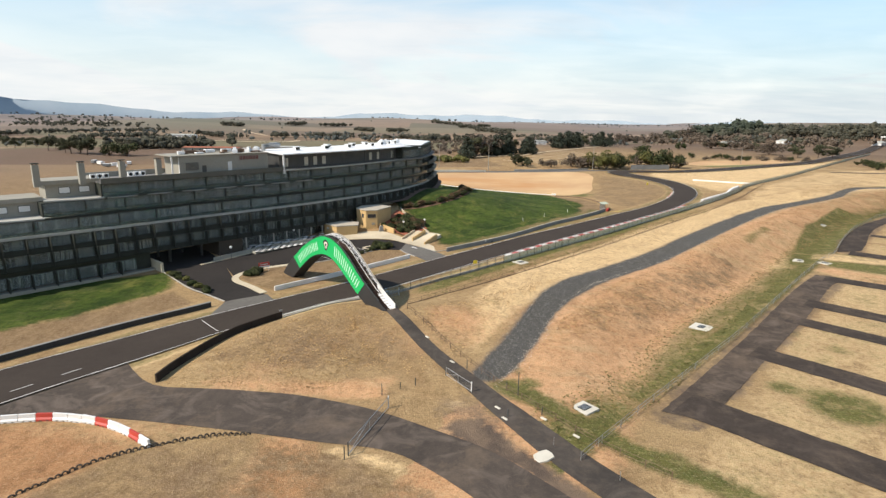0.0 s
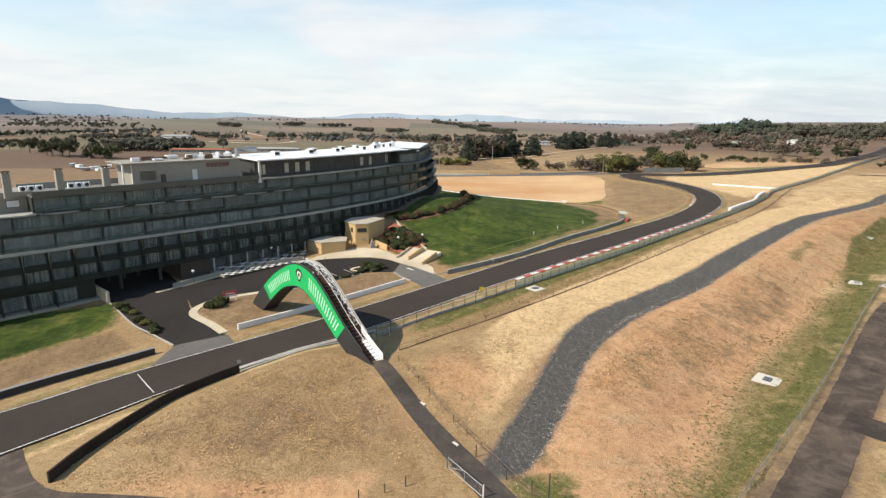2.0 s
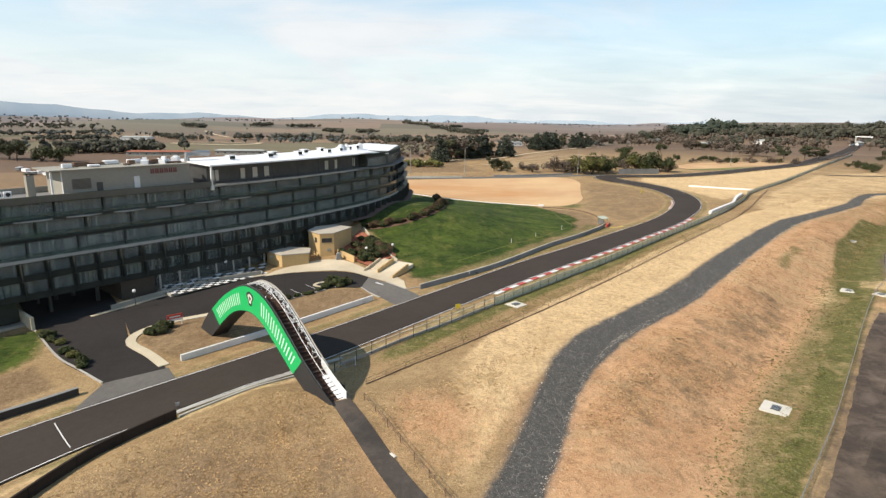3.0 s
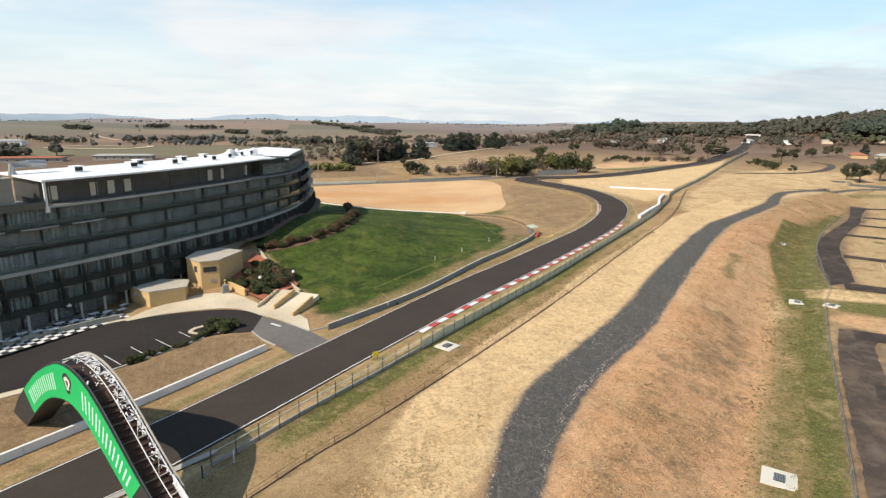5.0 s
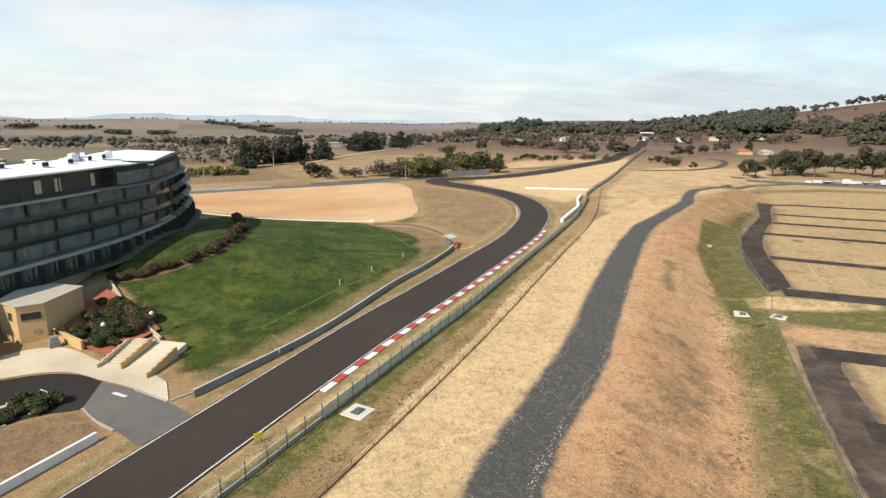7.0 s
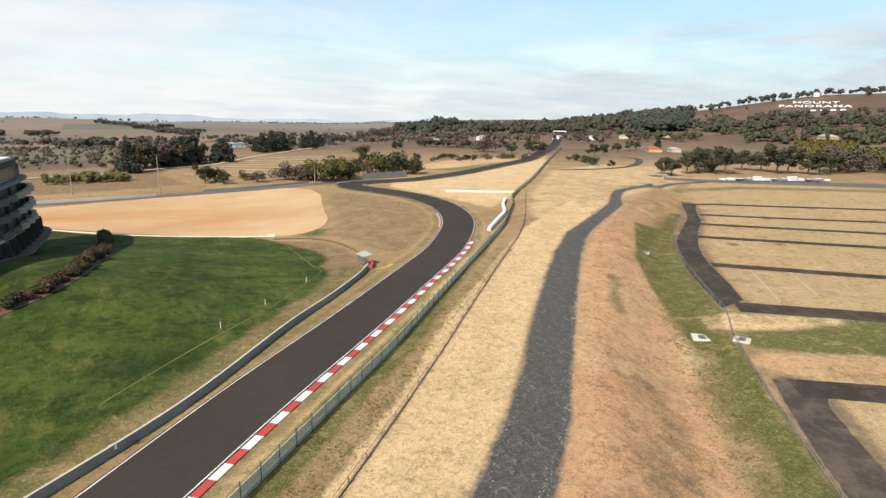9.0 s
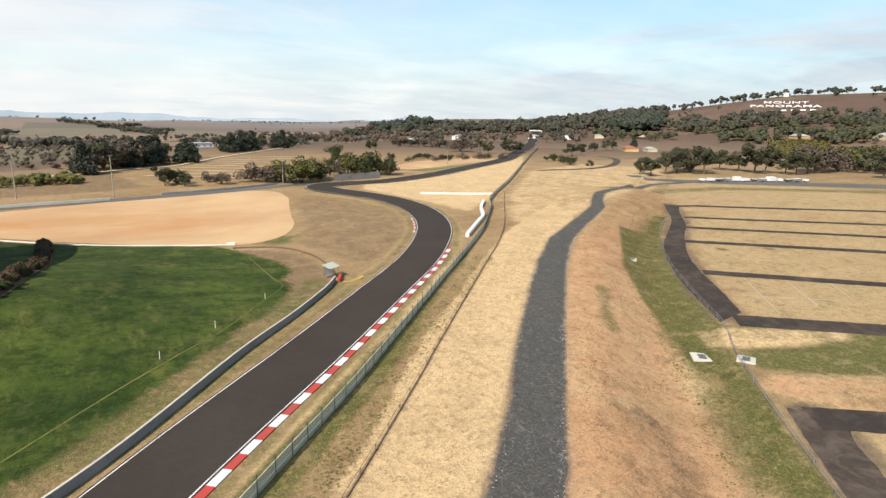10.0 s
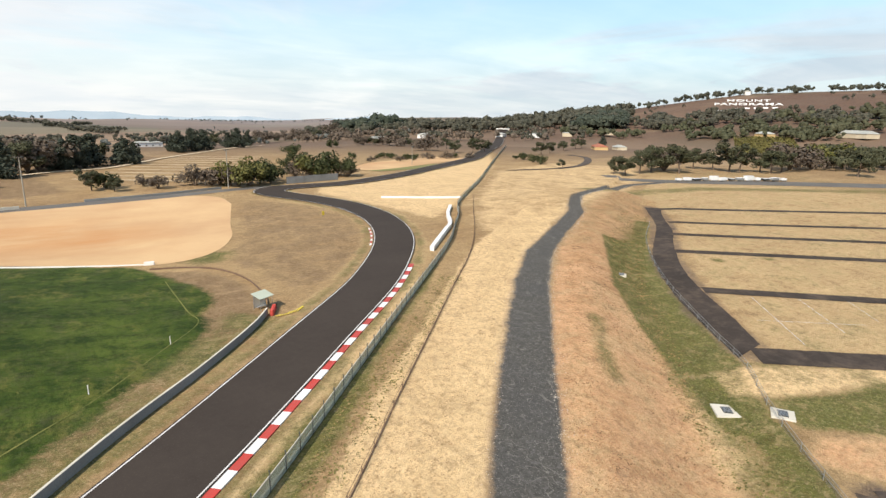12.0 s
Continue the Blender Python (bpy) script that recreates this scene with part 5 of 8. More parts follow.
def window_meshes():
    """Frames, panes and curtains shared by all bays of one kind."""
    kinds = {}
    for kind, w in (("narrow", 3.75), ("wide", 7.85)):
        n = 5 if kind == "narrow" else 11
        h = 2.72
        fr = lattice("window_frame", [0.0] + [v for k in range(1, n) for v in (w * k / n - 0.03, w * k / n + 0.03)] + [w], [0, 0.08, h - 0.08, h], 0.05, M_FRAME)
        pane = mesh_of("pane", *box_data(0.03, -0.012, 0.08, w - 0.03, 0.012, h - 0.08), M_PANE)
        curtains = []
        for v in range(5):
            rnd = random.Random(40 + v)
            V, F = [], []
            for k in range(n):
                if rnd.random() < (0.34, 0.22, 0.5, 0.3, 0.42)[v]:
                    continue
                x0, x1 = w * k / n + rnd.choice([0.06, 0.06, 0.25]), w * (k + 1) / n - rnd.choice([0.06, 0.1, 0.3, 0.4])
                m = 7
                b = len(V)
                for i in range(m):
                    x = x0 + (x1 - x0) * i / (m - 1)
                    y = 0.22 + 0.05 * (i % 2)
                    V += [(x, y, 0.06), (x, y, h - 0.06)]
                F += [(b + 2 * i, b + 2 * i + 2, b + 2 * i + 3, b + 2 * i + 1) for i in range(m - 1)]
            curtains.append(mesh_of("curtain", V, F, M_CURTAIN))
        kinds[kind] = (w, fr, pane, curtains)
    return kinds


def build_hotel():
    hotel = thing("hotel", "long curved grey hotel of stepped balcony storeys under a white roof", "hotel")
    kinds = window_meshes()
    rnd = random.Random(5)
    end = FS[-1]
    fin = mesh_of("fin", *box_data(-0.1, -1.0, 0, 0.1, 0.5, 2.9), M_FINS)
    fin_up = mesh_of("pier", *box_data(-0.12, -0.25, 0, 0.12, 0.6, 2.9), M_FINS)
    glass_rail = mesh_of("balustrade", *box_data(0.04, -0.012, 0.08, BAY - 0.04, 0.012, 1.0), M_RAILGLASS)
    rail = mesh_of("handrail", *box_data(0, -0.025, 1.0, BAY, 0.025, 1.04), M_FRAME)
    solid_rail = mesh_of("parapet_rail", *box_data(0, -0.05, 0.0, BAY, 0.05, 0.85), M_FINS)
    # which stretch of the facade each storey takes
    spans = [(4, DRIVE0), (4, 125), (4, end - 2), (6, end - 2), (41, end - 2), (53, end - 2)]
    for lv in range(6):
        z, o = LEVEL_Z[lv], LEVEL_O[lv]
        s0, s1 = spans[lv]
        up = max(0.0, 0.6 - o) if lv > 3 else 0.0
        ztop = LEVEL_Z[lv + 1]
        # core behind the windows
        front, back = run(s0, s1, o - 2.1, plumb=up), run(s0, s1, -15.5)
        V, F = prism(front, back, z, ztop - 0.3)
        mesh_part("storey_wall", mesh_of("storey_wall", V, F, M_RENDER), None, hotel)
        # slab
        if lv:
            V, F = prism(run(s0, s1, o, plumb=up), run(s0, s1, -15.6), z - 0.3, z)
            mesh_part("floor_slab", mesh_of("floor_slab", V, F, M_SLAB if lv == 3 else M_FINS), None, hotel, "pale ledge running the whole length" if lv == 3 else "")
            if lv == 3:
                V, F = prism(run(s0, s1, o + 0.12), run(s0, s1, o - 0.05), z - 0.34, z + 0.22)
                mesh_part("ledge_edge", mesh_of("ledge_edge", V, F, M_SLAB), None, hotel)
        lower = lv < 3
        pitch = BAY if lower else 2 * BAY
        kind = "narrow" if lower else "wide"
        w, fr, pane, curtains = kinds[kind]
        n = int((s1 - s0) / pitch)
        for k in range(n):
            a = s0 + k * pitch
            x, y, h = fac(a + (pitch - w) / 2, o - 1.75, up)
            x2, y2, _ = fac(a + (pitch + w) / 2, o - 1.75, up)
            h = math.degrees(math.atan2(y2 - y, x2 - x))
            win = mesh_part("window", fr, None, hotel)
            win.matrix_basis = pose(x, y, z + 0.05, 0, 0, h)
            p = mesh_part("pane", pane, None, win)
            p.visible_shadow = False
            mesh_part("curtain", rnd.choice(curtains), None, win)
            x, y, h = fac(a, o - 1.55 if not lower else o, up)
            f = mesh_part("fin" if lower else "pier", fin if lower else fin_up, None, hotel)
            if lower:
                x, y, h = fac(a, o - 0.3)
            f.matrix_basis = pose(x, y, z, 0, 0, h)
            if lv == 0:
                continue
            for j in range(1 if lower else 2):
                x, y, h = fac(a + j * BAY, o - 0.12, up)
                x2, y2, _ = fac(a + (j + 1) * BAY, o - 0.12, up)
                h = math.degrees(math.atan2(y2 - y, x2 - x))
                if lower:
                    g = mesh_part("parapet_rail", solid_rail, None, hotel)
                    g.matrix_basis = pose(x, y, z, 0, 0, h)
                else:
                    g = mesh_part("balustrade", glass_rail, None, hotel)
                    g.matrix_basis = pose(x, y, z, 0, 0, h)
                    g.visible_shadow = False
                    mesh_part("handrail", rail, None, g)
            # bowed balcony ledges on the top storey
            if lv == 5 and a < 105:
                V, F = [], []
                pts = [fac(a + 1.2 + 6.0 * t, o + 0.1 + 0.7 * math.sin(math.pi * t))[:2] for t in np.linspace(0, 1, 9)]
                bk = [fac(a + 1.2 + 6.0 * t, o - 0.1)[:2] for t in np.linspace(0, 1, 9)]
                V, F = prism(pts, bk, z - 0.2, z - 0.02)
                mesh_part("bowed_ledge", mesh_of("bowed_ledge", V, F, M_SLAB), None, hotel)
    # stepped end: rounded terraces and end walls of the upper storeys
    for s0, z, o, ln in ((30, 12.9, -1.2, 12), (42, 16.1, -2.4, 12)):
        pts = [fac(s0 + ln * t, o - 2.2 * (1 - t) ** 3)[:2] for t in np.linspace(0, 1, 8)]
        V, F = prism(pts, [fac(s0 + ln * t, o - 9)[:2] for t in np.linspace(0, 1, 8)], z - 0.25, z + 0.02)
        mesh_part("terrace", mesh_of("terrace", V, F, M_SLAB), None, hotel)
        V, F = prism([fac(s0 + 1 + (ln - 1) * t, o - 5.5)[:2] for t in np.linspace(0, 1, 4)], [fac(s0 + 1 + (ln - 1) * t, -14)[:2] for t in np.linspace(0, 1, 4)], z, z + 3.0)
        mesh_part("end_block", mesh_of("end_block", V, F, M_TAUPE), None, hotel)
        V, F = prism([fac(s0 + ln * t, o - 4.9)[:2] for t in np.linspace(0, 1, 4)], [fac(s0 + ln * t, -14.4)[:2] for t in np.linspace(0, 1, 4)], z + 3.0, z + 3.9)
        mesh_part("parapet", mesh_of("parapet", V, F, M_TAUPE), None, hotel)
        for j in range(2):
            x, y, h = fac(s0 + 3.5 + 4 * j, o - 5.44)
            win = mesh_part("window", mesh_of("window_frame", *box_data(0, -0.05, 0.9, 2.2, 0.05, 2.3), M_FRAME), None, hotel)
            win.matrix_basis = pose(x, y, z, 0, 0, h)
            mesh_part("pane", mesh_of("pane", *box_data(0.1, -0.07, 1.0, 2.1, -0.055, 2.2), M_WHITE), None, win)
    # flat roof and parapet of the long wing
    o = LEVEL_O[6]
    top = 0.6 - o
    V, F = prism(run(53, end - 2, o, plumb=top), run(53, end - 2, -15.6), 19.0, 19.35)
    mesh_part("roof_slab", mesh_of("roof_slab", V, F, M_GREYROOF), None, hotel)
    for a0, a1, z1, mat in ((53, 100.5, 20.2, M_ENDWALL), (100.5, 158, 19.42, M_SLAB)):
        V, F = prism(run(a0, a1, o + 0.25), run(a0, a1, o - 0.2), 19.0, z1)
        mesh_part("parapet", mesh_of("parapet", V, F, mat), None, hotel)
    V, F = prism(run(100.5, 158, o + 0.1), run(100.5, 158, o + 0.05), 20.35, 20.42)
    mesh_part("handrail", mesh_of("handrail", V, F, M_FRAME), None, hotel)
    for s in np.arange(101, 158, 4.1):
        x, y, h = fac(s, o + 0.08)
        part("post", boxes((-0.03, -0.03, 0, 0.03, 0.03, 1.0)), M_FRAME, hotel).matrix_basis = pose(x, y, 19.4, 0, 0, h)
    V, F = prism(run(53, 100, -15.2), run(53, 100, -15.6), 19.0, 20.55)
    mesh_part("parapet", mesh_of("parapet", V, F, M_TAUPE), None, hotel)
    # plant room with the red sign
    V, F = prism(run(71.5, 96, o - 1.5), run(71.5, 96, -13.5), 19.35, 24.2)
    mesh_part("plant_room", mesh_of("plant_room", V, F, M_TAUPE), None, hotel)
    V, F = prism(run(69.5, 96.2, o - 1.2), run(69.5, 96.2, -13.9), 24.2, 24.42)
    mesh_part("plant_roof", mesh_of("plant_roof", V, F, M_TAUPE), None, hotel)
    # rusty ducts, cowls and pale units crowding the plant room's roof
    rr = random.Random(77)
    for k in range(14):
        x, y, h = fac(73.5 + 1.55 * k, rr.uniform(-12.5, -7.0))
        l, w, t = rr.uniform(0.5, 1.5), rr.uniform(0.35, 0.7), rr.uniform(0.35, 0.95)
        u = part("duct" if k % 3 else "roof_unit", boxes((-l, -w, 0.12, l, w, t), (-l * 0.8, -w * 0.8, 0, -l * 0.6, w * 0.8, 0.12), (l * 0.6, -w * 0.8, 0, l * 0.8, w * 0.8, 0.12), bevel=0.03), M_RUST if k % 3 else M_ROOF, hotel)
        u.matrix_basis = pose(x, y, 24.42, 0, 0, h + rr.uniform(-4, 4))
    for s in (69.8, 71.6):
        x, y, h = fac(s, o - 1.7)
        part("corner_post", boxes((-0.15, -0.15, 0, 0.15, 0.15, 4.85)), M_WHITE, hotel).matrix_basis = pose(x, y, 19.35, 0, 0, h)
    x, y, h = fac(73, o - 1.46)
    part("louvre", boxes(*[(0, -0.06, 1.3 + 0.22 * k, 3.3, 0.0, 1.42 + 0.22 * k) for k in range(9)]), M_FRAME, hotel).matrix_basis = pose(x, y, 19.4, 0, 0, h)
    x, y, h = fac(77.2, o - 1.46)
    part("door", boxes((0, -0.06, 0, 1.1, 0, 2.2)), M_FRAME, hotel).matrix_basis = pose(x, y, 19.5, 0, 0, h)
    x, y, h = fac(84.2, o - 1.46)
    part("door", boxes((0, -0.06, 0, 1.1, 0, 2.9), (0.1, -0.09, 1.5, 1.0, -0.06, 1.56)), M_WHITE, hotel).matrix_basis = pose(x, y, 19.5, 0, 0, h)
    for k in range(6):
        x, y, h = fac(87.6 + k * 0.95, o - 1.44)
        sh = [(0, -0.08, 0, 0.22, 0, 1.0), (0.42, -0.08, 0, 0.64, 0, 1.0)]
        part("sign_bar", boxes(*sh), M_SIGNRED, hotel, "red sign lettering as plain bars").matrix_basis = pose(x, y, 22.7, 0, 0, h)
    # tall flues along the parapet
    for s in (41.0, 49.5, 58.0, 66.2):
        x, y, h = fac(s, o - 0.8)
        f = part("flue", boxes((-0.6, -0.6, 0, 0.6, 0.6, 4.6)), M_TAUPE, hotel)
        f.matrix_basis = pose(x, y, 19.2, 0, 0, h)
        part("cap", boxes((-0.68, -0.68, 4.85, 0.68, 0.68, 5.0), (-0.5, -0.5, 4.6, -0.35, -0.35, 4.85), (0.35, 0.35, 4.6, 0.5, 0.5, 4.85)), M_FINS, f)
    # air conditioners in rows on the roof
    unit = bpy.data.meshes.new("air_conditioner")
    bm = boxes((0, 0, 0, 1.1, 0.7, 1.0))
    bm.to_mesh(unit)
    bm.free()
    unit.materials.append(M_ROOF)
    fan = mesh_of("fan_grille", *tube_data([(0.55, -0.03, 0.5), (0.55, 0.01, 0.5)], 0.38, 12), M_BLACK)
    for s in (51.6, 53.0, 54.4, 59.8, 61.2, 62.6):
        x, y, h = fac(s, o - 2.2)
        a = mesh_part("air_conditioner", unit, None, hotel)
        a.matrix_basis = pose(x, y, 20.1, 0, 0, h)
        mesh_part("fan_grille", fan, None, a)
    # top storey of the far wing under the white roof
    V, F = prism(run(100.5, end - 6, o - 2.6), run(100.5, end - 6, -14.5), 19.35, 23.55)
    mesh_part("top_storey", mesh_of("top_storey", V, F, M_FRAME), None, hotel, "dark recessed glazing of the top storey")
    for s in (102.0, 109.5, 113.0, 116.6, 139, 143.5, 153.5):
        x, y, h = fac(s, o - 2.5)
        part("white_door", boxes((0, -0.08, 0, 1.4, 0.02, 2.5)), M_COVER, hotel).matrix_basis = pose(x, y, 19.9, 0, 0, h)
    for s in np.arange(101.2, 158, 8.2):
        x, y, h = fac(s, o - 0.4)
        part("post", boxes((-0.09, -0.09, 0, 0.09, 0.09, 4.1)), M_FRAME, hotel).matrix_basis = pose(x, y, 19.4, 0, 0, h)
    for k in range(6):
        w, fr, pane, curtains = kinds["wide"]
        x, y, h = fac(158.5 + 7.9 * k, o - 1.4, top)
        x2, y2, _ = fac(158.5 + 7.9 * k + w, o - 1.4, top)
        h = math.degrees(math.atan2(y2 - y, x2 - x))
        win = mesh_part("window", fr, None, hotel)
        win.matrix_basis = pose(x, y, 19.6, 0, 0, h)
        mesh_part("pane", pane, None, win).visible_shadow = False
        mesh_part("curtain", curtains[k % 5], None, win)
    V, F = prism(run(158, end - 6, o - 1.7, plumb=top), run(158, end - 6, -14.4), 19.35, 23.5)
    mesh_part("storey_wall", mesh_of("storey_wall", V, F, M_RENDER), None, hotel)
    # white roof: long straight eaves ending in a sharp corner
    V = []
    eaves = [fac(s, o + 0.5)[:2] for s in np.linspace(99.6, 158, 16)] + [fac(165, o + 1.3)[:2], fac(171, o + 2.6)[:2], (-12.2, 226), (-11.2, 240), (-10.2, 254)]
    rear = [fac(s, -17.5)[:2] for s in np.linspace(99.6, 158, 16)] + [fac(165, -17.5)[:2], fac(171, -17.5)[:2], (-28, 231), (-27, 243), (-22, 256)]
    for k, (p, q) in enumerate(zip(eaves, rear)):
        z = 23.55 - 0.9 * max(0, 1 - abs(k - 17) / 1.5)
        V += [(*p, z), (*p, z + 0.32), (*q, 24.35), (*q, 24.0)]
    n = len(eaves)
    F = [(4 * i + k, 4 * i + 4 + k, 4 * i + 4 + (k + 1) % 4, 4 * i + (k + 1) % 4) for i in range(n - 1) for k in range(4)]
    F += [(0, 1, 2, 3), tuple(len(V) - 1 - k for k in range(4))]
    mesh_part("white_roof", mesh_of("white_roof", V, F, M_ROOF), None, hotel, "broad white metal roof")
    x, y, h = fac(100.1, o + 0.1)
    part("corner_post", boxes((-0.18, -0.18, 0, 0.18, 0.18, 4.3), (-0.3, -0.3, -1.0, 0.3, 0.3, 0.0)), M_WHITE, hotel).matrix_basis = pose(x, y, 19.3, 0, 0, h)
    # vents on the white roof
    vent = bpy.data.meshes.new("roof_vent")
    bm = boxes((-0.8, -0.7, -0.4, 0.8, 0.7, 0.75), (-1.0, -0.9, 1.05, 1.0, 0.9, 1.2), (-0.7, -0.6, 0.75, 0.7, 0.6, 1.05))
    bm.to_mesh(vent)
    bm.free()
    vent.materials.append(M_ROOF)
    hood = mesh_of("hood", *box_data(-0.72, -0.74, 0.3, 0.72, -0.7, 1.0), M_FINS)
    for s, oo in ((110, -10), (122, -10), (133, -10), (146, -10), (155, -11), (164, -12), (127, -14), (140, -14), (150, -15), (171, -12)):
        x, y, h = fac(s, oo)
        v = mesh_part("roof_vent", vent, None, hotel)
        v.matrix_basis = pose(x, y, 24.05, 0, 0, h)
        mesh_part("hood", hood, None, v)
    bm = bmesh.new()
    pp = [fac(s, -13.2)[:2] for s in (100, 103, 106)]
    add_tube(bm, [(*pp[0], 24.0), (*pp[0], 25.6), (*pp[1], 25.9), (*pp[2], 25.7)], 0.7, 8)
    part("duct", bm, M_STEEL, hotel)
    for k, (s, oo) in enumerate(((160, -13), (162, -13.6), (164.5, -13), (173, -11), (92, -8), (95, -9), (88, -8))):
        x, y, h = fac(s, oo)
        part("roof_plant", boxes((-1.2, -0.7, 0, 1.2, 0.7, 1.1 + 0.3 * (k % 2)), (-0.4, -0.4, 1.1, 0.4, 0.4, 1.7)), M_ROOF, hotel).matrix_basis = pose(x, y, 24.15, 0, 0, h + 10 * k)
    # rounded end balconies; the last ones are coloured lighter for sunlight on the end
    for lv in (3, 4, 5):
        for s in (178, 184, 190, 196, 202, 208):
            pts = [fac(min(s + 4.4 * t, end), LEVEL_O[lv] + 0.1 + 1.0 * math.sin(math.pi * t), max(0.0, 0.6 - LEVEL_O[lv]) if lv > 3 else 0.0)[:2] for t in np.linspace(0, 1, 8)]
            bk = [fac(min(s + 4.4 * t, end), LEVEL_O[lv] - 0.15, max(0.0, 0.6 - LEVEL_O[lv]) if lv > 3 else 0.0)[:2] for t in np.linspace(0, 1, 8)]
            V, F = prism(pts, bk, LEVEL_Z[lv] + 0.0, LEVEL_Z[lv] + 1.15)
            mesh_part("bowed_balcony", mesh_of("bowed_balcony", V, F, M_TAUPE if s > 186 else M_ENDWALL), None, hotel)
    # ground floor: undercroft, solid block and restaurant front
    V, F = prism(run(DRIVE1, 83.5, 1.6), run(DRIVE1, 83.5, -15.5), -1.6, 3.0)
    mesh_part("porch_wall", mesh_of("porch_wall", V, F, M_PORCHSHADE), None, hotel)
    V, F = prism(run(DRIVE0, DRIVE1, -13.5), run(DRIVE0, DRIVE1, -14.2), -1.6, 0.2)
    mesh_part("back_wall", mesh_of("back_wall", V, F, M_CREAM), None, hotel)
    for s, oo in ((66, -9), (69, -9), (72, -9), (66, -2), (74, -2)):
        x, y, h = fac(s, oo)
        part("column", tube([(0, 0, -0.6), (0, 0, 4.0)], 0.35, 10), M_FRAME, hotel).matrix_basis = pose(x, y, -0.9, 0, 0, h)
    V, F = prism(run(83.5, 126, -1.2), run(83.5, 126, -15.5), -1.2, 3.0)
    mesh_part("restaurant_wall", mesh_of("restaurant_wall", V, F, M_BLACK), None, hotel)
    for s in np.arange(84.5, 122, BAY):
        x, y, h = fac(s, 1.7)
        part("column", tube([(0, 0, -0.6), (0, 0, 4.0)], 0.2, 8), M_SLAB, hotel).matrix_basis = pose(x, y, -0.9, 0, 0, h)
        w, fr, pane, curtains = kinds["narrow"]
        x, y, h = fac(s + 0.4, -1.1)
        win = mesh_part("window", fr, None, hotel)
        win.matrix_basis = pose(x, y, -0.5, 0, 0, h)
        mesh_part("pane", pane, None, win).visible_shadow = False
    V, F = prism(run(126, end - 2, LEVEL_O[2] - 1.2), run(126, end - 2, -15.5), -1.0, 6.5)
    mesh_part("basement_wall", mesh_of("basement_wall", V, F, M_TAUPE), None, hotel)
    V, F = prism(run(4, DRIVE0, 2.6), run(4, DRIVE0, 1.0), -3.0, -0.85)
    mesh_part("plinth", mesh_of("plinth", V, F, M_TAUPE), None, hotel)
    V, F = prism(run(DRIVE0, DRIVE0 + 0.5, 5.8, 0.2), run(DRIVE0, DRIVE0 + 0.5, -2, 0.2), -2.0, 1.0)
    mesh_part("drive_pier", mesh_of("drive_pier", V, F, M_CREAM), None, hotel)
    # brown paved walk along the foot of the far end
    V, F = drape(run(140, end - 1, 3.9), run(140, end - 1, 0.5), 0.10, 3)
    V = [(x, y, max(z, 6.25)) for x, y, z in V]
    mesh_part("terrace_walk", mesh_of("terrace_walk", V, F, plain("brown_paving", (0.17, 0.115, 0.09), (0.12, 0.085, 0.07), 1.0, 0.9)), None, hotel, "brown paved walk at the foot of the wing")


build_hotel()

# ---- forecourt, planting and garden ----


def leaf_cloud(rnd, blobs, count, size):
    """Many small leaf faces spread over a cluster of blobs."""
    V, F = [], []
    tot = sum(b[3] ** 2 for b in blobs)
    for bx, by, bz, r, *flat in blobs:
        f = flat[0] if flat else 0.8
        for _ in range(max(3, int(count * r * r / tot))):
            u = Vector((rnd.gauss(0, 1), rnd.gauss(0, 1), rnd.gauss(0, 1))).normalized()
            rr = r * (0.72 + 0.36 * rnd.random())
            c = Vector((bx + u.x * rr, by + u.y * rr, bz + u.z * rr * f))
            a = Vector((rnd.gauss(0, 1), rnd.gauss(0, 1), rnd.gauss(0, 0.7))).normalized()
            b = a.cross(u + Vector((0.01, 0.02, 0.3))).normalized()
            s = size * (0.6 + 0.8 * rnd.random())
            n = len(V)
            V += [c - a * s - b * s * 0.55, c + a * s * 0.2 - b * s * 0.75, c + a * s, c + b * s * 0.7]
            F.append((n, n + 1, n + 2, n + 3))
    return V, F


def shrub_mesh(seed, w, h, size=0.13, count=1300):
    rnd = random.Random(seed)
    blobs = [(rnd.uniform(-w, w) * 0.55, rnd.uniform(-w, w) * 0.55, h * rnd.uniform(0.35, 0.6), w * rnd.uniform(0.4, 0.62), h / w * 0.9) for _ in range(6)]
    V, F = leaf_cloud(rnd, blobs, count, size)
    return [(x, y, max(z, 0.02)) for x, y, z in V], F


SHRUBS = [mesh_of("foliage", *shrub_mesh(k, 1.0, 1.0 + 0.15 * (k % 3)), M_BUSH) for k in range(4)]
STEMS = mesh_of("stem", *tube_data([(0, 0, -0.1), (0.05, 0.02, 0.5)], 0.06, 5), M_BARK)


def shrub(x, y, size, label, k=0, group="", z=None, mat=None):
    ob = thing("shrub", label, "shrub", x, y, float(ground(x, y)) if z is None else z, 57 * k, group)
    ob.scale = (size, size, size * (0.8 + 0.1 * (k % 4)))
    me = SHRUBS[k % 4]
    if mat is not None:
        me = me.copy()
        me.materials[0] = mat
    mesh_part("foliage", me, None, ob)
    mesh_part("stem", STEMS, None, ob)
    return ob


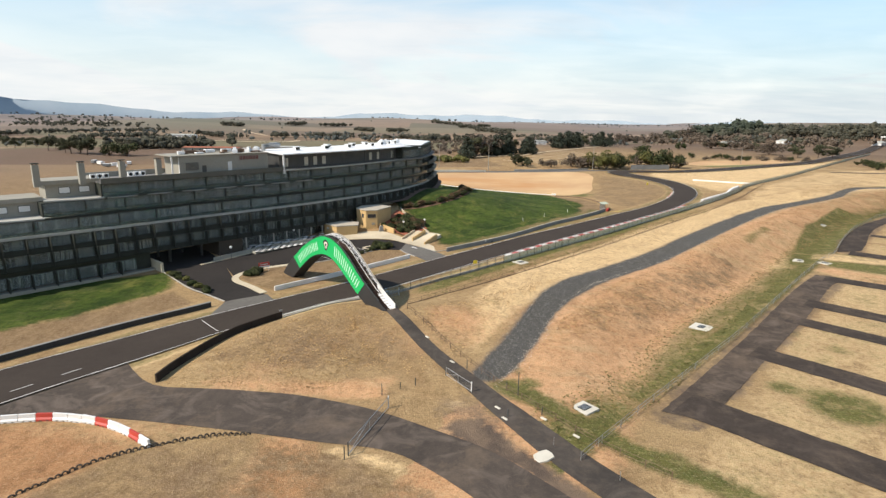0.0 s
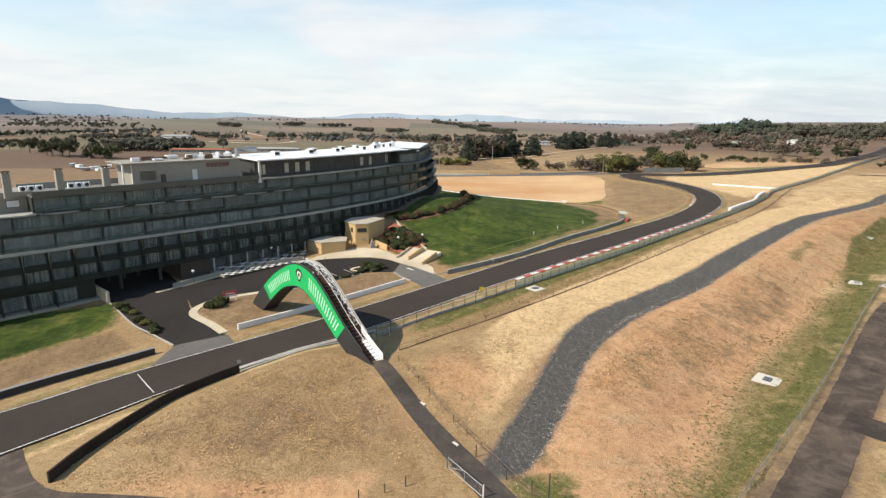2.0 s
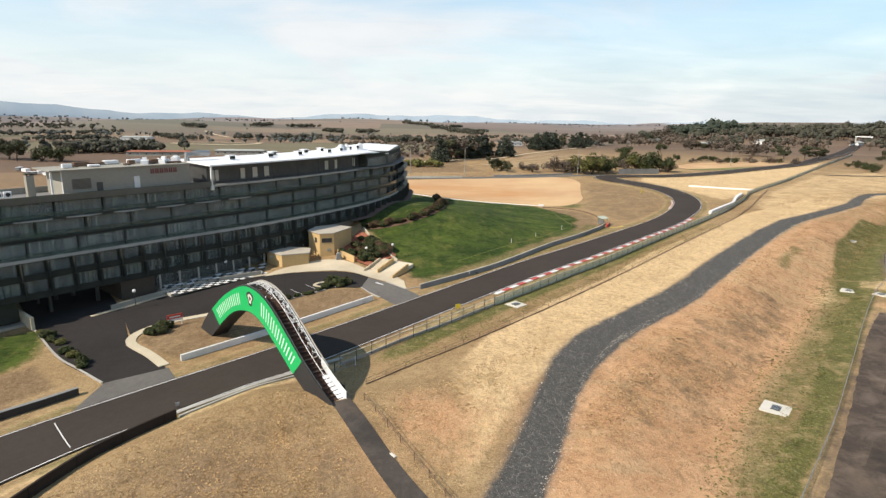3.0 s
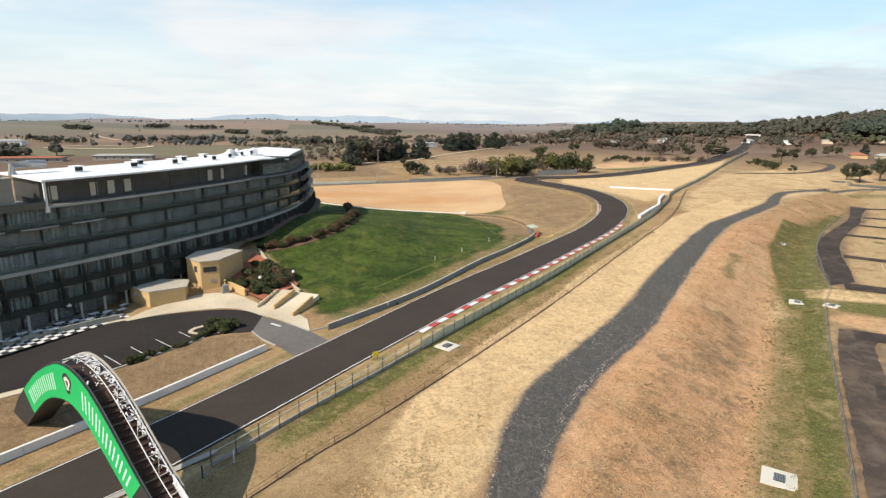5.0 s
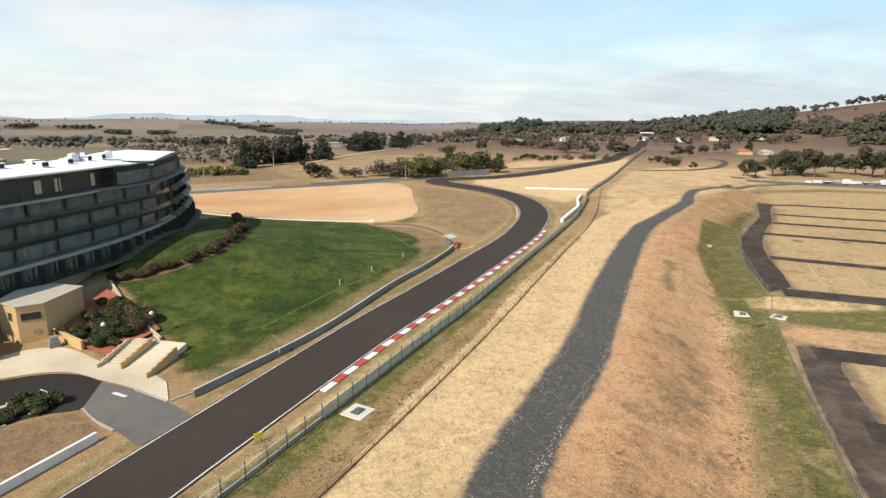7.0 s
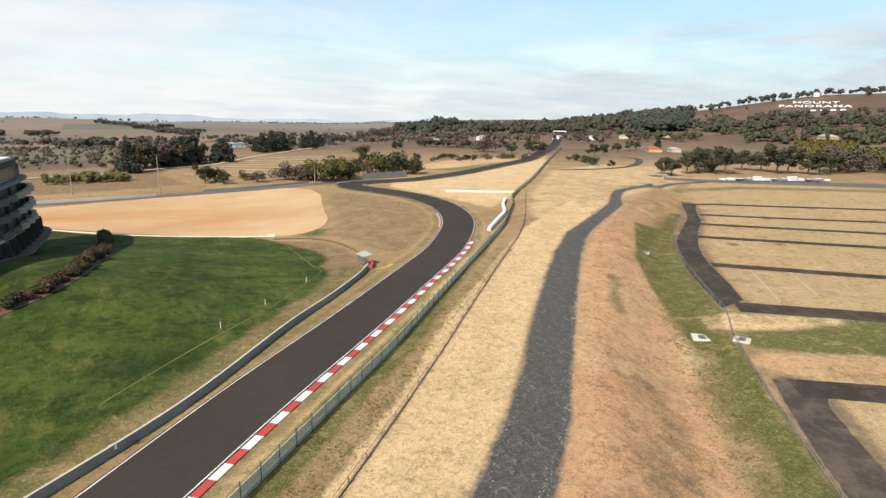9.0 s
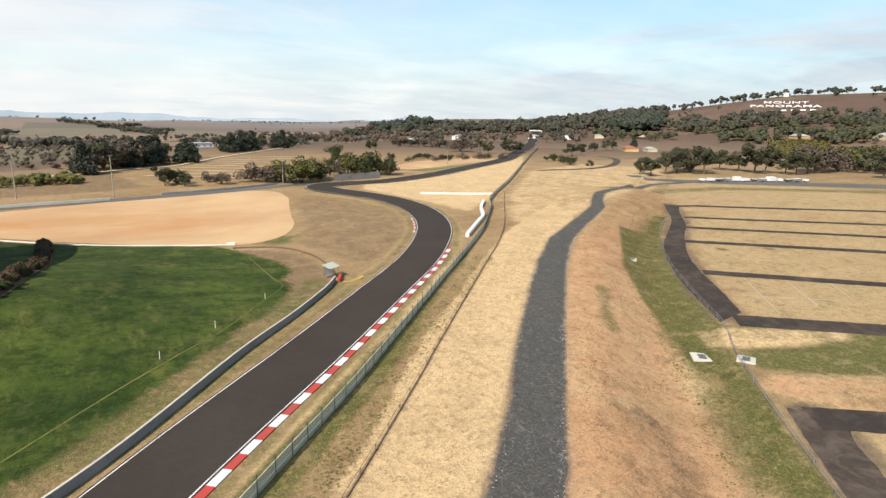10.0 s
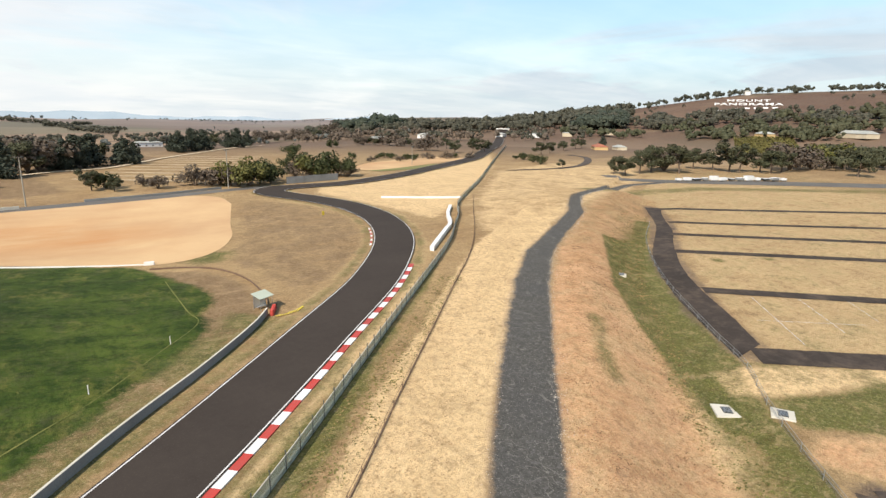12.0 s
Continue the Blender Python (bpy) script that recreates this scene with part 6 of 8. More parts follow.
def build_planting():
    rnd = random.Random(11)
    row = curve([(-16.5, 190.6), (-12, 191), (-7.5, 193), (-3, 197), (0.5, 201.5), (3, 207), (4.6, 213), (5.6, 222), (6.3, 232), (6.3, 244), (5.9, 256), (5.2, 266), (4.4, 273.5)], 1.5)
    structure(band("hedge_bed", row, -1.5, 1.7, M_MULCH, 0.09, 3), "strip of brown mulch below the hedge")
    for k, (x, y) in enumerate(row):
        shrub(x + rnd.uniform(-0.5, 0.5), y + rnd.uniform(-0.5, 0.5), rnd.uniform(1.0, 1.6), "low brown-green shrub in the hedge round the lawn", k, "hedge round the lawn", None, M_HEDGE if k % 3 else None)
    for k in range(58):
        t, u = rnd.random(), rnd.random() ** 0.8
        x, y = -22 + 9 * t + 5.5 * u, 173.0 - 9.5 * t + 9.5 * u
        shrub(x, y, rnd.uniform(0.8, 1.55), "dark shrub in the garden bed by the steps", k, "garden bed shrubs", float(ground(x, y)) + 0.55, M_HEDGE if k % 7 == 2 else None)
    for k, (x, y, s) in enumerate([(-19.8, 149.8, 1.3), (-18.2, 150.6, 1.5), (-16.8, 151.2, 1.2), (-20.9, 148.2, 1.0), (-23.2, 145.2, 0.8), (-25.4, 143.2, 0.7), (-27.2, 141.7, 0.8), (-29.5, 139.6, 0.9), (-17.6, 149.2, 1.2), (-22.1, 146.6, 0.7), (-20.2, 151.2, 1.4), (-18.8, 152.0, 1.3), (-24.3, 144.2, 0.8), (-28.4, 140.6, 0.9)]):
        shrub(x, y, s, "rounded green shrub on the car park island", k, "island shrubs")
    for k, (x, y, s) in enumerate([(-45.6, 126.2, 1.2), (-44.8, 127.8, 1.3), (-46, 124.5, 1.0), (-44.2, 125.3, 1.1)]):
        shrub(x, y, s, "dark green shrub on the kerbed island", k, "kerb island shrubs")
    for k in range(9):
        t = k / 8
        x, y = -64.0 + 14.5 * t, 125.2 - 12.5 * t
        shrub(x + rnd.uniform(-0.8, 0.8), y + rnd.uniform(-0.6, 0.6), rnd.uniform(0.8, 1.3), "loose green shrub beside the driveway", k, "driveway shrubs", None, M_WILLOW if k % 3 == 0 else None)


build_planting()


def ring(name, pts, thick, h, material, label, category="kerb", z0=-0.2):
    line = curve(pts, 0.5) if len(pts) > 2 else even(pts, 0.5)
    V, F = wall_along(line, thick, z0, h)
    return structure(mesh_part(name, mesh_of(name, V, F, material)), label)


ring("kerb_edge", [(-38.4, 112.6), (-42.4, 116.6), (-46.9, 120.5), (-48.2, 123.5), (-47.6, 126.5), (-45.8, 129.2), (-42.5, 131.8), (-39, 133.8)], 1.5, 0.16, M_CREAM, "wide cream concrete kerb round the island")
ring("kerb_edge_b", [(-36.2, 134.3), (-31.2, 137.5), (-25.5, 143), (-20.6, 147.4)], 0.3, 0.14, M_CONC, "pale concrete kerb of the car park")
ring("kerb_edge_c", [(-13.4, 148.7), (-11.4, 145.2), (-9, 142.2)], 0.25, 0.16, M_CONC, "pale concrete kerb at the ramp")
ring("kerb_edge_d", [(-4.0, 147.2), (-6.2, 149.6), (-8.2, 151.8)], 0.3, 0.16, M_CONC, "pale concrete kerb by the lawn")
ring("kerb_edge_e", [(-3.8, 147.2), (-1.2, 148.6), (0.6, 149.4)], 0.25, 0.16, M_CONC, "pale concrete kerb at the barrier end")
ring("kerb_edge_f", [(-44.6, 107.4), (-50.6, 112), (-56.2, 116.4), (-66.2, 126.9)], 0.3, 0.16, M_CONC, "pale concrete kerb along the driveway")
ring("kerb_edge_g", [(-60.5, 133.4), (-48.6, 149.4), (-42, 154.6), (-36, 158), (-29.5, 160)], 0.8, 0.14, M_CREAM, "cream concrete kerb before the terrace")
ring("terrace_wall", [(-58.5, 136.6), (-49.4, 149.4), (-42.6, 154.9), (-36.8, 158.4)], 0.4, 1.0, M_TAUPE, "low taupe wall of the restaurant terrace")
structure(sheet("garden_bed", [(-22.5, 173), (-18, 168), (-13.2, 162.4)], [(-18, 188), (-10.5, 177), (-7.0, 169.5)], M_SCRUB, 0.5, 6), "red mulched garden bed beside the steps")


def build_terrace():
    """Black and white paved terrace before the restaurant."""
    deck = structure(new("terrace"), "black and white chequered restaurant terrace")
    V, F = prism(run(84, 109, 7.1), run(84, 109, -1.0), -1.3, -0.12)
    mesh_part("terrace_base", mesh_of("terrace_base", V, F, M_TAUPE), None, deck)
    tile = [mesh_of("tile", *box_data(0.01, -0.96, 0, 0.96, -0.01, 0.03), m) for m in (M_BLACK, M_WHITE)]
    for i in range(25):
        for j in range(7):
            x, y, h = fac(84.3 + i * 0.98, 6.9 - j * 0.98)
            mesh_part("tile", tile[(i + j) % 2], None, deck).matrix_basis = pose(x, y, -0.115, 0, 0, h)


build_terrace()


def cafe_table(x, y, z, rz):
    t = thing("cafe_table", "small white square table on the restaurant terrace", "table", x, y, z, rz, "terrace tables")
    part("tabletop", boxes((-0.75, -0.45, 0.70, 0.75, 0.45, 0.75), bevel=0.01), M_TABLE, t)
    part("pedestal", tube([(0, 0, 0.02), (0, 0, 0.7)], 0.05, 6), M_DARK, t)
    part("foot", boxes((-0.3, -0.04, 0, 0.3, 0.04, 0.03), (-0.04, -0.3, 0.03, 0.04, 0.3, 0.05)), M_DARK, t)
    return t


def cafe_chair(x, y, z, rz):
    c = thing("cafe_chair", "dark metal chair beside a terrace table", "chair", x, y, z, rz, "terrace chairs")
    part("seat", boxes((-0.22, -0.22, 0.43, 0.22, 0.22, 0.47)), M_DARK, c)
    part("backrest", boxes((-0.22, 0.19, 0.5, 0.22, 0.22, 0.88)), M_DARK, c)
    for sx in (-0.2, 0.2):
        for sy in (-0.2, 0.2):
            part("leg", tube([(sx, sy, 0), (sx, sy, 0.43)], 0.015, 5), M_DARK, c)
    return c


def build_dining():
    first = first_c = None
    for k in range(13):
        x, y, h = fac(85.5 + k * 1.85, 3.4 + 1.0 * (k % 3 - 0.5))
        z = -0.085
        if first is None:
            first = cafe_table(x, y, z, h)
        else:
            copy_thing(first, pose(x, y, z, 0, 0, h))
        for sgn in (-1, 1):
            a = radians(h)
            cx, cy = x - sgn * 0.8 * math.sin(a), y + sgn * 0.8 * math.cos(a)
            if first_c is None:
                first_c = cafe_chair(cx, cy, z, h)
            else:
                copy_thing(first_c, pose(cx, cy, z, 0, 0, h + (0 if sgn > 0 else 180)))


build_dining()


def balcony_chairs():
    """Dark chairs left out in pairs on the balconies."""
    rnd = random.Random(64)
    first = None
    for lv, z, o in ((3, 9.7, 0.7), (4, 12.9, -1.2), (5, 16.1, -2.4)):
        for k in range(22):
            s = 58 + 5.1 * k + rnd.uniform(-1.6, 1.6)
            if rnd.random() < 0.25:
                continue
            for d in (0.0, 0.75):
                x, y, h = fac(s + d, o - 0.85)
                m = pose(x, y, z, 0, 0, h + rnd.uniform(-50, 50))
                if first is None:
                    first = thing("balcony_chair", "dark chair standing on a hotel balcony", "chair", x, y, z, h, "balcony chairs")
                    part("seat", boxes((-0.26, -0.26, 0.40, 0.26, 0.26, 0.46)), M_DARK, first)
                    part("backrest", boxes((-0.26, 0.22, 0.46, 0.26, 0.27, 0.95)), M_DARK, first)
                    for sx in (-0.23, 0.23):
                        part("side_frame", boxes((sx - 0.02, -0.25, 0, sx + 0.02, -0.21, 0.62), (sx - 0.02, 0.21, 0, sx + 0.02, 0.25, 0.62), (sx - 0.03, -0.21, 0.58, sx + 0.03, 0.21, 0.62)), M_DARK, first)
                else:
                    copy_thing(first, m)


balcony_chairs()


def build_huts():
    # flat-roofed yellow pump house
    hut = thing("pump_house", "small flat-roofed yellow rendered building before the hotel", "hut", -33.3, 164.2, 0.1)
    P = [(-4.6, 3.6), (0.0, -0.6), (5.6, 1.9), (5.0, 6.5), (-2.0, 8.0)]
    V = [(*p, -0.6) for p in P] + [(*p, 2.9) for p in P]
    F = [tuple(range(5))[::-1], tuple(range(5, 10))] + [(k, (k + 1) % 5, 5 + (k + 1) % 5, 5 + k) for k in range(5)]
    mesh_part("wall", mesh_of("wall", V, F, M_YELLOW), None, hut)
    Q = [(x * 1.06, (y - 3) * 1.06 + 3) for x, y in P]
    V = [(*p, 2.9) for p in Q] + [(*p, 3.15) for p in Q]
    mesh_part("roof", mesh_of("roof", V, F, M_FLATROOF), None, hut, "pale flat roof slab")
    part("vent", boxes((-3.55, 2.2, 1.6, -2.75, 2.7, 2.2)), M_TAUPE, hut).matrix_basis = pose(0.1, -0.35, 0)
    # gatehouse tower with one window
    tow = thing("gatehouse", "two-storey yellow rendered gatehouse with a flat roof and dark window", "gatehouse", -24.6, 171.2, 0.3)
    P = [(-4.6, 3.6), (-1.2, -0.1), (2.1, 0.8), (5.4, 8.6), (0.6, 11.6), (-3.6, 9.0)]
    n = len(P)
    F = [tuple(range(n))[::-1], tuple(range(n, 2 * n))] + [(k, (k + 1) % n, n + (k + 1) % n, n + k) for k in range(n)]
    V = [(*p, -0.8) for p in P] + [(*p, 6.3) for p in P]
    mesh_part("wall", mesh_of("wall", V, F, M_YELLOW), None, tow)
    Q = [((x - 0.5) * 1.04 + 0.5, (y - 5) * 1.04 + 5) for x, y in P]
    V = [(*p, 6.3) for p in Q] + [(*p, 6.5) for p in Q]
    mesh_part("roof", mesh_of("roof", V, F, M_FLATROOF), None, tow, "pale flat roof slab")
    ang = math.degrees(math.atan2(0.9, 3.3))
    win = part("window", boxes((-1.25, -0.08, -0.55, 1.25, 0.05, -0.45), (-1.25, -0.08, 0.45, 1.25, 0.05, 0.55), (-1.25, -0.08, -0.45, -1.15, 0.05, 0.45), (1.15, -0.08, -0.45, 1.25, 0.05, 0.45), (-0.04, -0.08, -0.45, 0.04, 0.05, 0.45)), M_FRAME, tow)
    win.matrix_basis = pose(0.45, 0.35, 4.7, 0, 0, ang)
    part("pane", boxes((-1.15, -0.03, -0.45, 1.15, 0.0, 0.45)), M_BLACK, win)
    v = part("vent", boxes((-0.45, -0.06, -0.35, 0.45, 0.04, 0.35)), M_TAUPE, tow)
    v.matrix_basis = pose(0.9, 0.47, 2.3, 0, 0, ang)
    w2 = part("window", boxes((-0.5, -0.05, -0.6, 0.5, 0.05, 0.6)), M_FRAME, tow)
    w2.matrix_basis = pose(-2.4, 1.2, 4.6, 0, 0, -47)
    # low yellow wall and stacked crates beside it
    low = structure(new("garden_wall"), "low yellow rendered garden wall")
    V, F = wall_along(even([(-21.6, 172.0), (-16.8, 166.2)], 1.0), 0.4, -0.3, 1.5)
    mesh_part("wall_unit", mesh_of("wall_unit", V, F, M_YELLOW), None, low)
    crate = thing("crate_stack", "grey crates leaning against the gatehouse", "crate", -20.9, 168.6, float(ground(-20.9, 168.6)) + 0.1, 20)
    for k in range(3):
        part("crate", boxes((-0.7 + 0.1 * k, -0.5, 0.55 * k, 0.7 - 0.1 * k, 0.5, 0.55 * k + 0.5), bevel=0.02), M_GREYCONC, crate)


build_huts()


def build_steps():
    """Broad cream steps between stepped side walls, climbing from the pavement to the lawn."""
    st = structure(new("garden_steps"), "cream concrete steps with stepped yellow side walls")
    base = np.array([-9.6, 156.0])
    up = np.array([0.50, 0.866])
    side = np.array([0.866, -0.5])
    g0 = float(ground(*base))

    def block(a0, a1, b0, b1, z0, z1, mat, name, z2=None):
        V = []
        for top in (False, True):
            for a, b in ((a0, b0), (a1, b0), (a1, b1), (a0, b1)):
                p = base + side * a + up * b
                V.append((*p, g0 + (z0 if not top else (z1 if b == b0 or z2 is None else z2))))
        mesh_part(name, mesh_of(name, V, BOX_FACES, mat), None, st)

    for k in range(10):
        block(-5.4, -2.2, 1.8 + 0.62 * k, 9.0, -0.4, 0.12 + 0.15 * k, M_CREAM, "step")
    block(-1.85, 2.7, 0.3, 9.0, -0.4, 0.10, M_CREAM, "ramp", 1.35)
    for a, h, b0, mat in ((-5.6, 0.75, 1.0, M_CREAM), (-2.05, 1.15, 1.2, M_YELLOW), (2.85, 0.75, -0.2, M_YELLOW)):
        for k in range(6):
            block(a - 0.15, a + 0.15, b0 + 1.1 * k, b0 + 1.1 * k + 1.095, -0.5, h + 0.22 * k, mat, "side_wall")
    V, F = wall_along(curve([(-6.6, 166), (-9.5, 172), (-13.6, 181), (-17, 189.5)], 1.0), 0.35, -0.3, 0.7)
    mesh_part("retaining_edge", mesh_of("retaining_edge", V, F, M_CREAM), None, st)


build_steps()


def garden_lamp(x, y, h=3.2, label="slim dark lamp post with a white globe", group="garden lamps"):
    l = thing("garden_lamp", label, "lamp post", x, y, float(ground(x, y)), 0, group)
    part("post", tube([(0, 0, -0.2), (0, 0, h)], 0.06, 6), M_DARK, l)
    bm = bmesh.new()
    bmesh.ops.create_icosphere(bm, subdivisions=2, radius=0.32)
    bmesh.ops.translate(bm, verts=bm.verts, vec=(0, 0, h + 0.25))
    part("globe", bm, M_WHITE, l)
    part("collar", tube([(0, 0, h - 0.1), (0, 0, h + 0.02)], 0.12, 8), M_DARK, l)
    return l


l0 = garden_lamp(-14.0, 166.5)
for x, y in ((-7.9, 168.8), (-54.5, 137.6), (-44.2, 157.6)):
    copy_thing(l0, pose(x, y, float(ground(x, y))))
mast = thing("slim_pole", "tall thin dark pole on the car park island", "pole", -27.4, 141.4, float(ground(-27.4, 141.4)))
part("shaft", tube([(0, 0, -0.2), (0, 0, 5.4)], [0.08, 0.06], 8), M_DARK, mast)
part("base", tube([(0, 0, 0.0), (0, 0, 0.25)], 0.2, 8), M_COVER, mast)


def red_sign():
    s = thing("entrance_sign", "red and white entrance sign on two posts", "sign", -43.4, 128.6, float(ground(-43.4, 128.6)), 40)
    part("board", boxes((-1.3, -0.06, 0.9, 1.3, 0.06, 2.1), bevel=0.02), M_RED, s)
    part("panel", boxes((-1.25, -0.08, 0.95, 1.25, -0.062, 1.3), (-0.9, -0.08, 1.55, 0.9, -0.062, 1.75)), M_WHITE, s)
    for x in (-1.1, 1.1):
        part("post", boxes((x - 0.06, -0.05, -0.2, x + 0.06, 0.05, 0.9)), M_WHITE, s)


red_sign()
ring("kerb_ring", [(-21.6, 152.4), (-23.0, 151.6), (-23.4, 150.2), (-22.2, 149.4), (-20.8, 149.0)], 0.7, 0.15, M_CREAM, "rounded cream kerb end of the planted island")
pal = thing("timber_pallet", "yellow timber boards stacked by the car park", "pallet", -35.2, 134.4, float(ground(-35.2, 134.4)) + 0.1, 35)
for k in range(5):
    part("plank", boxes((-1.4, -1.1 + 0.46 * k, 0.12, 1.4, -0.72 + 0.46 * k, 0.2)), M_YELLOW, pal)
for x in (-1.2, 0, 1.2):
    part("bearer", boxes((x - 0.06, -1.1, 0, x + 0.06, 1.15, 0.12)), M_BARK, pal)

# ---- camping ground and its roads ----


def ragged(line, amount, seed):
    rnd = random.Random(seed)
    out = np.array(line, float)
    for i in range(len(out)):
        out[i] += [rnd.uniform(-amount, amount), rnd.uniform(-amount, amount)]
    return out


def rough_road(name, left, right, material, label, lift=0.06, seed=1, across=4):
    """A road whose edges have crumbled unevenly."""
    a, b = curve(left, 1.2), curve(right, 1.2)
    n = max(len(a), len(b))
    a, b = ragged(even_n(a, n), 0.11, seed), ragged(even_n(b, n), 0.11, seed + 50)
    v, f = drape(a, b, lift, across)
    return structure(mesh_part(name, mesh_of(name, v, [q[::-1] for q in f], material)), label)


CAMP = asphalt("camp_asphalt", (0.036, 0.029, 0.024), (0.060, 0.046, 0.037), 0.36)
DUSTY = asphalt("dusty_camp_asphalt", (0.050, 0.039, 0.031), (0.086, 0.065, 0.050), 0.5)
rough_road("camp_road", [(28.3, 69.2), (32, 73.4), (42, 84.5), (54, 98), (65, 110.8), (76.5, 124.2), (86, 134.5), (92, 140.4)], [(33.0, 66.5), (38, 72), (54.5, 90.5), (70.4, 108), (80, 119.4), (90, 131), (95, 134.5)], DUSTY, "wide dark dusty camping ground road", 0.06, 3)
rough_road("camp_road", [(112, 163.4), (117, 170.2), (122.6, 177.6), (129, 185.5), (136, 193), (145, 202), (154, 209.8), (170, 221), (185, 232), (207, 253)], [(119.5, 164.3), (127, 173), (136.7, 185.5), (146, 195.6), (156.9, 205), (167, 213), (180.1, 222.4), (196, 237), (212, 250)], CAMP, "dark asphalt camping ground loop road", 0.06, 4)


def camp_row(k, p, q, w, label="dark asphalt lane between the camping pitches"):
    p, q = np.array(p, float), np.array(q, float)
    d = (q - p) / np.linalg.norm(q - p)
    n = np.array([-d[1], d[0]]) * w / 2
    p = p - d * 1.5
    q = q + d * 70
    m = 0.5 * (p + q)
    rough_road("camp_lane", [p + n, m + n, q + n], [p - n, m - n, q - n], CAMP, label, 0.068, 10 + k, 3)


for k, (p, q, w) in enumerate([((93.4, 136.4), (102.4, 129.8), 5.6), ((77.1, 116.7), (86.0, 108.2), 5.6), ((67.4, 106.3), (77.4, 96.4), 5.0), ((52.3, 89.6), (63.4, 78.1), 5.6), ((33.2, 70.6), (48.0, 56.0), 7.2),
                               ((116, 161.5), (131.3, 148.6), 5.6), ((137.5, 183.6), (161.4, 160.8), 3.6), ((160, 206.2), (195.4, 174), 3.4), ((177, 219), (218.6, 182.2), 3.2), ((191.5, 230.3), (241.8, 190.5), 3.0), ((209, 250), (274.4, 202), 3.6)]):
    camp_row(k, p, q, w)
lines = structure(new("pitch_marking"), "faint white string lines marking camping pitches")
for a, b in [((140.3, 177), (125.2, 160.2)), ((147, 171.6), (136, 159.1)), ((153.5, 165.7), (146.7, 158.2)), ((129.2, 169.9), (142.9, 158.5))]:
    painted("pitch_line", a, b, 0.09, "", lines, 0.10)


def drain_pit(x, y, rz, s=1.5, lid=True):
    p = thing("drain_pit", "square pale concrete drainage pit with a dark steel grate", "drain", x, y, float(ground(x, y)), rz, "drainage pits")
    part("apron", boxes((-s, -s, -0.3, s, s, 0.13), bevel=0.04), M_COVER, p)
    g = part("grate", boxes((-0.75, -0.55, 0.13, 0.75, 0.55, 0.24)), M_DARK, p)
    for k in range(7):
        part("bar", boxes((-0.7, -0.5 + 0.155 * k, 0.24, 0.7, -0.43 + 0.155 * k, 0.28)), M_STEEL, g)
    return p


for x, y, rz, s in ((18.0, 68.6, 40, 1.35), (47.6, 102.6, 48, 1.75), (97.4, 156.4, 48, 1.55), (101.2, 151.6, 30, 1.3), (17.4, 137.3, 42, 1.5), (130.3, 200, 40, 1.0)):
    drain_pit(x, y, rz, s)

# ---- clutter by the access road ----


def water_barriers():
    line = curve([(-60, 60.6), (-54.4, 62.0), (-48.1, 62.9), (-42.5, 62), (-38, 60.2), (-33.4, 57.3)], 0.25)
    step = 8
    count = len(range(0, len(line) - step, step))
    body = None
    for k, i in enumerate(range(0, len(line) - step, step)):
        p, q = line[i], line[i + step]
        h = math.degrees(math.atan2(q[1] - p[1], q[0] - p[0]))
        m = 0.5 * (p + q)
        mat = M_RED if (count - k) in (2, 5, 9, 12) else M_WHITE
        b = thing("water_barrier", "red plastic water-filled road barrier" if mat == M_RED else "scuffed white plastic water-filled road barrier", "barrier", m[0], m[1], float(ground(*m)), h, "water barriers")
        bm = bmesh.new()
        prof = [(-0.3, 0), (-0.3, 0.25), (-0.14, 0.45), (-0.12, 0.95), (0.12, 0.95), (0.14, 0.45), (0.3, 0.25), (0.3, 0)]
        A = [bm.verts.new((-0.95, y, z)) for y, z in prof]
        B = [bm.verts.new((0.95, y, z)) for y, z in prof]
        n = len(prof)
        for j in range(n):
            bm.faces.new((A[j], A[(j + 1) % n], B[(j + 1) % n], B[j]))
        bm.faces.new(A[::-1])
        bm.faces.new(B)
        body = part("body", bm, mat, b)
        part("slot", boxes((-0.55, -0.305, 0.02, -0.25, 0.305, 0.12), (0.25, -0.305, 0.02, 0.55, 0.305, 0.12)), M_DARK, b)
        part("lug", boxes((0.95, -0.06, 0.3, 1.02, 0.06, 0.7)), mat, b)


water_barriers()


def tyre_chain():
    line = curve([(-44, 47), (-41.3, 50.5), (-37.6, 54.9), (-31.8, 58.3), (-27, 60), (-23.4, 60.4)], 0.68)
    bm = bmesh.new()
    n, m = 14, 6
    V = [[bm.verts.new(((0.26 + 0.1 * math.cos(b)) * math.cos(a), (0.26 + 0.1 * math.cos(b)) * math.sin(a), 0.1 * math.sin(b))) for b in np.linspace(0, math.tau, m + 1)[:-1]] for a in np.linspace(0, math.tau, n + 1)[:-1]]
    for i in range(n):
        for j in range(m):
            bm.faces.new((V[i][j], V[(i + 1) % n][j], V[(i + 1) % n][(j + 1) % m], V[i][(j + 1) % m]))
    me = bpy.data.meshes.new("tyre")
    bm.to_mesh(me)
    bm.free()
    me.materials.append(M_TYRE)
    rnd = random.Random(3)
    for x, y in line:
        t = tagged(new("tyre", me), "old half-buried black car tyre in a row", "tyre", "row of tyres")
        t.matrix_basis = pose(x, y, float(ground(x, y)) + rnd.uniform(-0.08, 0.14), rnd.uniform(55, 100), 0, rnd.uniform(25, 60))


tyre_chain()


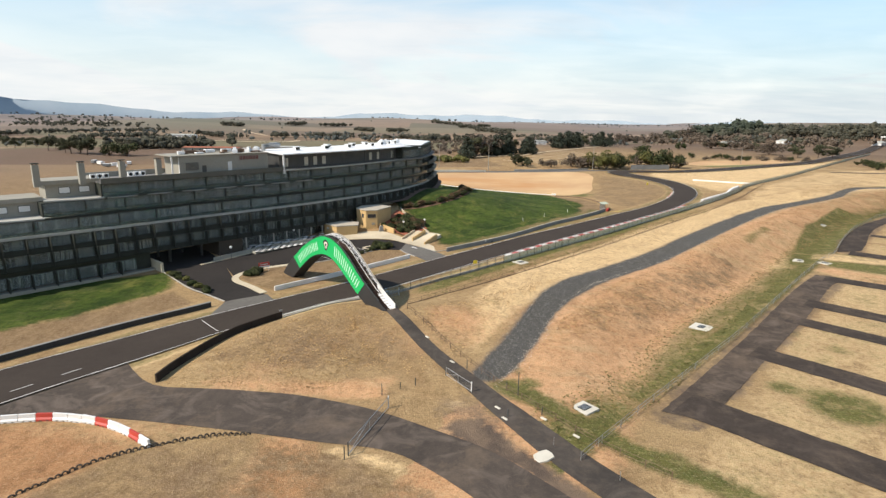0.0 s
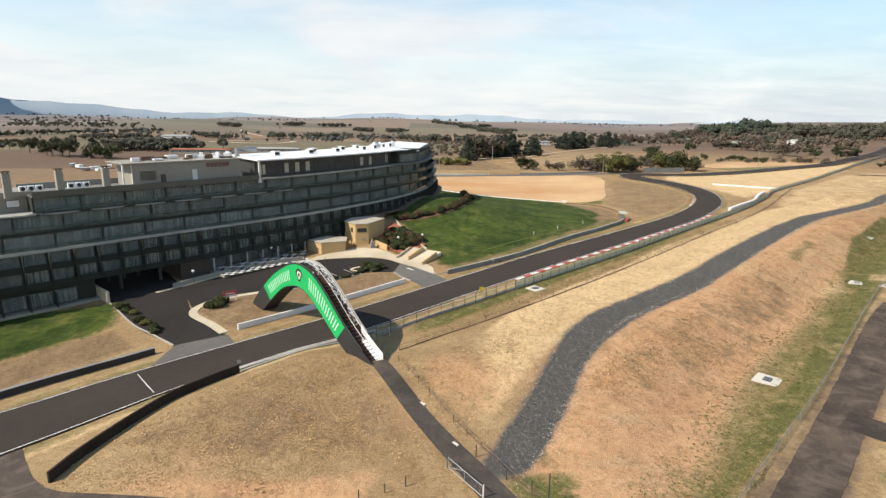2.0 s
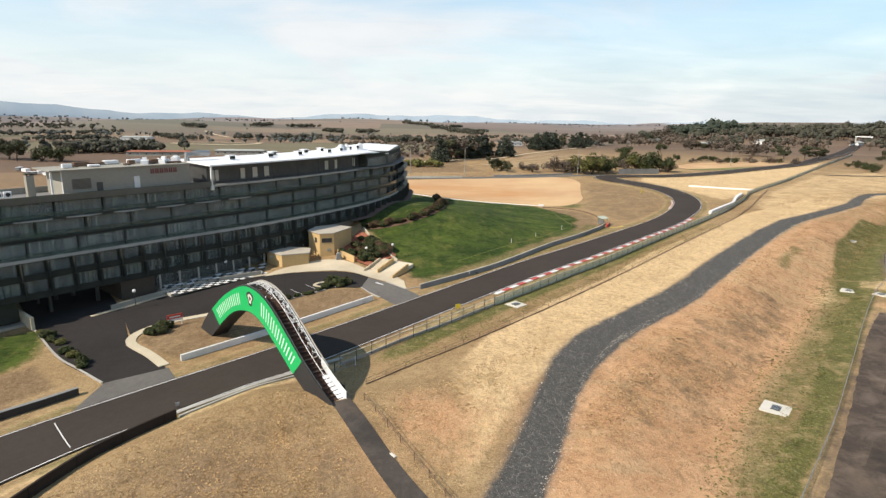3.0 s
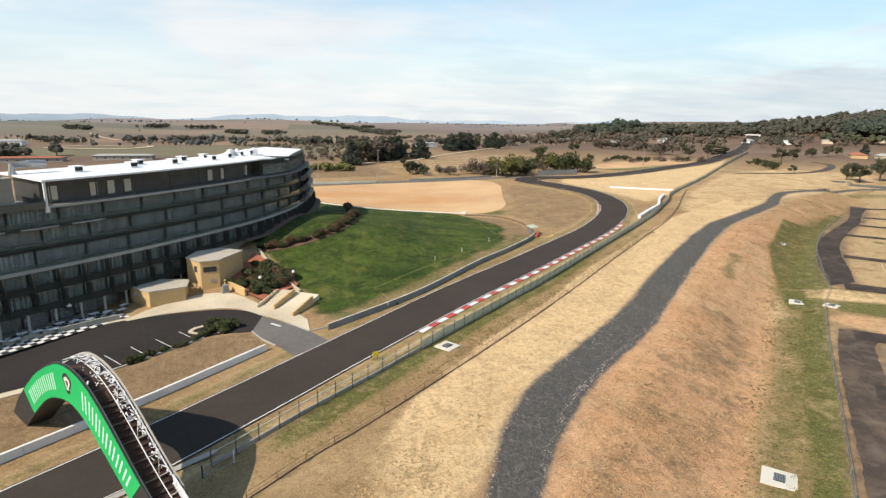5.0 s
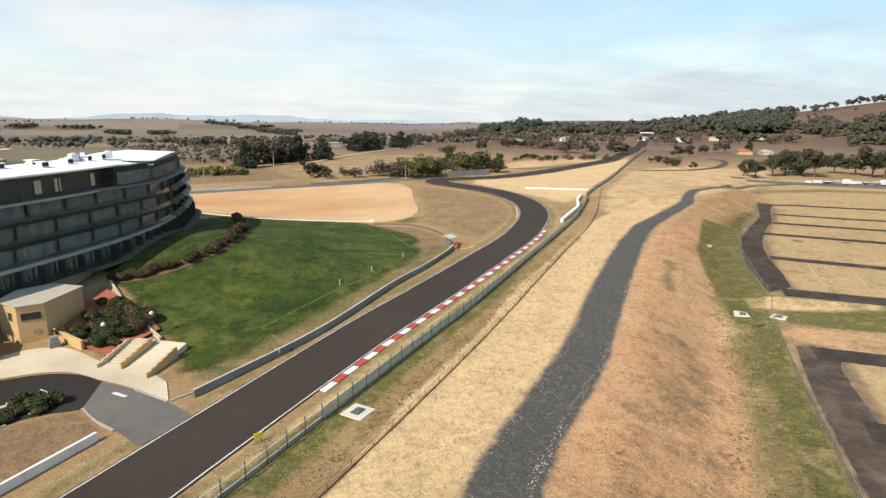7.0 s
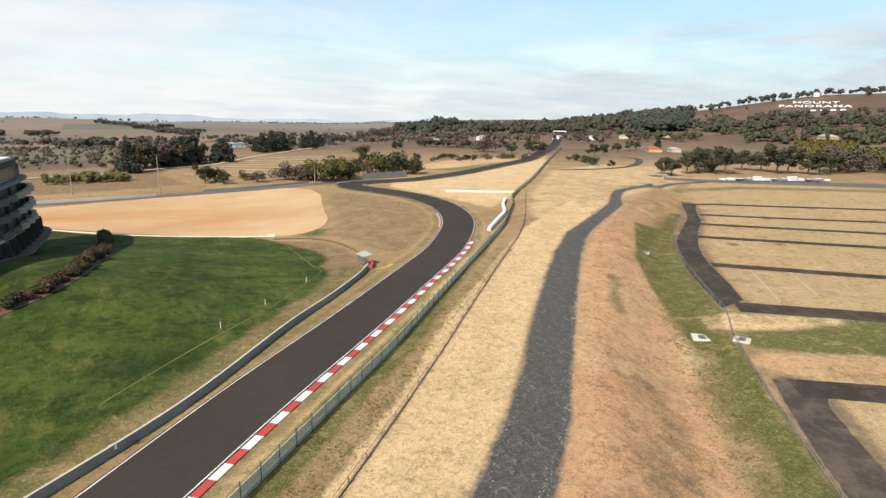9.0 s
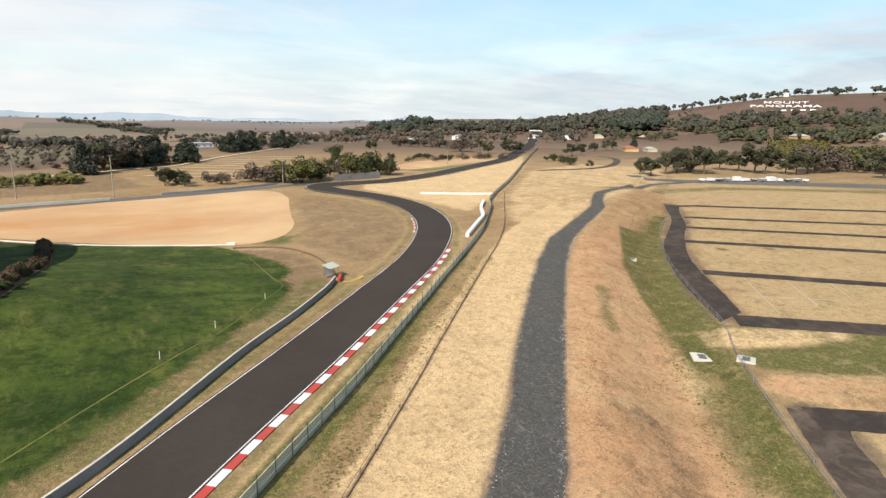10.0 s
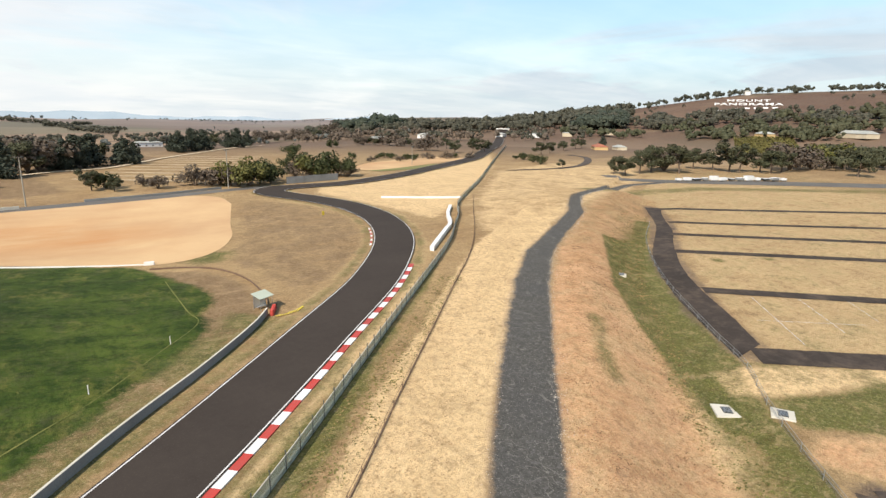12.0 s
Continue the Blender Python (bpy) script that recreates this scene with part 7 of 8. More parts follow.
def mesh_gate(name, a, b, h, label, post_h=None):
    a, b = np.array(a), np.array(b)
    L = float(np.linalg.norm(b - a))
    g = thing(name, label, "gate", a[0], a[1], float(ground(*a)), math.degrees(math.atan2(*(b - a)[::-1])))
    dz = float(ground(*b) - ground(*a))
    fr = [[(0.1, 0, 0.15), (L, 0, dz + 0.15)], [(0.1, 0, h), (L, 0, dz + h)], [(0.1, 0, 0.1), (0.1, 0, h)], [(L, 0, dz + 0.1), (L, 0, dz + h)], [(L / 2, 0, dz / 2 + 0.15), (L / 2, 0, dz / 2 + h)], [(0.1, 0, 0.15), (L / 2, 0, dz / 2 + h)]]
    for p in fr:
        part("gate_rail", tube(p, 0.04, 6), M_STEEL, g)
    mesh_part("mesh_panel", mesh_of("mesh_panel", [(0.1, 0, 0.15), (L, 0, dz + 0.15), (L, 0, dz + h), (0.1, 0, h)], [(0, 1, 2, 3)], M_WIREMESH), None, g)
    for x, z in ((0, 0), (L + 0.1, dz)):
        part("gate_post", tube([(x, 0, z - 0.2), (x, 0, z + (post_h or h + 0.25))], 0.07, 6), M_WHITE if x else M_DARK, g)


mesh_gate("swing_gate", (-10.9, 56.6), (-7.6, 67.0), 1.5, "wide steel mesh swing gate across the access road")
mesh_gate("side_gate", (-13.0, 109.6), (-10.4, 111.8), 1.2, "pale steel mesh gate beside the bridge foot")
mesh_gate("path_gate", (-0.3, 76.3), (3.2, 71.6), 1.3, "pale steel mesh gate across the footpath")


def post(x, y, h, label="short dark timber post in dry grass", mat=None, r=0.07, group="loose posts", name="post"):
    ob = part(name, tube([(0, 0, -0.2), (0, 0, h)], [r, r * 0.9], 6), mat or M_DARK)
    ob.location = (x, y, float(ground(x, y)))
    return tagged(ob, label, "post", group)


for x, y, h in ((-8.8, 70.4, 1.7), (2.8, 78.2, 1.5), (9.5, 70.8, 3.4), (-4.5, 73.2, 1.2), (-6.5, 72.2, 1.0), (5.8, 74.5, 1.0), (8.2, 73.0, 1.0), (12, 66, 1.1), (-11.2, 55.9, 1.6), (7.6, 65.2, 1.1)):
    post(x, y, h)
for x, y in ((12.4, 59.5), (15.0, 57.0), (18.4, 53.6), (17.7, 60.0)):
    post(x, y, 1.2, "thin galvanised marker stake beside the footpath", M_STEEL, 0.04, "path stakes", "marker_stake")
for x, y in ((6.5, 67.3), (7.2, 64.7), (12.1, 65.0), (15.5, 61.7), (-3.5, 87.8), (0.6, 80.4)):
    b = part("marker_slab", boxes((-0.45, -0.16, 0, 0.45, 0.16, 0.16), bevel=0.03), M_COVER)
    b.matrix_basis = pose(x, y, float(ground(x, y)) + 0.02, 0, 0, -50)
    tagged(b, "small white concrete block lying by the path", "block", "white blocks")


def broken_slab(x, y):
    """A pale slab of concrete with chipped corners, sunk on one side."""
    P = [(-1.1, -0.75), (-0.2, -0.95), (0.95, -0.8), (1.2, -0.1), (1.0, 0.7), (0.1, 0.85), (-0.9, 0.7), (-1.25, 0.05)]
    n = len(P)
    V = [(*p, -0.15) for p in P] + [(px * 0.97, py * 0.97, 0.13) for px, py in P]
    F = [tuple(range(n))[::-1], tuple(range(n, 2 * n))] + [(k, (k + 1) % n, n + (k + 1) % n, n + k) for k in range(n)]
    ob = mesh_part("concrete_slab", mesh_of("concrete_slab", V, F, M_COVER))
    ob.matrix_basis = pose(x, y, float(ground(x, y)) + 0.05, 3, -2, 32)
    tagged(ob, "pale broken concrete slab lying beside the road", "slab")


broken_slab(10.9, 57.4)
for x, y in ((31.5, 192), (23.3, 183.9), (41.5, 203)):
    post(x, y, 1.1, "thin white marker stake on the lawn", M_WHITE, 0.05, "lawn stakes")


def box_sign(name, x, y, h, w, label, mat, rz, z0=0.45):
    s = thing(name, label, "sign", x, y, float(ground(x, y)), rz)
    part("board", boxes((-w / 2, -0.05, z0, w / 2, 0.05, z0 + h), bevel=0.015), mat, s)
    part("post", tube([(-w * 0.3, 0.07, -0.2), (-w * 0.3, 0.07, z0 + h * 0.9)], 0.035, 5), M_DARK, s)
    part("post", tube([(w * 0.3, 0.07, -0.2), (w * 0.3, 0.07, z0 + h * 0.9)], 0.035, 5), M_DARK, s)


box_sign("marker_board", 6.1, 134.6, 0.75, 1.0, "bright yellow square marker board beside the track", M_YELLOWPAINT, 20)
box_sign("marker_board", 9.6, 156.0, 0.7, 0.7, "small white square marker board on the barrier", M_WHITE, 25, 0.5)
box_sign("marker_board", 11.6, 157.0, 0.35, 0.6, "small dark marker board by the barrier", M_DARK, 30, 0.2)
box_sign("marker_board", 96.0, 283, 1.2, 0.8, "yellow upright marker board inside the bend", M_YELLOWPAINT, 20)
box_sign("marker_board", -31.0, 99.5, 0.5, 0.5, "small grey marker plate on the verge", M_STEEL, 30)


def marshal_post():
    m = thing("marshal_shelter", "small pale canopied marshal shelter on steel legs", "shelter", 56.4, 210.8, float(ground(56.4, 210.8)), 20)
    for x in (-1.1, 1.1):
        for y in (-0.9, 0.9):
            part("leg", tube([(x, y, -0.2), (x, y, 2.3)], 0.05, 6), M_STEEL, m)
    bm = bmesh.new()
    P = [(-1.4, -1.2, 2.15), (1.3, -1.2, 2.3), (1.3, 1.2, 2.75), (-1.4, 1.2, 2.6)]
    lo = [bm.verts.new(p) for p in P]
    hi = [bm.verts.new((x, y, z + 0.07)) for x, y, z in P]
    bm.faces.new(lo[::-1])
    bm.faces.new(hi)
    for k in range(4):
        bm.faces.new((lo[k], lo[(k + 1) % 4], hi[(k + 1) % 4], hi[k]))
    part("canopy", bm, plain("pale_green_canvas", (0.42, 0.45, 0.36), (0.34, 0.37, 0.30), 1.5, 0.8), m, "pale green-white canopy")
    part("back_panel", boxes((-1.1, 0.88, 0.2, 1.1, 0.93, 2.4)), M_COVER, m)
    part("bench", boxes((-0.9, 0.2, 0.4, 0.9, 0.7, 0.47)), M_GREYCONC, m)
    rnd = random.Random(9)
    for k in range(5):
        t = thing("tyre_stack", "stack of red-painted tyres at the barrier end", "tyre stack", 57.2 + 0.35 * k - 0.5, 207.2 + 0.75 * k, float(ground(57.5, 208.5)), 15 * k, "red tyre stacks")
        for j in range(4):
            part("tyre", tube([(0, 0, 0.24 * j), (0, 0, 0.24 * j + 0.05), (0, 0, 0.24 * j + 0.18), (0, 0, 0.24 * j + 0.23)], [0.27, 0.33, 0.33, 0.27], 12), M_RED if k < 4 else M_TYRE, t)
    for k in range(2):
        h = part("hose", tube([(57.0, 206.2 + 0.3 * k, 2.3), (58.5, 206.2 + 0.4 * k, 2.33), (60.5, 206.8 + 0.45 * k, 2.35), (62.2, 208.4 + 0.2 * k, 2.42)], 0.1, 6), M_YELLOWPAINT)
        for v in h.data.vertices:
            v.co.z = float(ground(v.co.x, v.co.y)) + 0.14
        tagged(h, "yellow pipe lying across the verge", "pipe", "verge pipes")


marshal_post()


def light_pole(x, y, h, label="tall slim steel light pole behind the sand trap"):
    p = thing("light_pole", label, "light pole", x, y, float(ground(x, y)), 20, "light poles")
    part("mast", tube([(0, 0, -0.3), (0, 0, h)], [0.22, 0.14], 8), M_TAUPE, p)
    part("cross_arm", tube([(-1.0, 0, h - 0.1), (1.0, 0, h - 0.1)], 0.06, 6), M_STEEL, p)
    for s in (-0.9, 0, 0.9):
        part("lamp", boxes((s - 0.2, -0.2, h - 0.1, s + 0.2, 0.15, h + 0.18)), M_DARK, p)


for x, y, h in ((21.6, 344.6, 15.5), (86.8, 358, 15), (-8, 352, 14), (208, 420, 11)):
    light_pole(x, y, h)
hb = thing("hoarding", "long blank grey hoarding beside the far track", "hoarding", 111.0, 359.6, float(ground(111, 359.6)), 13)
for k in range(6):
    part("panel", boxes((4.4 * k, -0.06, 0.2, 4.4 * k + 4.3, 0.06, 3.1)), M_GREYCONC, hb)
    part("post", boxes((4.4 * k - 0.08, 0.06, -0.3, 4.4 * k + 0.08, 0.2, 3.0)), M_DARK, hb)


def tufts(name, label, n, place, material, size, seed):
    """Loose low grass clumps as one joined mesh, kept off lanes and paths."""
    rnd = np.random.RandomState(seed)
    P = place(rnd, n)
    a, _, _ = beside(P[:, 0], P[:, 1], GRAVEL)
    b, _, _ = beside(P[:, 0], P[:, 1], [tuple(p) for p in path_line])
    c, _, _ = beside(P[:, 0], P[:, 1], TRACK)
    road_in = inside(P[:, 0], P[:, 1], [(-62, 62), (-47, 77), (-39.5, 70.6), (-22, 71.8), (-8, 67.8), (0, 64), (8, 58), (24, 34), (14, 30), (2, 50), (-6, 57), (-15, 59), (-38, 62.5)], 0.5)
    P = P[(a > 4.8) & (b > 2.0) & (c > 7.5) & (road_in < 0.5)]
    g = ground(P[:, 0], P[:, 1])
    V, F = [], []
    for (x, y), z in zip(P, g):
        for _ in range(5):
            a = rnd.uniform(0, math.tau)
            s = size * rnd.uniform(0.5, 1.6)
            dx, dy = math.cos(a) * s, math.sin(a) * s
            b = len(V)
            V += [(x - dx * 0.3, y - dy * 0.3, z - 0.02), (x + dx * 0.9 - dy * 0.3, y + dy * 0.9 + dx * 0.3, z + s * 0.22), (x + dx * 0.8 + dy * 0.35, y + dy * 0.8 - dx * 0.35, z + s * 0.36), (x + dx * 0.2, y + dy * 0.2, z - 0.02)]
            F.append((b, b + 1, b + 2, b + 3))
    tagged(mesh_part(name, mesh_of(name, V, F, material)), label, "grass", kind="stuff")


def along_line(line, lo, hi):
    L = curve(line, 1.0)

    def place(rnd, n):
        i = rnd.randint(0, len(L), n)
        t = np.gradient(L, axis=0)
        t /= np.linalg.norm(t, axis=1)[:, None]
        d = rnd.uniform(lo, hi, n)
        return L[i] + np.stack([t[i, 1], -t[i, 0]], 1) * d[:, None] + rnd.uniform(-0.6, 0.6, (n, 2))
    return place


tufts("bank_grass", "dry brown grass clumps on the earth bank", 15000, along_line(GRAVEL[2:], 5, 22), leaf("bank_tuft", (0.24, 0.135, 0.068), (0.50, 0.31, 0.155), (0.36, 0.20, 0.09)), 0.14, 1)
tufts("verge_grass", "dry straw clumps on the sandy verge", 9000, along_line(GRAVEL[2:], -19, -5), leaf("verge_tuft", (0.30, 0.185, 0.09), (0.46, 0.31, 0.155), (0.36, 0.23, 0.11)), 0.12, 2)
tufts("mound_grass", "long dry grass on the bank by the bridge", 9000, along_line(CREST, -2, 20), leaf("mound_tuft", (0.46, 0.29, 0.13), (0.62, 0.42, 0.21), (0.50, 0.32, 0.14)), 0.15, 3)
tufts("ditch_grass", "green weeds growing in the ditch", 5000, along_line(DITCH, -5.5, 3.5), leaf("ditch_tuft", (0.10, 0.11, 0.03), (0.24, 0.20, 0.07), (0.16, 0.15, 0.045)), 0.20, 4)
tufts("fence_grass", "patchy green weeds below the track fence", 2500, along_line([(-6, 113.5), (5, 126), (31, 151.5), (61, 182), (91, 211.5)], 0.3, 4.5), leaf("fence_tuft", (0.12, 0.13, 0.035), (0.28, 0.22, 0.08), (0.18, 0.16, 0.05)), 0.17, 5)


def edge_stones():
    """Loose pale stones thrown out along the rim of the gravel lane."""
    rnd = np.random.RandomState(61)
    L = curve(LANE, 0.5)
    w = np.interp(np.linspace(0, 1, len(L)), np.linspace(0, 1, len(LANE_HALF)), LANE_HALF)
    t = np.gradient(L, axis=0)
    t /= np.linalg.norm(t, axis=1)[:, None]
    V, F = [], []
    for _ in range(3800):
        i = rnd.randint(0, len(L))
        right = rnd.rand() < 0.8
        d = (w[i] + rnd.exponential(0.45) - 0.35) * (1 if right else -1)
        x, y = L[i] + np.array([t[i, 1], -t[i, 0]]) * d + rnd.uniform(-0.3, 0.3, 2)
        s = rnd.uniform(0.03, 0.10)
        z = 0.0
        n = len(V)
        V += [(x - s, y, z), (x, y - s * 0.8, z), (x + s * 1.1, y, z), (x, y + s * 0.9, z), (x + s * 0.1, y, z + s * 0.9)]
        F += [(n, n + 1, n + 4), (n + 1, n + 2, n + 4), (n + 2, n + 3, n + 4), (n + 3, n, n + 4)]
    V = np.array(V)
    V[:, 2] += ground(V[:, 0], V[:, 1]) - 0.01
    tagged(mesh_part("loose_stones", mesh_of("loose_stones", V.tolist(), F, plain("pale_stone", (0.52, 0.45, 0.36), (0.36, 0.32, 0.27), 3, 0.9))), "loose pale stones along the gravel lane", "stones", kind="stuff")


edge_stones()

# ---- trees ----


def tree_mesh(kind, seed, h):
    """Trunk with limbs, and a crown of many small leaf faces with gaps."""
    rnd = random.Random(seed)
    bm = bmesh.new()
    blobs = []
    if kind == "pine":
        add_tube(bm, [(0, 0, -0.3), (0.1, 0, h * 0.5), (0, 0.1, h * 0.92)], [h * 0.028, h * 0.02, h * 0.005], 7)
        for k in range(11):
            t = 0.12 + 0.08 * k
            r = h * 0.40 * (1 - 0.62 * t) * rnd.uniform(0.75, 1.1)
            a = k * 2.4 + rnd.random()
            q = (math.cos(a) * r * 0.7, math.sin(a) * r * 0.7, h * t)
            add_tube(bm, [(0, 0, h * (t - 0.06)), q], [h * 0.008, h * 0.003], 4)
            blobs += [(q[0], q[1], q[2] + h * 0.03, r * 0.75, 0.75), (-q[0] * 0.7, -q[1] * 0.6, q[2], r * 0.62, 0.7)]
        blobs.append((0, 0, h * 0.93, h * 0.10, 1.0))
        count, size = 2600, h * 0.034
    elif kind == "gum":
        lean = rnd.uniform(-0.06, 0.06) * h
        add_tube(bm, [(0, 0, -0.3), (lean * 0.4, 0, h * 0.2), (lean, 0.02 * h, h * 0.42)], [h * 0.032, h * 0.025, h * 0.018], 7)
        for k in range(10):
            a = k * math.tau / 10 + rnd.uniform(-0.3, 0.3)
            r = h * rnd.uniform(0.14, 0.42)
            top = h * rnd.uniform(0.34, 0.88)
            q = (lean + math.cos(a) * r, math.sin(a) * r, top)
            add_tube(bm, [(lean * 0.8, 0, h * rnd.uniform(0.24, 0.4)), (lean + q[0] * 0.45, q[1] * 0.45, top * 0.68), q], [h * 0.014, h * 0.009, h * 0.003], 5)
            for j in range(3):
                blobs.append((q[0] + rnd.gauss(0, h * 0.05), q[1] + rnd.gauss(0, h * 0.05), q[2] + rnd.gauss(0, h * 0.05), h * rnd.uniform(0.10, 0.17), 0.8))
        count, size = 3000, h * 0.026
    else:
        for k in range(7):
            a = k * math.tau / 7 + rnd.uniform(-0.4, 0.4)
            r = h * rnd.uniform(0.25, 0.6)
            q = (math.cos(a) * r, math.sin(a) * r, h * rnd.uniform(0.35, 0.7))
            add_tube(bm, [(0, 0, -0.2), (q[0] * 0.4, q[1] * 0.4, q[2] * 0.6), q], [h * 0.03, h * 0.02, h * 0.006], 4)
            for j in range(2):
                blobs.append((q[0] + rnd.gauss(0, h * 0.1), q[1] + rnd.gauss(0, h * 0.1), q[2] + rnd.gauss(0, h * 0.06), h * rnd.uniform(0.2, 0.32), 0.9))
        count, size = 1300, h * 0.045
    trunk = bpy.data.meshes.new("trunk")
    bm.to_mesh(trunk)
    bm.free()
    trunk.materials.append(M_BARK)
    V, F = leaf_cloud(rnd, blobs, count, size)
    return trunk, V, F


TREES = {}
for kind, mat, n in (("pine", M_PINE, 3), ("gum", M_GUM, 4), ("bush", M_BUSH, 3), ("willow", M_WILLOW, 2), ("bare", M_BARE, 2)):
    TREES[kind] = []
    for k in range(n):
        trunk, V, F = tree_mesh({"willow": "bush", "bare": "bush"}.get(kind, kind), 100 * len(TREES) + k, 10.0)
        TREES[kind].append((trunk, mesh_of("crown", V, F, mat)))
TREE_LABEL = {"pine": "tall dark pine tree with a dense crown", "gum": "spreading grey-green gum tree with bare limbs", "bush": "rounded dark green bush on dry ground", "willow": "yellow-green autumn willow bush", "bare": "brown leafless thicket on dry ground"}
tree_rnd = random.Random(21)


def tree(kind, x, y, h, group=""):
    v = tree_rnd.randrange(len(TREES[kind]))
    ob = thing("tree" if kind in ("pine", "gum") else "bush", TREE_LABEL[kind], "tree" if kind in ("pine", "gum") else "bush", x, y, float(ground(x, y)), tree_rnd.uniform(0, 360), group)
    s = h / 10
    ob.scale = (s * tree_rnd.uniform(0.9, 1.15), s * tree_rnd.uniform(0.9, 1.15), s)
    mesh_part("trunk", TREES[kind][v][0], None, ob)
    mesh_part("crown", TREES[kind][v][1], None, ob)


def polar(bearing, dist):
    """A place by its bearing in degrees and its distance from the last stretch of the flight."""
    return 31 + dist * math.sin(radians(bearing)), 122 + dist * math.cos(radians(bearing))


for x, y, h in ((280, 329, 12.1), (286, 326, 12.8), (303, 330, 17.0), (317, 333, 18.0), (325, 320, 20.5), (361, 335, 17.0), (366, 325, 16.1), (360, 311, 22.7), (371, 311, 18.0), (379, 303, 15.3), (378, 296, 16.8), (392, 297, 15.7), (495, 312, 17.4), (451, 287, 15.7), (403, 261, 20.4), (438, 269, 16.9)):
    tree("gum", x, y, h * 0.86, "gum trees by the camping ground")
for x, y, h in ((16, 451, 17.7), (51, 500, 14.8), (138, 620, 13.5), (41, 373, 9.9), (48, 368, 6.7), (309, 605, 9.7), (310, 594, 9.0), (322, 552, 11.7), (297, 503, 12.9), (311, 498, 13.5), (325, 501, 13.3), (352, 462, 12.0), (370, 471, 10.5), (412, 497, 11.0), (280, 367, 6.1)):
    tree("gum", x, y, h * 0.90, "scattered trees on the paddocks")
for x, y, h in ((258, 919, 13.5), (277, 643, 8.8), (288, 636, 9.4), (288, 623, 9.2), (300, 618, 8.7), (334, 619, 7.7), (349, 615, 7.2), (445, 514, 11.7), (466, 526, 10.3), (549, 359, 12.8), (554, 351, 13.4), (329, 878, 18.2), (389, 989, 20.0), (424, 1004, 20.6)):
    tree("gum", x, y, h * 0.85, "trees below the skyline")
for x, y, h in ((11, 433, 18.3), (29, 469, 12.9), (34, 467, 17.1), (40, 472, 19.1), (46, 481, 19.6), (60, 496, 12.8), (63, 486, 16.6), (70, 511, 12.9), (104, 595, 13.7), (106, 580, 17.6), (117, 591, 19.6), (128, 603, 18.1), (155, 640, 14.7), (162, 638, 19.1), (180, 672, 15.2)):
    tree("pine", x, y, h * 0.86, "dark pines beyond the far road")
for x, y, h in ((311, 995, 16.8), (493, 523, 15.0), (450, 1028, 21.3), (483, 1058, 31.7), (483, 1017, 31.6), (483, 993, 27.9), (501, 995, 26.2), (523, 1006, 28.8), (531, 992, 29.5)):
    tree("pine", x, y, h * 0.72, "big pines on the skyline")
for x, y, h in ((46, 376, 4.8), (106, 376, 6.6), (106, 366, 6.9), (137, 381, 9.0), (143, 379, 7.3), (169, 519, 6.1), (146, 446, 5.0), (137, 437, 3.8), (236, 609, 5.4), (195, 475, 3.2), (211, 469, 2.8), (220, 477, 2.9), (222, 471, 2.9), (224, 454, 3.2), (228, 452, 3.2), (264, 456, 2.9), (299, 431, 2.1), (301, 425, 3.8), (293, 407, 4.0), (288, 394, 3.9)):
    tree("bush", x, y, h * 1.5, "dark bushes by the far track")
for x, y, h in ((92, 363, 8.6), (96, 361, 7.8), (131, 384, 8.2), (457, 301, 12.3)):
    tree("willow", x, y, h * 1.4, "willow thicket")
for x, y, h in ((272, 926, 16.2), (318, 976, 11.0), (19, 460, 11.1), (24, 464, 14.8), (59, 380, 3.5), (63, 369, 4.4), (77, 372, 6.6), (83, 370, 5.3), (89, 365, 7.3), (125, 389, 5.9), (147, 377, 4.7), (282, 639, 8.8), (299, 631, 8.8), (302, 607, 9.1), (290, 536, 11.0), (197, 453, 2.7), (215, 447, 3.1), (243, 457, 3.7), (255, 453, 4.1), (274, 452, 3.4), (332, 335, 11.8), (410, 301, 15.1), (429, 297, 9.8), (346, 992, 14.1), (375, 927, 17.8)):
    tree("bare", x, y, h * 1.35, "bare thickets")
for x, y, h in ((-463, 595, 10.5), (-401, 526, 9.2), (-414, 557, 9.0), (-392, 542, 9.3), (-334, 474, 12.1), (-337, 488, 9.5), (-304, 451, 9.2), (-293, 441, 12.7), (-286, 441, 14.7), (-275, 432, 13.3), (-581, 742, 12.3)):
    tree("gum", x, y, h * 1.1, "tree line across the brown field")
for x, y, h in ((-256, 428, 7.9), (-241, 424, 8.3)):
    tree("bush", x, y, h * 1.3, "round bushes behind the hotel")


CORE = [(math.cos(k * math.tau / 6) * c, math.sin(k * math.tau / 6) * c, v) for v, c in ((-0.5, 0.87), (0.45, 0.89)) for k in range(6)] + [(0, 0, -1), (0, 0, 1)]
CORE_FACES = [(k, (k + 1) % 6, 6 + (k + 1) % 6, 6 + k) for k in range(6)] + [((k + 1) % 6, k, 12) for k in range(6)] + [(6 + k, 6 + (k + 1) % 6, 13) for k in range(6)]


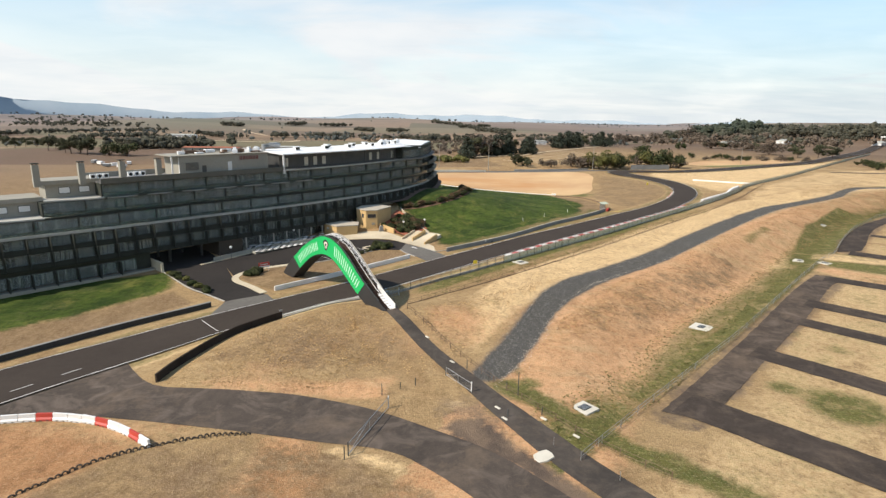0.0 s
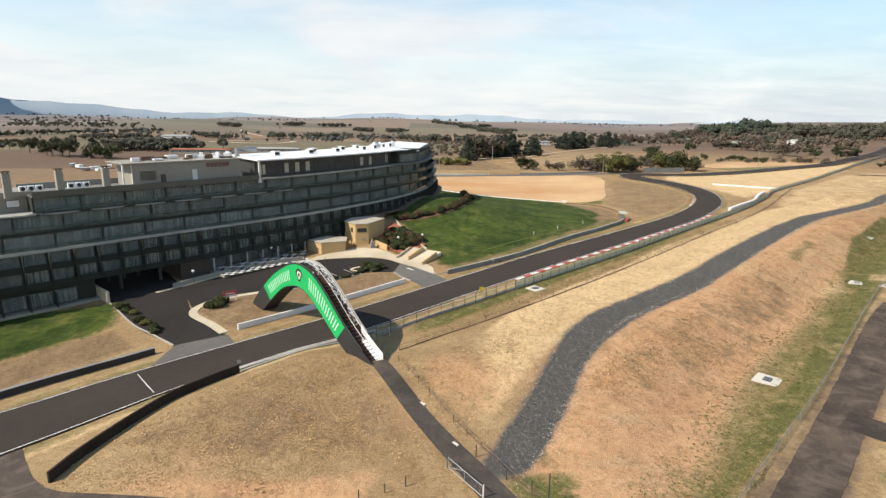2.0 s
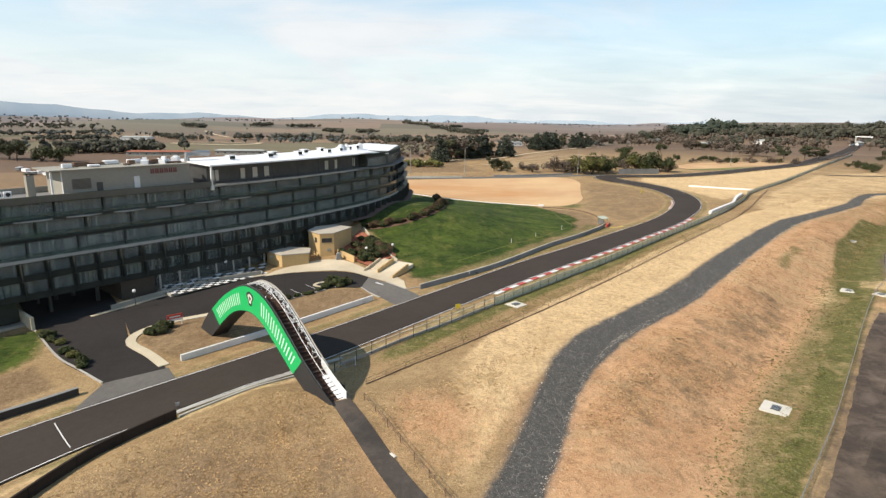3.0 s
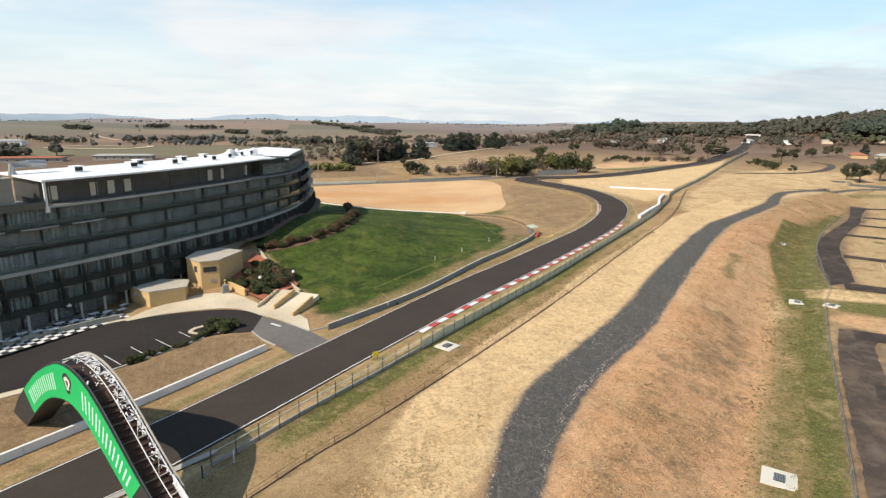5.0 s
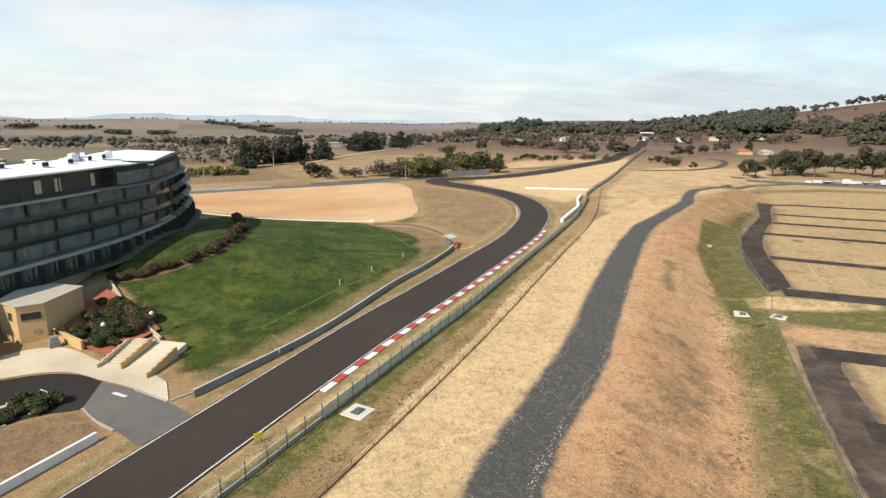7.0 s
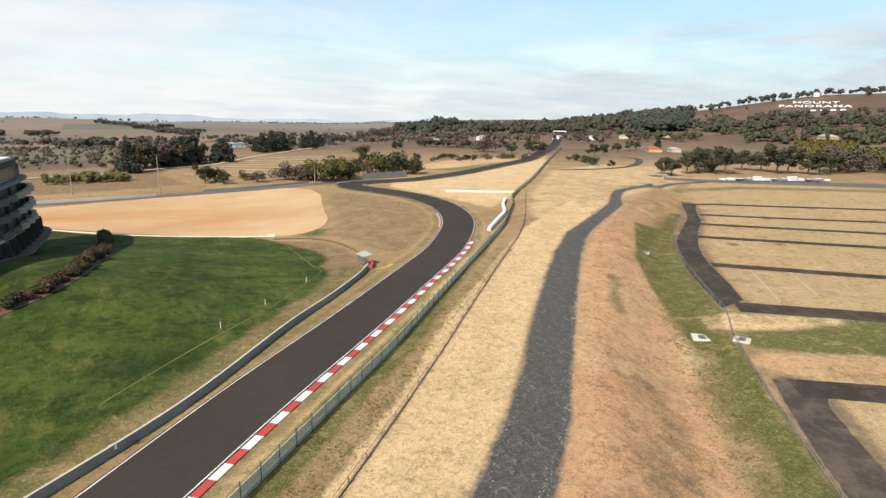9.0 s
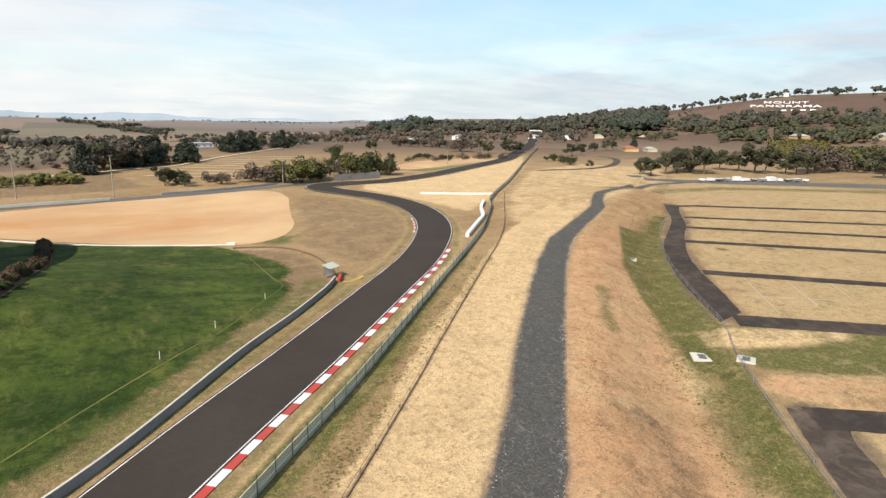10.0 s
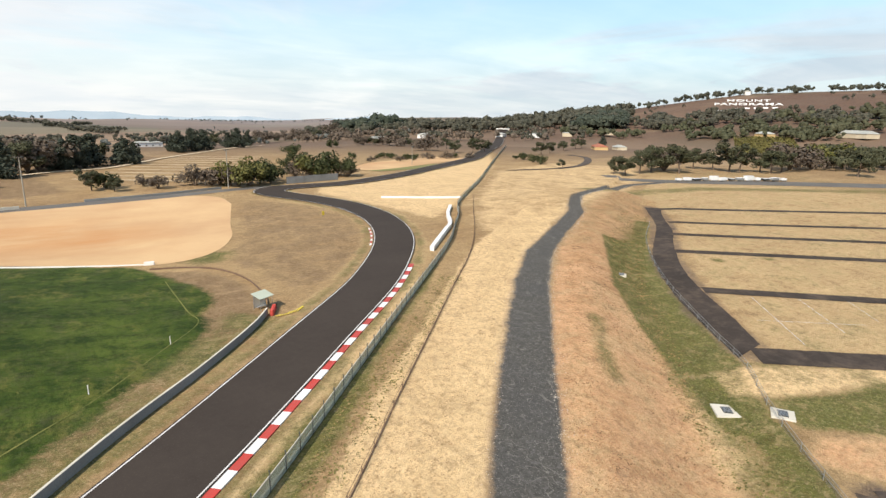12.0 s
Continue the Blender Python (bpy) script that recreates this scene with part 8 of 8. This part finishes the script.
def woods(name, label, n, place, material, hmin, hmax, seed, leaves=34, spread=1.0):
    """Far woodland as one mesh of leafy clumps on short trunks."""
    rnd = random.Random(seed)
    V, F = [], []
    for _ in range(n):
        x, y = place(rnd)
        bear, dist = math.degrees(math.atan2(x - 31, y - 122)), math.hypot(x - 31, y - 122)
        if 56 < bear < 66.5 and 985 < dist < 1235:
            continue
        g = float(ground(x, y))
        h = rnd.uniform(hmin, hmax)
        w = h * rnd.uniform(0.32, 0.5) * spread
        b = len(V)
        t = 0.03 * h
        V += [(x - t, y, g - 0.5), (x + t, y, g - 0.5), (x + t, y, g + h * 0.5), (x - t, y, g + h * 0.5)]
        F.append((b, b + 1, b + 2, b + 3))
        blobs = [(x + rnd.gauss(0, w * 0.38), y + rnd.gauss(0, w * 0.38), g + h * rnd.uniform(0.38, 0.78), w * rnd.uniform(0.5, 0.8), 0.85) for _ in range(4)]
        for bx, by, bz, r, flat in blobs:
            b = len(V)
            V += [(bx + p[0] * r * q, by + p[1] * r * q, bz + p[2] * r * flat * q) for p, q in ((p, rnd.uniform(0.62, 0.98)) for p in CORE)]
            F += [tuple(k + b for k in f) for f in CORE_FACES]
        v, f = leaf_cloud(rnd, blobs, leaves, h * 0.075)
        b = len(V)
        V += v
        F += [tuple(i + b for i in q) for q in f]
    tagged(mesh_part(name, mesh_of(name, V, F, material)), label, "woods", kind="stuff")


def sector(b0, b1, d0, d1, power=1.0):
    return lambda rnd: polar(rnd.uniform(b0, b1), d0 + (d1 - d0) * rnd.random() ** power)


def clumps(b0, b1, d0, d1, count, size, seed, power=1.0):
    """Loose groups of trees with open ground between them."""
    q = random.Random(seed)
    heart = [(q.uniform(b0, b1), d0 + (d1 - d0) * q.random() ** power, size * q.uniform(0.4, 1.3)) for _ in range(count)]

    def place(rnd):
        b, d, r = heart[rnd.randrange(count)]
        x, y = polar(b, d)
        return x + rnd.gauss(0, r), y + rnd.gauss(0, r)
    return place


woods("foothill_woods", "grey-green bushland below the mountain", 560, sector(28, 51, 900, 1270), M_FARGUM, 11, 23, 31, 30, 1.15)
woods("ridge_pines", "two tall dark groves of pines on the skyline", 46, clumps(23.4, 28.2, 950, 1010, 3, 15, 21), M_PINE, 22, 29, 61, 60, 1.25)
woods("ridge_woods", "grey-green trees below the skyline groves", 120, sector(20.5, 30, 900, 1040), M_FARGUM, 9, 19, 62, 36, 1.2)
woods("foothill_trees", "scattered grey-green trees in the brown foothills", 80, clumps(26, 51, 690, 900, 26, 10, 7), M_FARGUM, 6, 12, 52, 34, 1.15)
woods("brown_woods", "brown leafless trees below the ridge", 150, clumps(20, 44, 660, 920, 36, 13, 12), M_BARE, 6, 13, 37, 30)
woods("pine_block", "dark pine plantation on the slope", 300, sector(46.5, 50.8, 860, 1060), M_PINE, 16, 22, 33, 24)
woods("slope_woods", "dark eucalypt woods on the mountain slope", 190, clumps(50, 68, 850, 985, 30, 14, 8), M_FARGUM, 8, 15, 32, 30, 1.2)
woods("low_slope_woods", "grey-green trees along the foot of the slope", 170, clumps(46, 68, 730, 868, 30, 12, 9), M_GUM, 7, 13, 42, 30, 1.2)
woods("gully_woods", "thick dark woods right below the mountain", 430, clumps(64, 92, 760, 1030, 46, 20, 10), M_GUM, 9, 16, 43, 28, 1.25)
woods("upper_slope_trees", "lone trees on the bare upper slope", 90, clumps(49, 92, 1000, 1270, 34, 14, 11), M_FARGUM, 5, 10, 44, 30)
woods("skyline_gums", "line of trees along the ridge", 300, sector(40, 92, 1250, 1420), M_FARGUM, 8, 17, 35, 30)
woods("homestead_woods", "thick dark trees round the homestead", 380, sector(66.5, 92, 430, 620), M_GUM, 8, 14, 36, 70)


def hedgerows(rnd, rows=44, near=620, far=3400, seed=500):
    """Far trees mostly in lines along paddock edges."""
    k = rnd.randrange(rows)
    q = random.Random(seed + k)
    b, d, turn, ln = q.uniform(-75, 19), q.uniform(near, far), q.uniform(-0.35, 0.35), q.uniform(40, 0.13 * far)
    x, y = polar(b, d)
    t = rnd.uniform(-ln, ln)
    ang = radians(-b) + turn
    return x + t * math.cos(ang) + rnd.gauss(0, 6), y + t * math.sin(ang) + rnd.gauss(0, 6)


def belts(rnd):
    """Dense tree belts along creeks and roads of the valley."""
    a, b, depth = rnd.choice(BELTS)
    t = rnd.random()
    return a[0] + (b[0] - a[0]) * t + rnd.gauss(0, depth), a[1] + (b[1] - a[1]) * t + rnd.gauss(0, depth)


BELTS = [((-760, 900), (-663, 1000), 14), ((-663, 1000), (-561, 1110), 14), ((-300, 520), (-215, 505), 12), ((-270, 500), (-225, 520), 10), ((-320, 1000), (-215, 1060), 10), ((-215, 1060), (-85, 1030), 12), ((-85, 1040), (60, 1120), 14),
         ((60, 1120), (330, 1240), 16), ((-540, 860), (-470, 900), 10), ((-1110, 1480), (-860, 1290), 20), ((-880, 1290), (-650, 1240), 20), ((100, 700), (200, 790), 10), ((-60, 760), (60, 800), 8), ((-1300, 1700), (-900, 1800), 26), ((-440, 1010), (-350, 950), 8), ((-60, 1725), (20, 1650), 4), ((20, 1650), (120, 1262), 4), ((20, 1545), (96, 1657), 4), ((56, 1405), (143, 1416), 4), ((-427, 1489), (-393, 1555), 8), ((-342, 1527), (-278, 1540), 8), ((-538, 1373), (-496, 1373), 6), ((-146, 1350), (-117, 1348), 6), ((-228, 1390), (-185, 1355), 5)]
woods("belt_trees", "dark tree belts across the valley", 1300, belts, M_FARGUM, 6, 11, 45, 20, 1.2)
woods("valley_trees", "tree lines across the far valley paddocks", 900, hedgerows, M_HAZEGUM, 5, 10, 38, 14, 1.2)
woods("valley_scatter", "scattered far trees in the valley", 160, sector(-75, 22, 900, 3600, 0.8), M_HAZEGUM, 4, 8, 39, 16)
woods("near_valley_trees", "brown and grey scrub beyond the sand trap", 420, sector(-13, 3, 345, 620), M_BARE, 1.4, 4.0, 40, 50, 1.3)
woods("scrub_hedge", "yellow-brown hedge beside the farm road", 60, lambda rnd: (-22 + 34 * rnd.random(), 388 + 20 * rnd.random()), M_WILLOW, 2.5, 4.5, 46, 60, 1.4)

# ---- far buildings, hill sign and distance ----


def house(x, y, w, d, h, rz, wall, roof, label, category="house", pitched=True):
    b = thing("house" if pitched else "shed", label, category, x, y, float(ground(x, y)), rz)
    wl = part("wall", boxes((-w / 2, -d / 2, -1, w / 2, d / 2, h)), wall, b)
    V = [(-w / 2 - 0.5, -d / 2 - 0.6, h), (w / 2 + 0.5, -d / 2 - 0.6, h), (w / 2 + 0.5, d / 2 + 0.6, h), (-w / 2 - 0.5, d / 2 + 0.6, h), (-w / 2 + d * 0.2, 0, h + d * (0.2 if pitched else 0.08)), (w / 2 - d * 0.2, 0, h + d * (0.2 if pitched else 0.08))]
    mesh_part("roof", mesh_of("roof", V, [(3, 2, 1, 0), (0, 1, 5, 4), (2, 3, 4, 5), (1, 2, 5), (3, 0, 4)], roof), None, b)
    n = max(2, int(w / 5))
    for k in range(n):
        cx = -w / 2 + w * (k + 0.5) / n
        win = part("window", boxes((cx - 0.8, -d / 2 - 0.06, 0.9, cx + 0.8, -d / 2 + 0.02, 2.2)), M_WHITE, b)
        part("pane", boxes((cx - 0.7, -d / 2 - 0.09, 1.0, cx + 0.7, -d / 2 - 0.065, 2.1)), M_BLACK, win)
    return b


house(459, 497, 24, 12, 3, 50, M_YELLOW, M_BRICKROOF, "low farmhouse with terracotta tiled roof among trees")
house(474, 486, 14, 9, 2.8, 60, M_CREAM, M_TIN, "small cream farm cottage with a tin roof")
house(554, 687, 34, 14, 4, 40, M_WHITE, M_TIN, "long white farm shed with a tin roof", "shed", False)
house(590, 668, 26, 12, 4, 45, M_CREAM, M_TIN, "pale farm shed beside the far straight", "shed", False)
house(520, 718, 14, 10, 4, 30, M_WHITE, M_TIN, "white cottage with a steep tin roof")
house(640, 640, 30, 12, 4, 50, M_CREAM, M_TIN, "low pale house among trees")
house(745, 405, 62, 16, 4, 66, M_CREAM, M_TIN, "long low cream homestead with a pale green tin roof")
house(700, 470, 20, 12, 3.4, 60, M_YELLOW, M_TIN, "small tan farm building on the slope")
house(805, 355, 30, 14, 4, 60, M_BRICKROOF, M_BRICKROOF, "red brick homestead among dark trees")
house(330, 700, 26, 12, 3.5, 20, M_BRICKROOF, M_TIN, "red brick building among bare trees", "house")
house(430, 760, 24, 12, 4, 30, M_WHITE, M_TIN, "white house below the skyline trees")
house(100, 700, 22, 12, 4, 10, M_WHITE, M_TIN, "white farm shed behind dark pines", "shed", False)
house(42, 560, 26, 10, 4, 10, M_WHITE, M_TIN, "pale farm shed behind the pines", "shed", False)
house(-196, 470, 44, 10, 3, 8, M_TAUPE, M_BRICKROOF, "long low red-roofed sheds behind the hotel", "shed", False)
house(-140, 480, 36, 10, 3, 4, M_TAUPE, M_TIN, "long low brown sheds behind the hotel", "shed", False)
house(-420, 900, 40, 20, 6, 10, M_WHITE, M_TIN, "far white farm shed in the valley", "shed", False)


def gantry():
    g = thing("track_bridge", "pale bridge over the far straight", "bridge", 604, 817, float(ground(604, 817)), -48)
    part("deck", boxes((-10, -1.2, 4.6, 10, 1.2, 6.0)), M_WHITE, g)
    for x in (-9, 9):
        part("pier", boxes((x - 0.7, -1.0, -1, x + 0.7, 1.0, 4.6)), M_CONC, g)


gantry()


def trailer(x, y, rz, w, h, mat, label):
    t = thing("trailer", label, "trailer", x, y, float(ground(x, y)), rz, "parked trailers")
    part("body", boxes((-w / 2, -1.2, 0.6, w / 2, 1.2, h), bevel=0.06), mat, t)
    part("roof", boxes((-w / 2 - 0.05, -1.25, h, w / 2 + 0.05, 1.25, h + 0.08)), M_ROOF, t)
    for s in (-1, 1):
        for q in (-0.5, 0.5):
            wh = part("wheel", tube([(w * 0.2 + q, s * 1.05, 0.35), (w * 0.2 + q, s * 1.28, 0.35)], 0.36, 12), M_TYRE, t)
            part("rim", tube([(w * 0.2 + q, s * 1.2, 0.35), (w * 0.2 + q, s * 1.3, 0.35)], 0.2, 8), M_STEEL, wh)
    part("drawbar", boxes((w / 2, -0.1, 0.45, w / 2 + 1.2, 0.1, 0.6)), M_DARK, t)


for k in range(13):
    u = k / 12
    x, y = 291 + 50 * u, 297 - 26 * u
    trailer(x, y, -28 + 9 * (k % 3), 2.6 + 1.1 * (k % 3), 1.5 + (1.2 if k in (4, 8) else 0.3 * (k % 2)), (M_WHITE, M_WHITE, M_FRAME, M_GREYCONC)[k % 4], ("white box trailer parked on grey hardstand", "white box trailer parked on grey hardstand", "dark enclosed trailer parked on hardstand", "grey box trailer parked on hardstand")[k % 4])
rough_road("hardstand", [(262, 318), (283, 292.5), (323.8, 259.5), (370, 222)], [(268, 328), (292, 302), (335, 272), (385, 232)], M_RAMP, "grey hardstand lane below the gum trees", 0.10, 71)
rough_road("dirt_track", [(240, 366), (280.5, 364), (319.3, 382), (361, 420), (372, 449)], [(238, 370), (280, 368), (316, 386), (357, 423), (368, 451)], M_OLD, "narrow dark curving farm road", 0.2, 72)
rough_road("far_field", [(163, 412), (190, 442), (214, 454), (262, 470)], [(170, 395), (215, 418), (250, 436), (272, 452)], M_SAND, "pale mown field beyond the far straight", 0.2, 74)
rough_road("green_patch", [(168, 398), (190, 405), (222, 420)], [(172, 392), (200, 398), (230, 416)], plain("field_green", (0.16, 0.17, 0.06), (0.24, 0.21, 0.09), 0.2, 0.95), "greenish grass strip by the far straight", 0.22, 75)
terr_m = plain("terrace_gravel", (0.66, 0.53, 0.36), (0.52, 0.40, 0.26), 0.4, 0.95)
strips = []
for k in range(10):
    t = k / 9
    strips.append(((36 + 62 * t, 414 + 120 * t), (76 + 70 * t, 386 + 122 * t)))
for a, b in strips:
    structure(band("camp_terrace", even([a, b], 6), -0.9, 0.9, terr_m, 0.45, 1), "pale gravel strip on the far camping terraces")
farm_road = curve([(-60, 405), (-5, 425), (10.7, 433), (28.8, 451), (54, 466), (88, 525), (131, 588), (205, 700)], 6.0)
structure(band("farm_road", farm_road, -1.5, 1.5, terr_m, 0.45, 1), "pale dirt farm road past the pines")
ring_line = np.array([(-254 + 62 * math.cos(t) - 50 * math.sin(t), 745 - 30 * math.cos(t) + 140 * math.sin(t)) for t in np.linspace(0, math.tau, 60)])
structure(band("paddock_ring", ring_line, -3.5, 3.5, terr_m, 0.6, 1), "pale gravel ring road round a bare paddock")
hill_road = curve([(-462, 1282), (-400, 1160), (-340, 1063)], 12.0)
structure(band("hill_road", hill_road, -3.0, 3.0, terr_m, 0.8, 1), "pale farm road climbing the far hill")
for k, (x, y) in enumerate(((-211, 349), (-207, 352), (-200, 346), (-231, 369), (-205, 363), (-222, 361))):
    trailer(x, y, 20 + 25 * k, 4.2 + 0.7 * (k % 3), 2.0 + 0.3 * (k % 2), M_WHITE if k % 3 else M_GREYCONC, "white van body parked behind the hotel" if k % 3 else "grey van body parked behind the hotel")
vine_m = leaf("vine_leaf", (0.12, 0.11, 0.035), (0.17, 0.145, 0.045), (0.14, 0.105, 0.035))


def vineyard():
    rnd = random.Random(77)
    V, F = [], []
    for r in range(26):
        a = np.array([540.5, 406.4]) + (np.array([672.6, 489]) - np.array([540.5, 406.4])) * r / 25
        b = np.array([588, 376]) + (np.array([706, 444]) - np.array([588, 376])) * r / 25
        for t in np.linspace(0, 1, 24):
            p = a + (b - a) * t
            g = float(ground(*p))
            v, f = leaf_cloud(rnd, [(p[0], p[1], g + 1.0, 1.5, 0.7)], 7, 1.0)
            n = len(V)
            V += v
            F += [tuple(i + n for i in q) for q in f]
    tagged(mesh_part("vineyard", mesh_of("vineyard", V, F, vine_m)), "rows of yellow-green vines on the lower slope", "vineyard", kind="stuff")


vineyard()


def hill_sign():
    """White letters laid out on the mountain side."""
    s = thing("hill_sign", "huge white letters laid on the brown hillside", "sign")
    rows = [("MOUNT", 1112.0), ("PANORAMA", 1060.0)]
    for text, dist in rows:
        cu = bpy.data.curves.new("lettering", "FONT")
        cu.body, cu.size, cu.align_x, cu.extrude, cu.space_character, cu.offset = text, 21.0, "CENTER", 0.5, 1.1, 0.25
        cu.materials.append(M_WHITE)
        ob = new("lettering", cu)
        ob.parent = s
        x, y = polar(60.9, dist)
        ob.matrix_basis = pose(x, y, float(ground(x, y)) + 2.0, 38, 0, -61.8) @ Matrix.Diagonal((0.80, 0.36, 1, 1))
    for k in range(7):
        x, y = polar(60.9 - 2.1 + 0.70 * k, 1012)
        part("letter_bar", boxes((-3.4, -1.5, 0.3, 3.4, 1.5, 0.8)), M_WHITE, s).matrix_basis = pose(x, y, float(ground(x, y)) + 2.4, 38, 0, -61.8)
    house(*polar(60.8, 1290), 16, 12, 6, 20, M_WHITE, M_TIN, "white lookout building on the mountain top")


hill_sign()


def far_hills():
    """Hills on the horizon, far behind everything; distance haze is painted in as pale blue."""
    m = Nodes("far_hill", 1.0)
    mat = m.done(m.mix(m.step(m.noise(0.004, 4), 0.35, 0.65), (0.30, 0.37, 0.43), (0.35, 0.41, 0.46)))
    V, F = [], []
    n = 160
    for i in range(n + 1):
        b = -100 + 190 * i / n
        x, y = polar(b, 4450)
        h = -10 + 22 * (0.5 + 0.5 * math.sin(b * 0.21 + 1)) + 10 * math.sin(b * 0.53) + 4 * math.sin(b * 1.7)
        h += 140 * math.exp(-((b + 45) / 11.0) ** 2) + 26 * math.exp(-((b + 6) / 6.0) ** 2)
        V += [(x, y, -120), (x, y, h), (x * 1.06, y * 1.06, -120)]
    for i in range(n):
        a = 3 * i
        F += [(a, a + 3, a + 4, a + 1), (a + 1, a + 4, a + 5, a + 2)]
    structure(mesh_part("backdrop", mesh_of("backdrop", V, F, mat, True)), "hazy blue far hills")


far_hills()
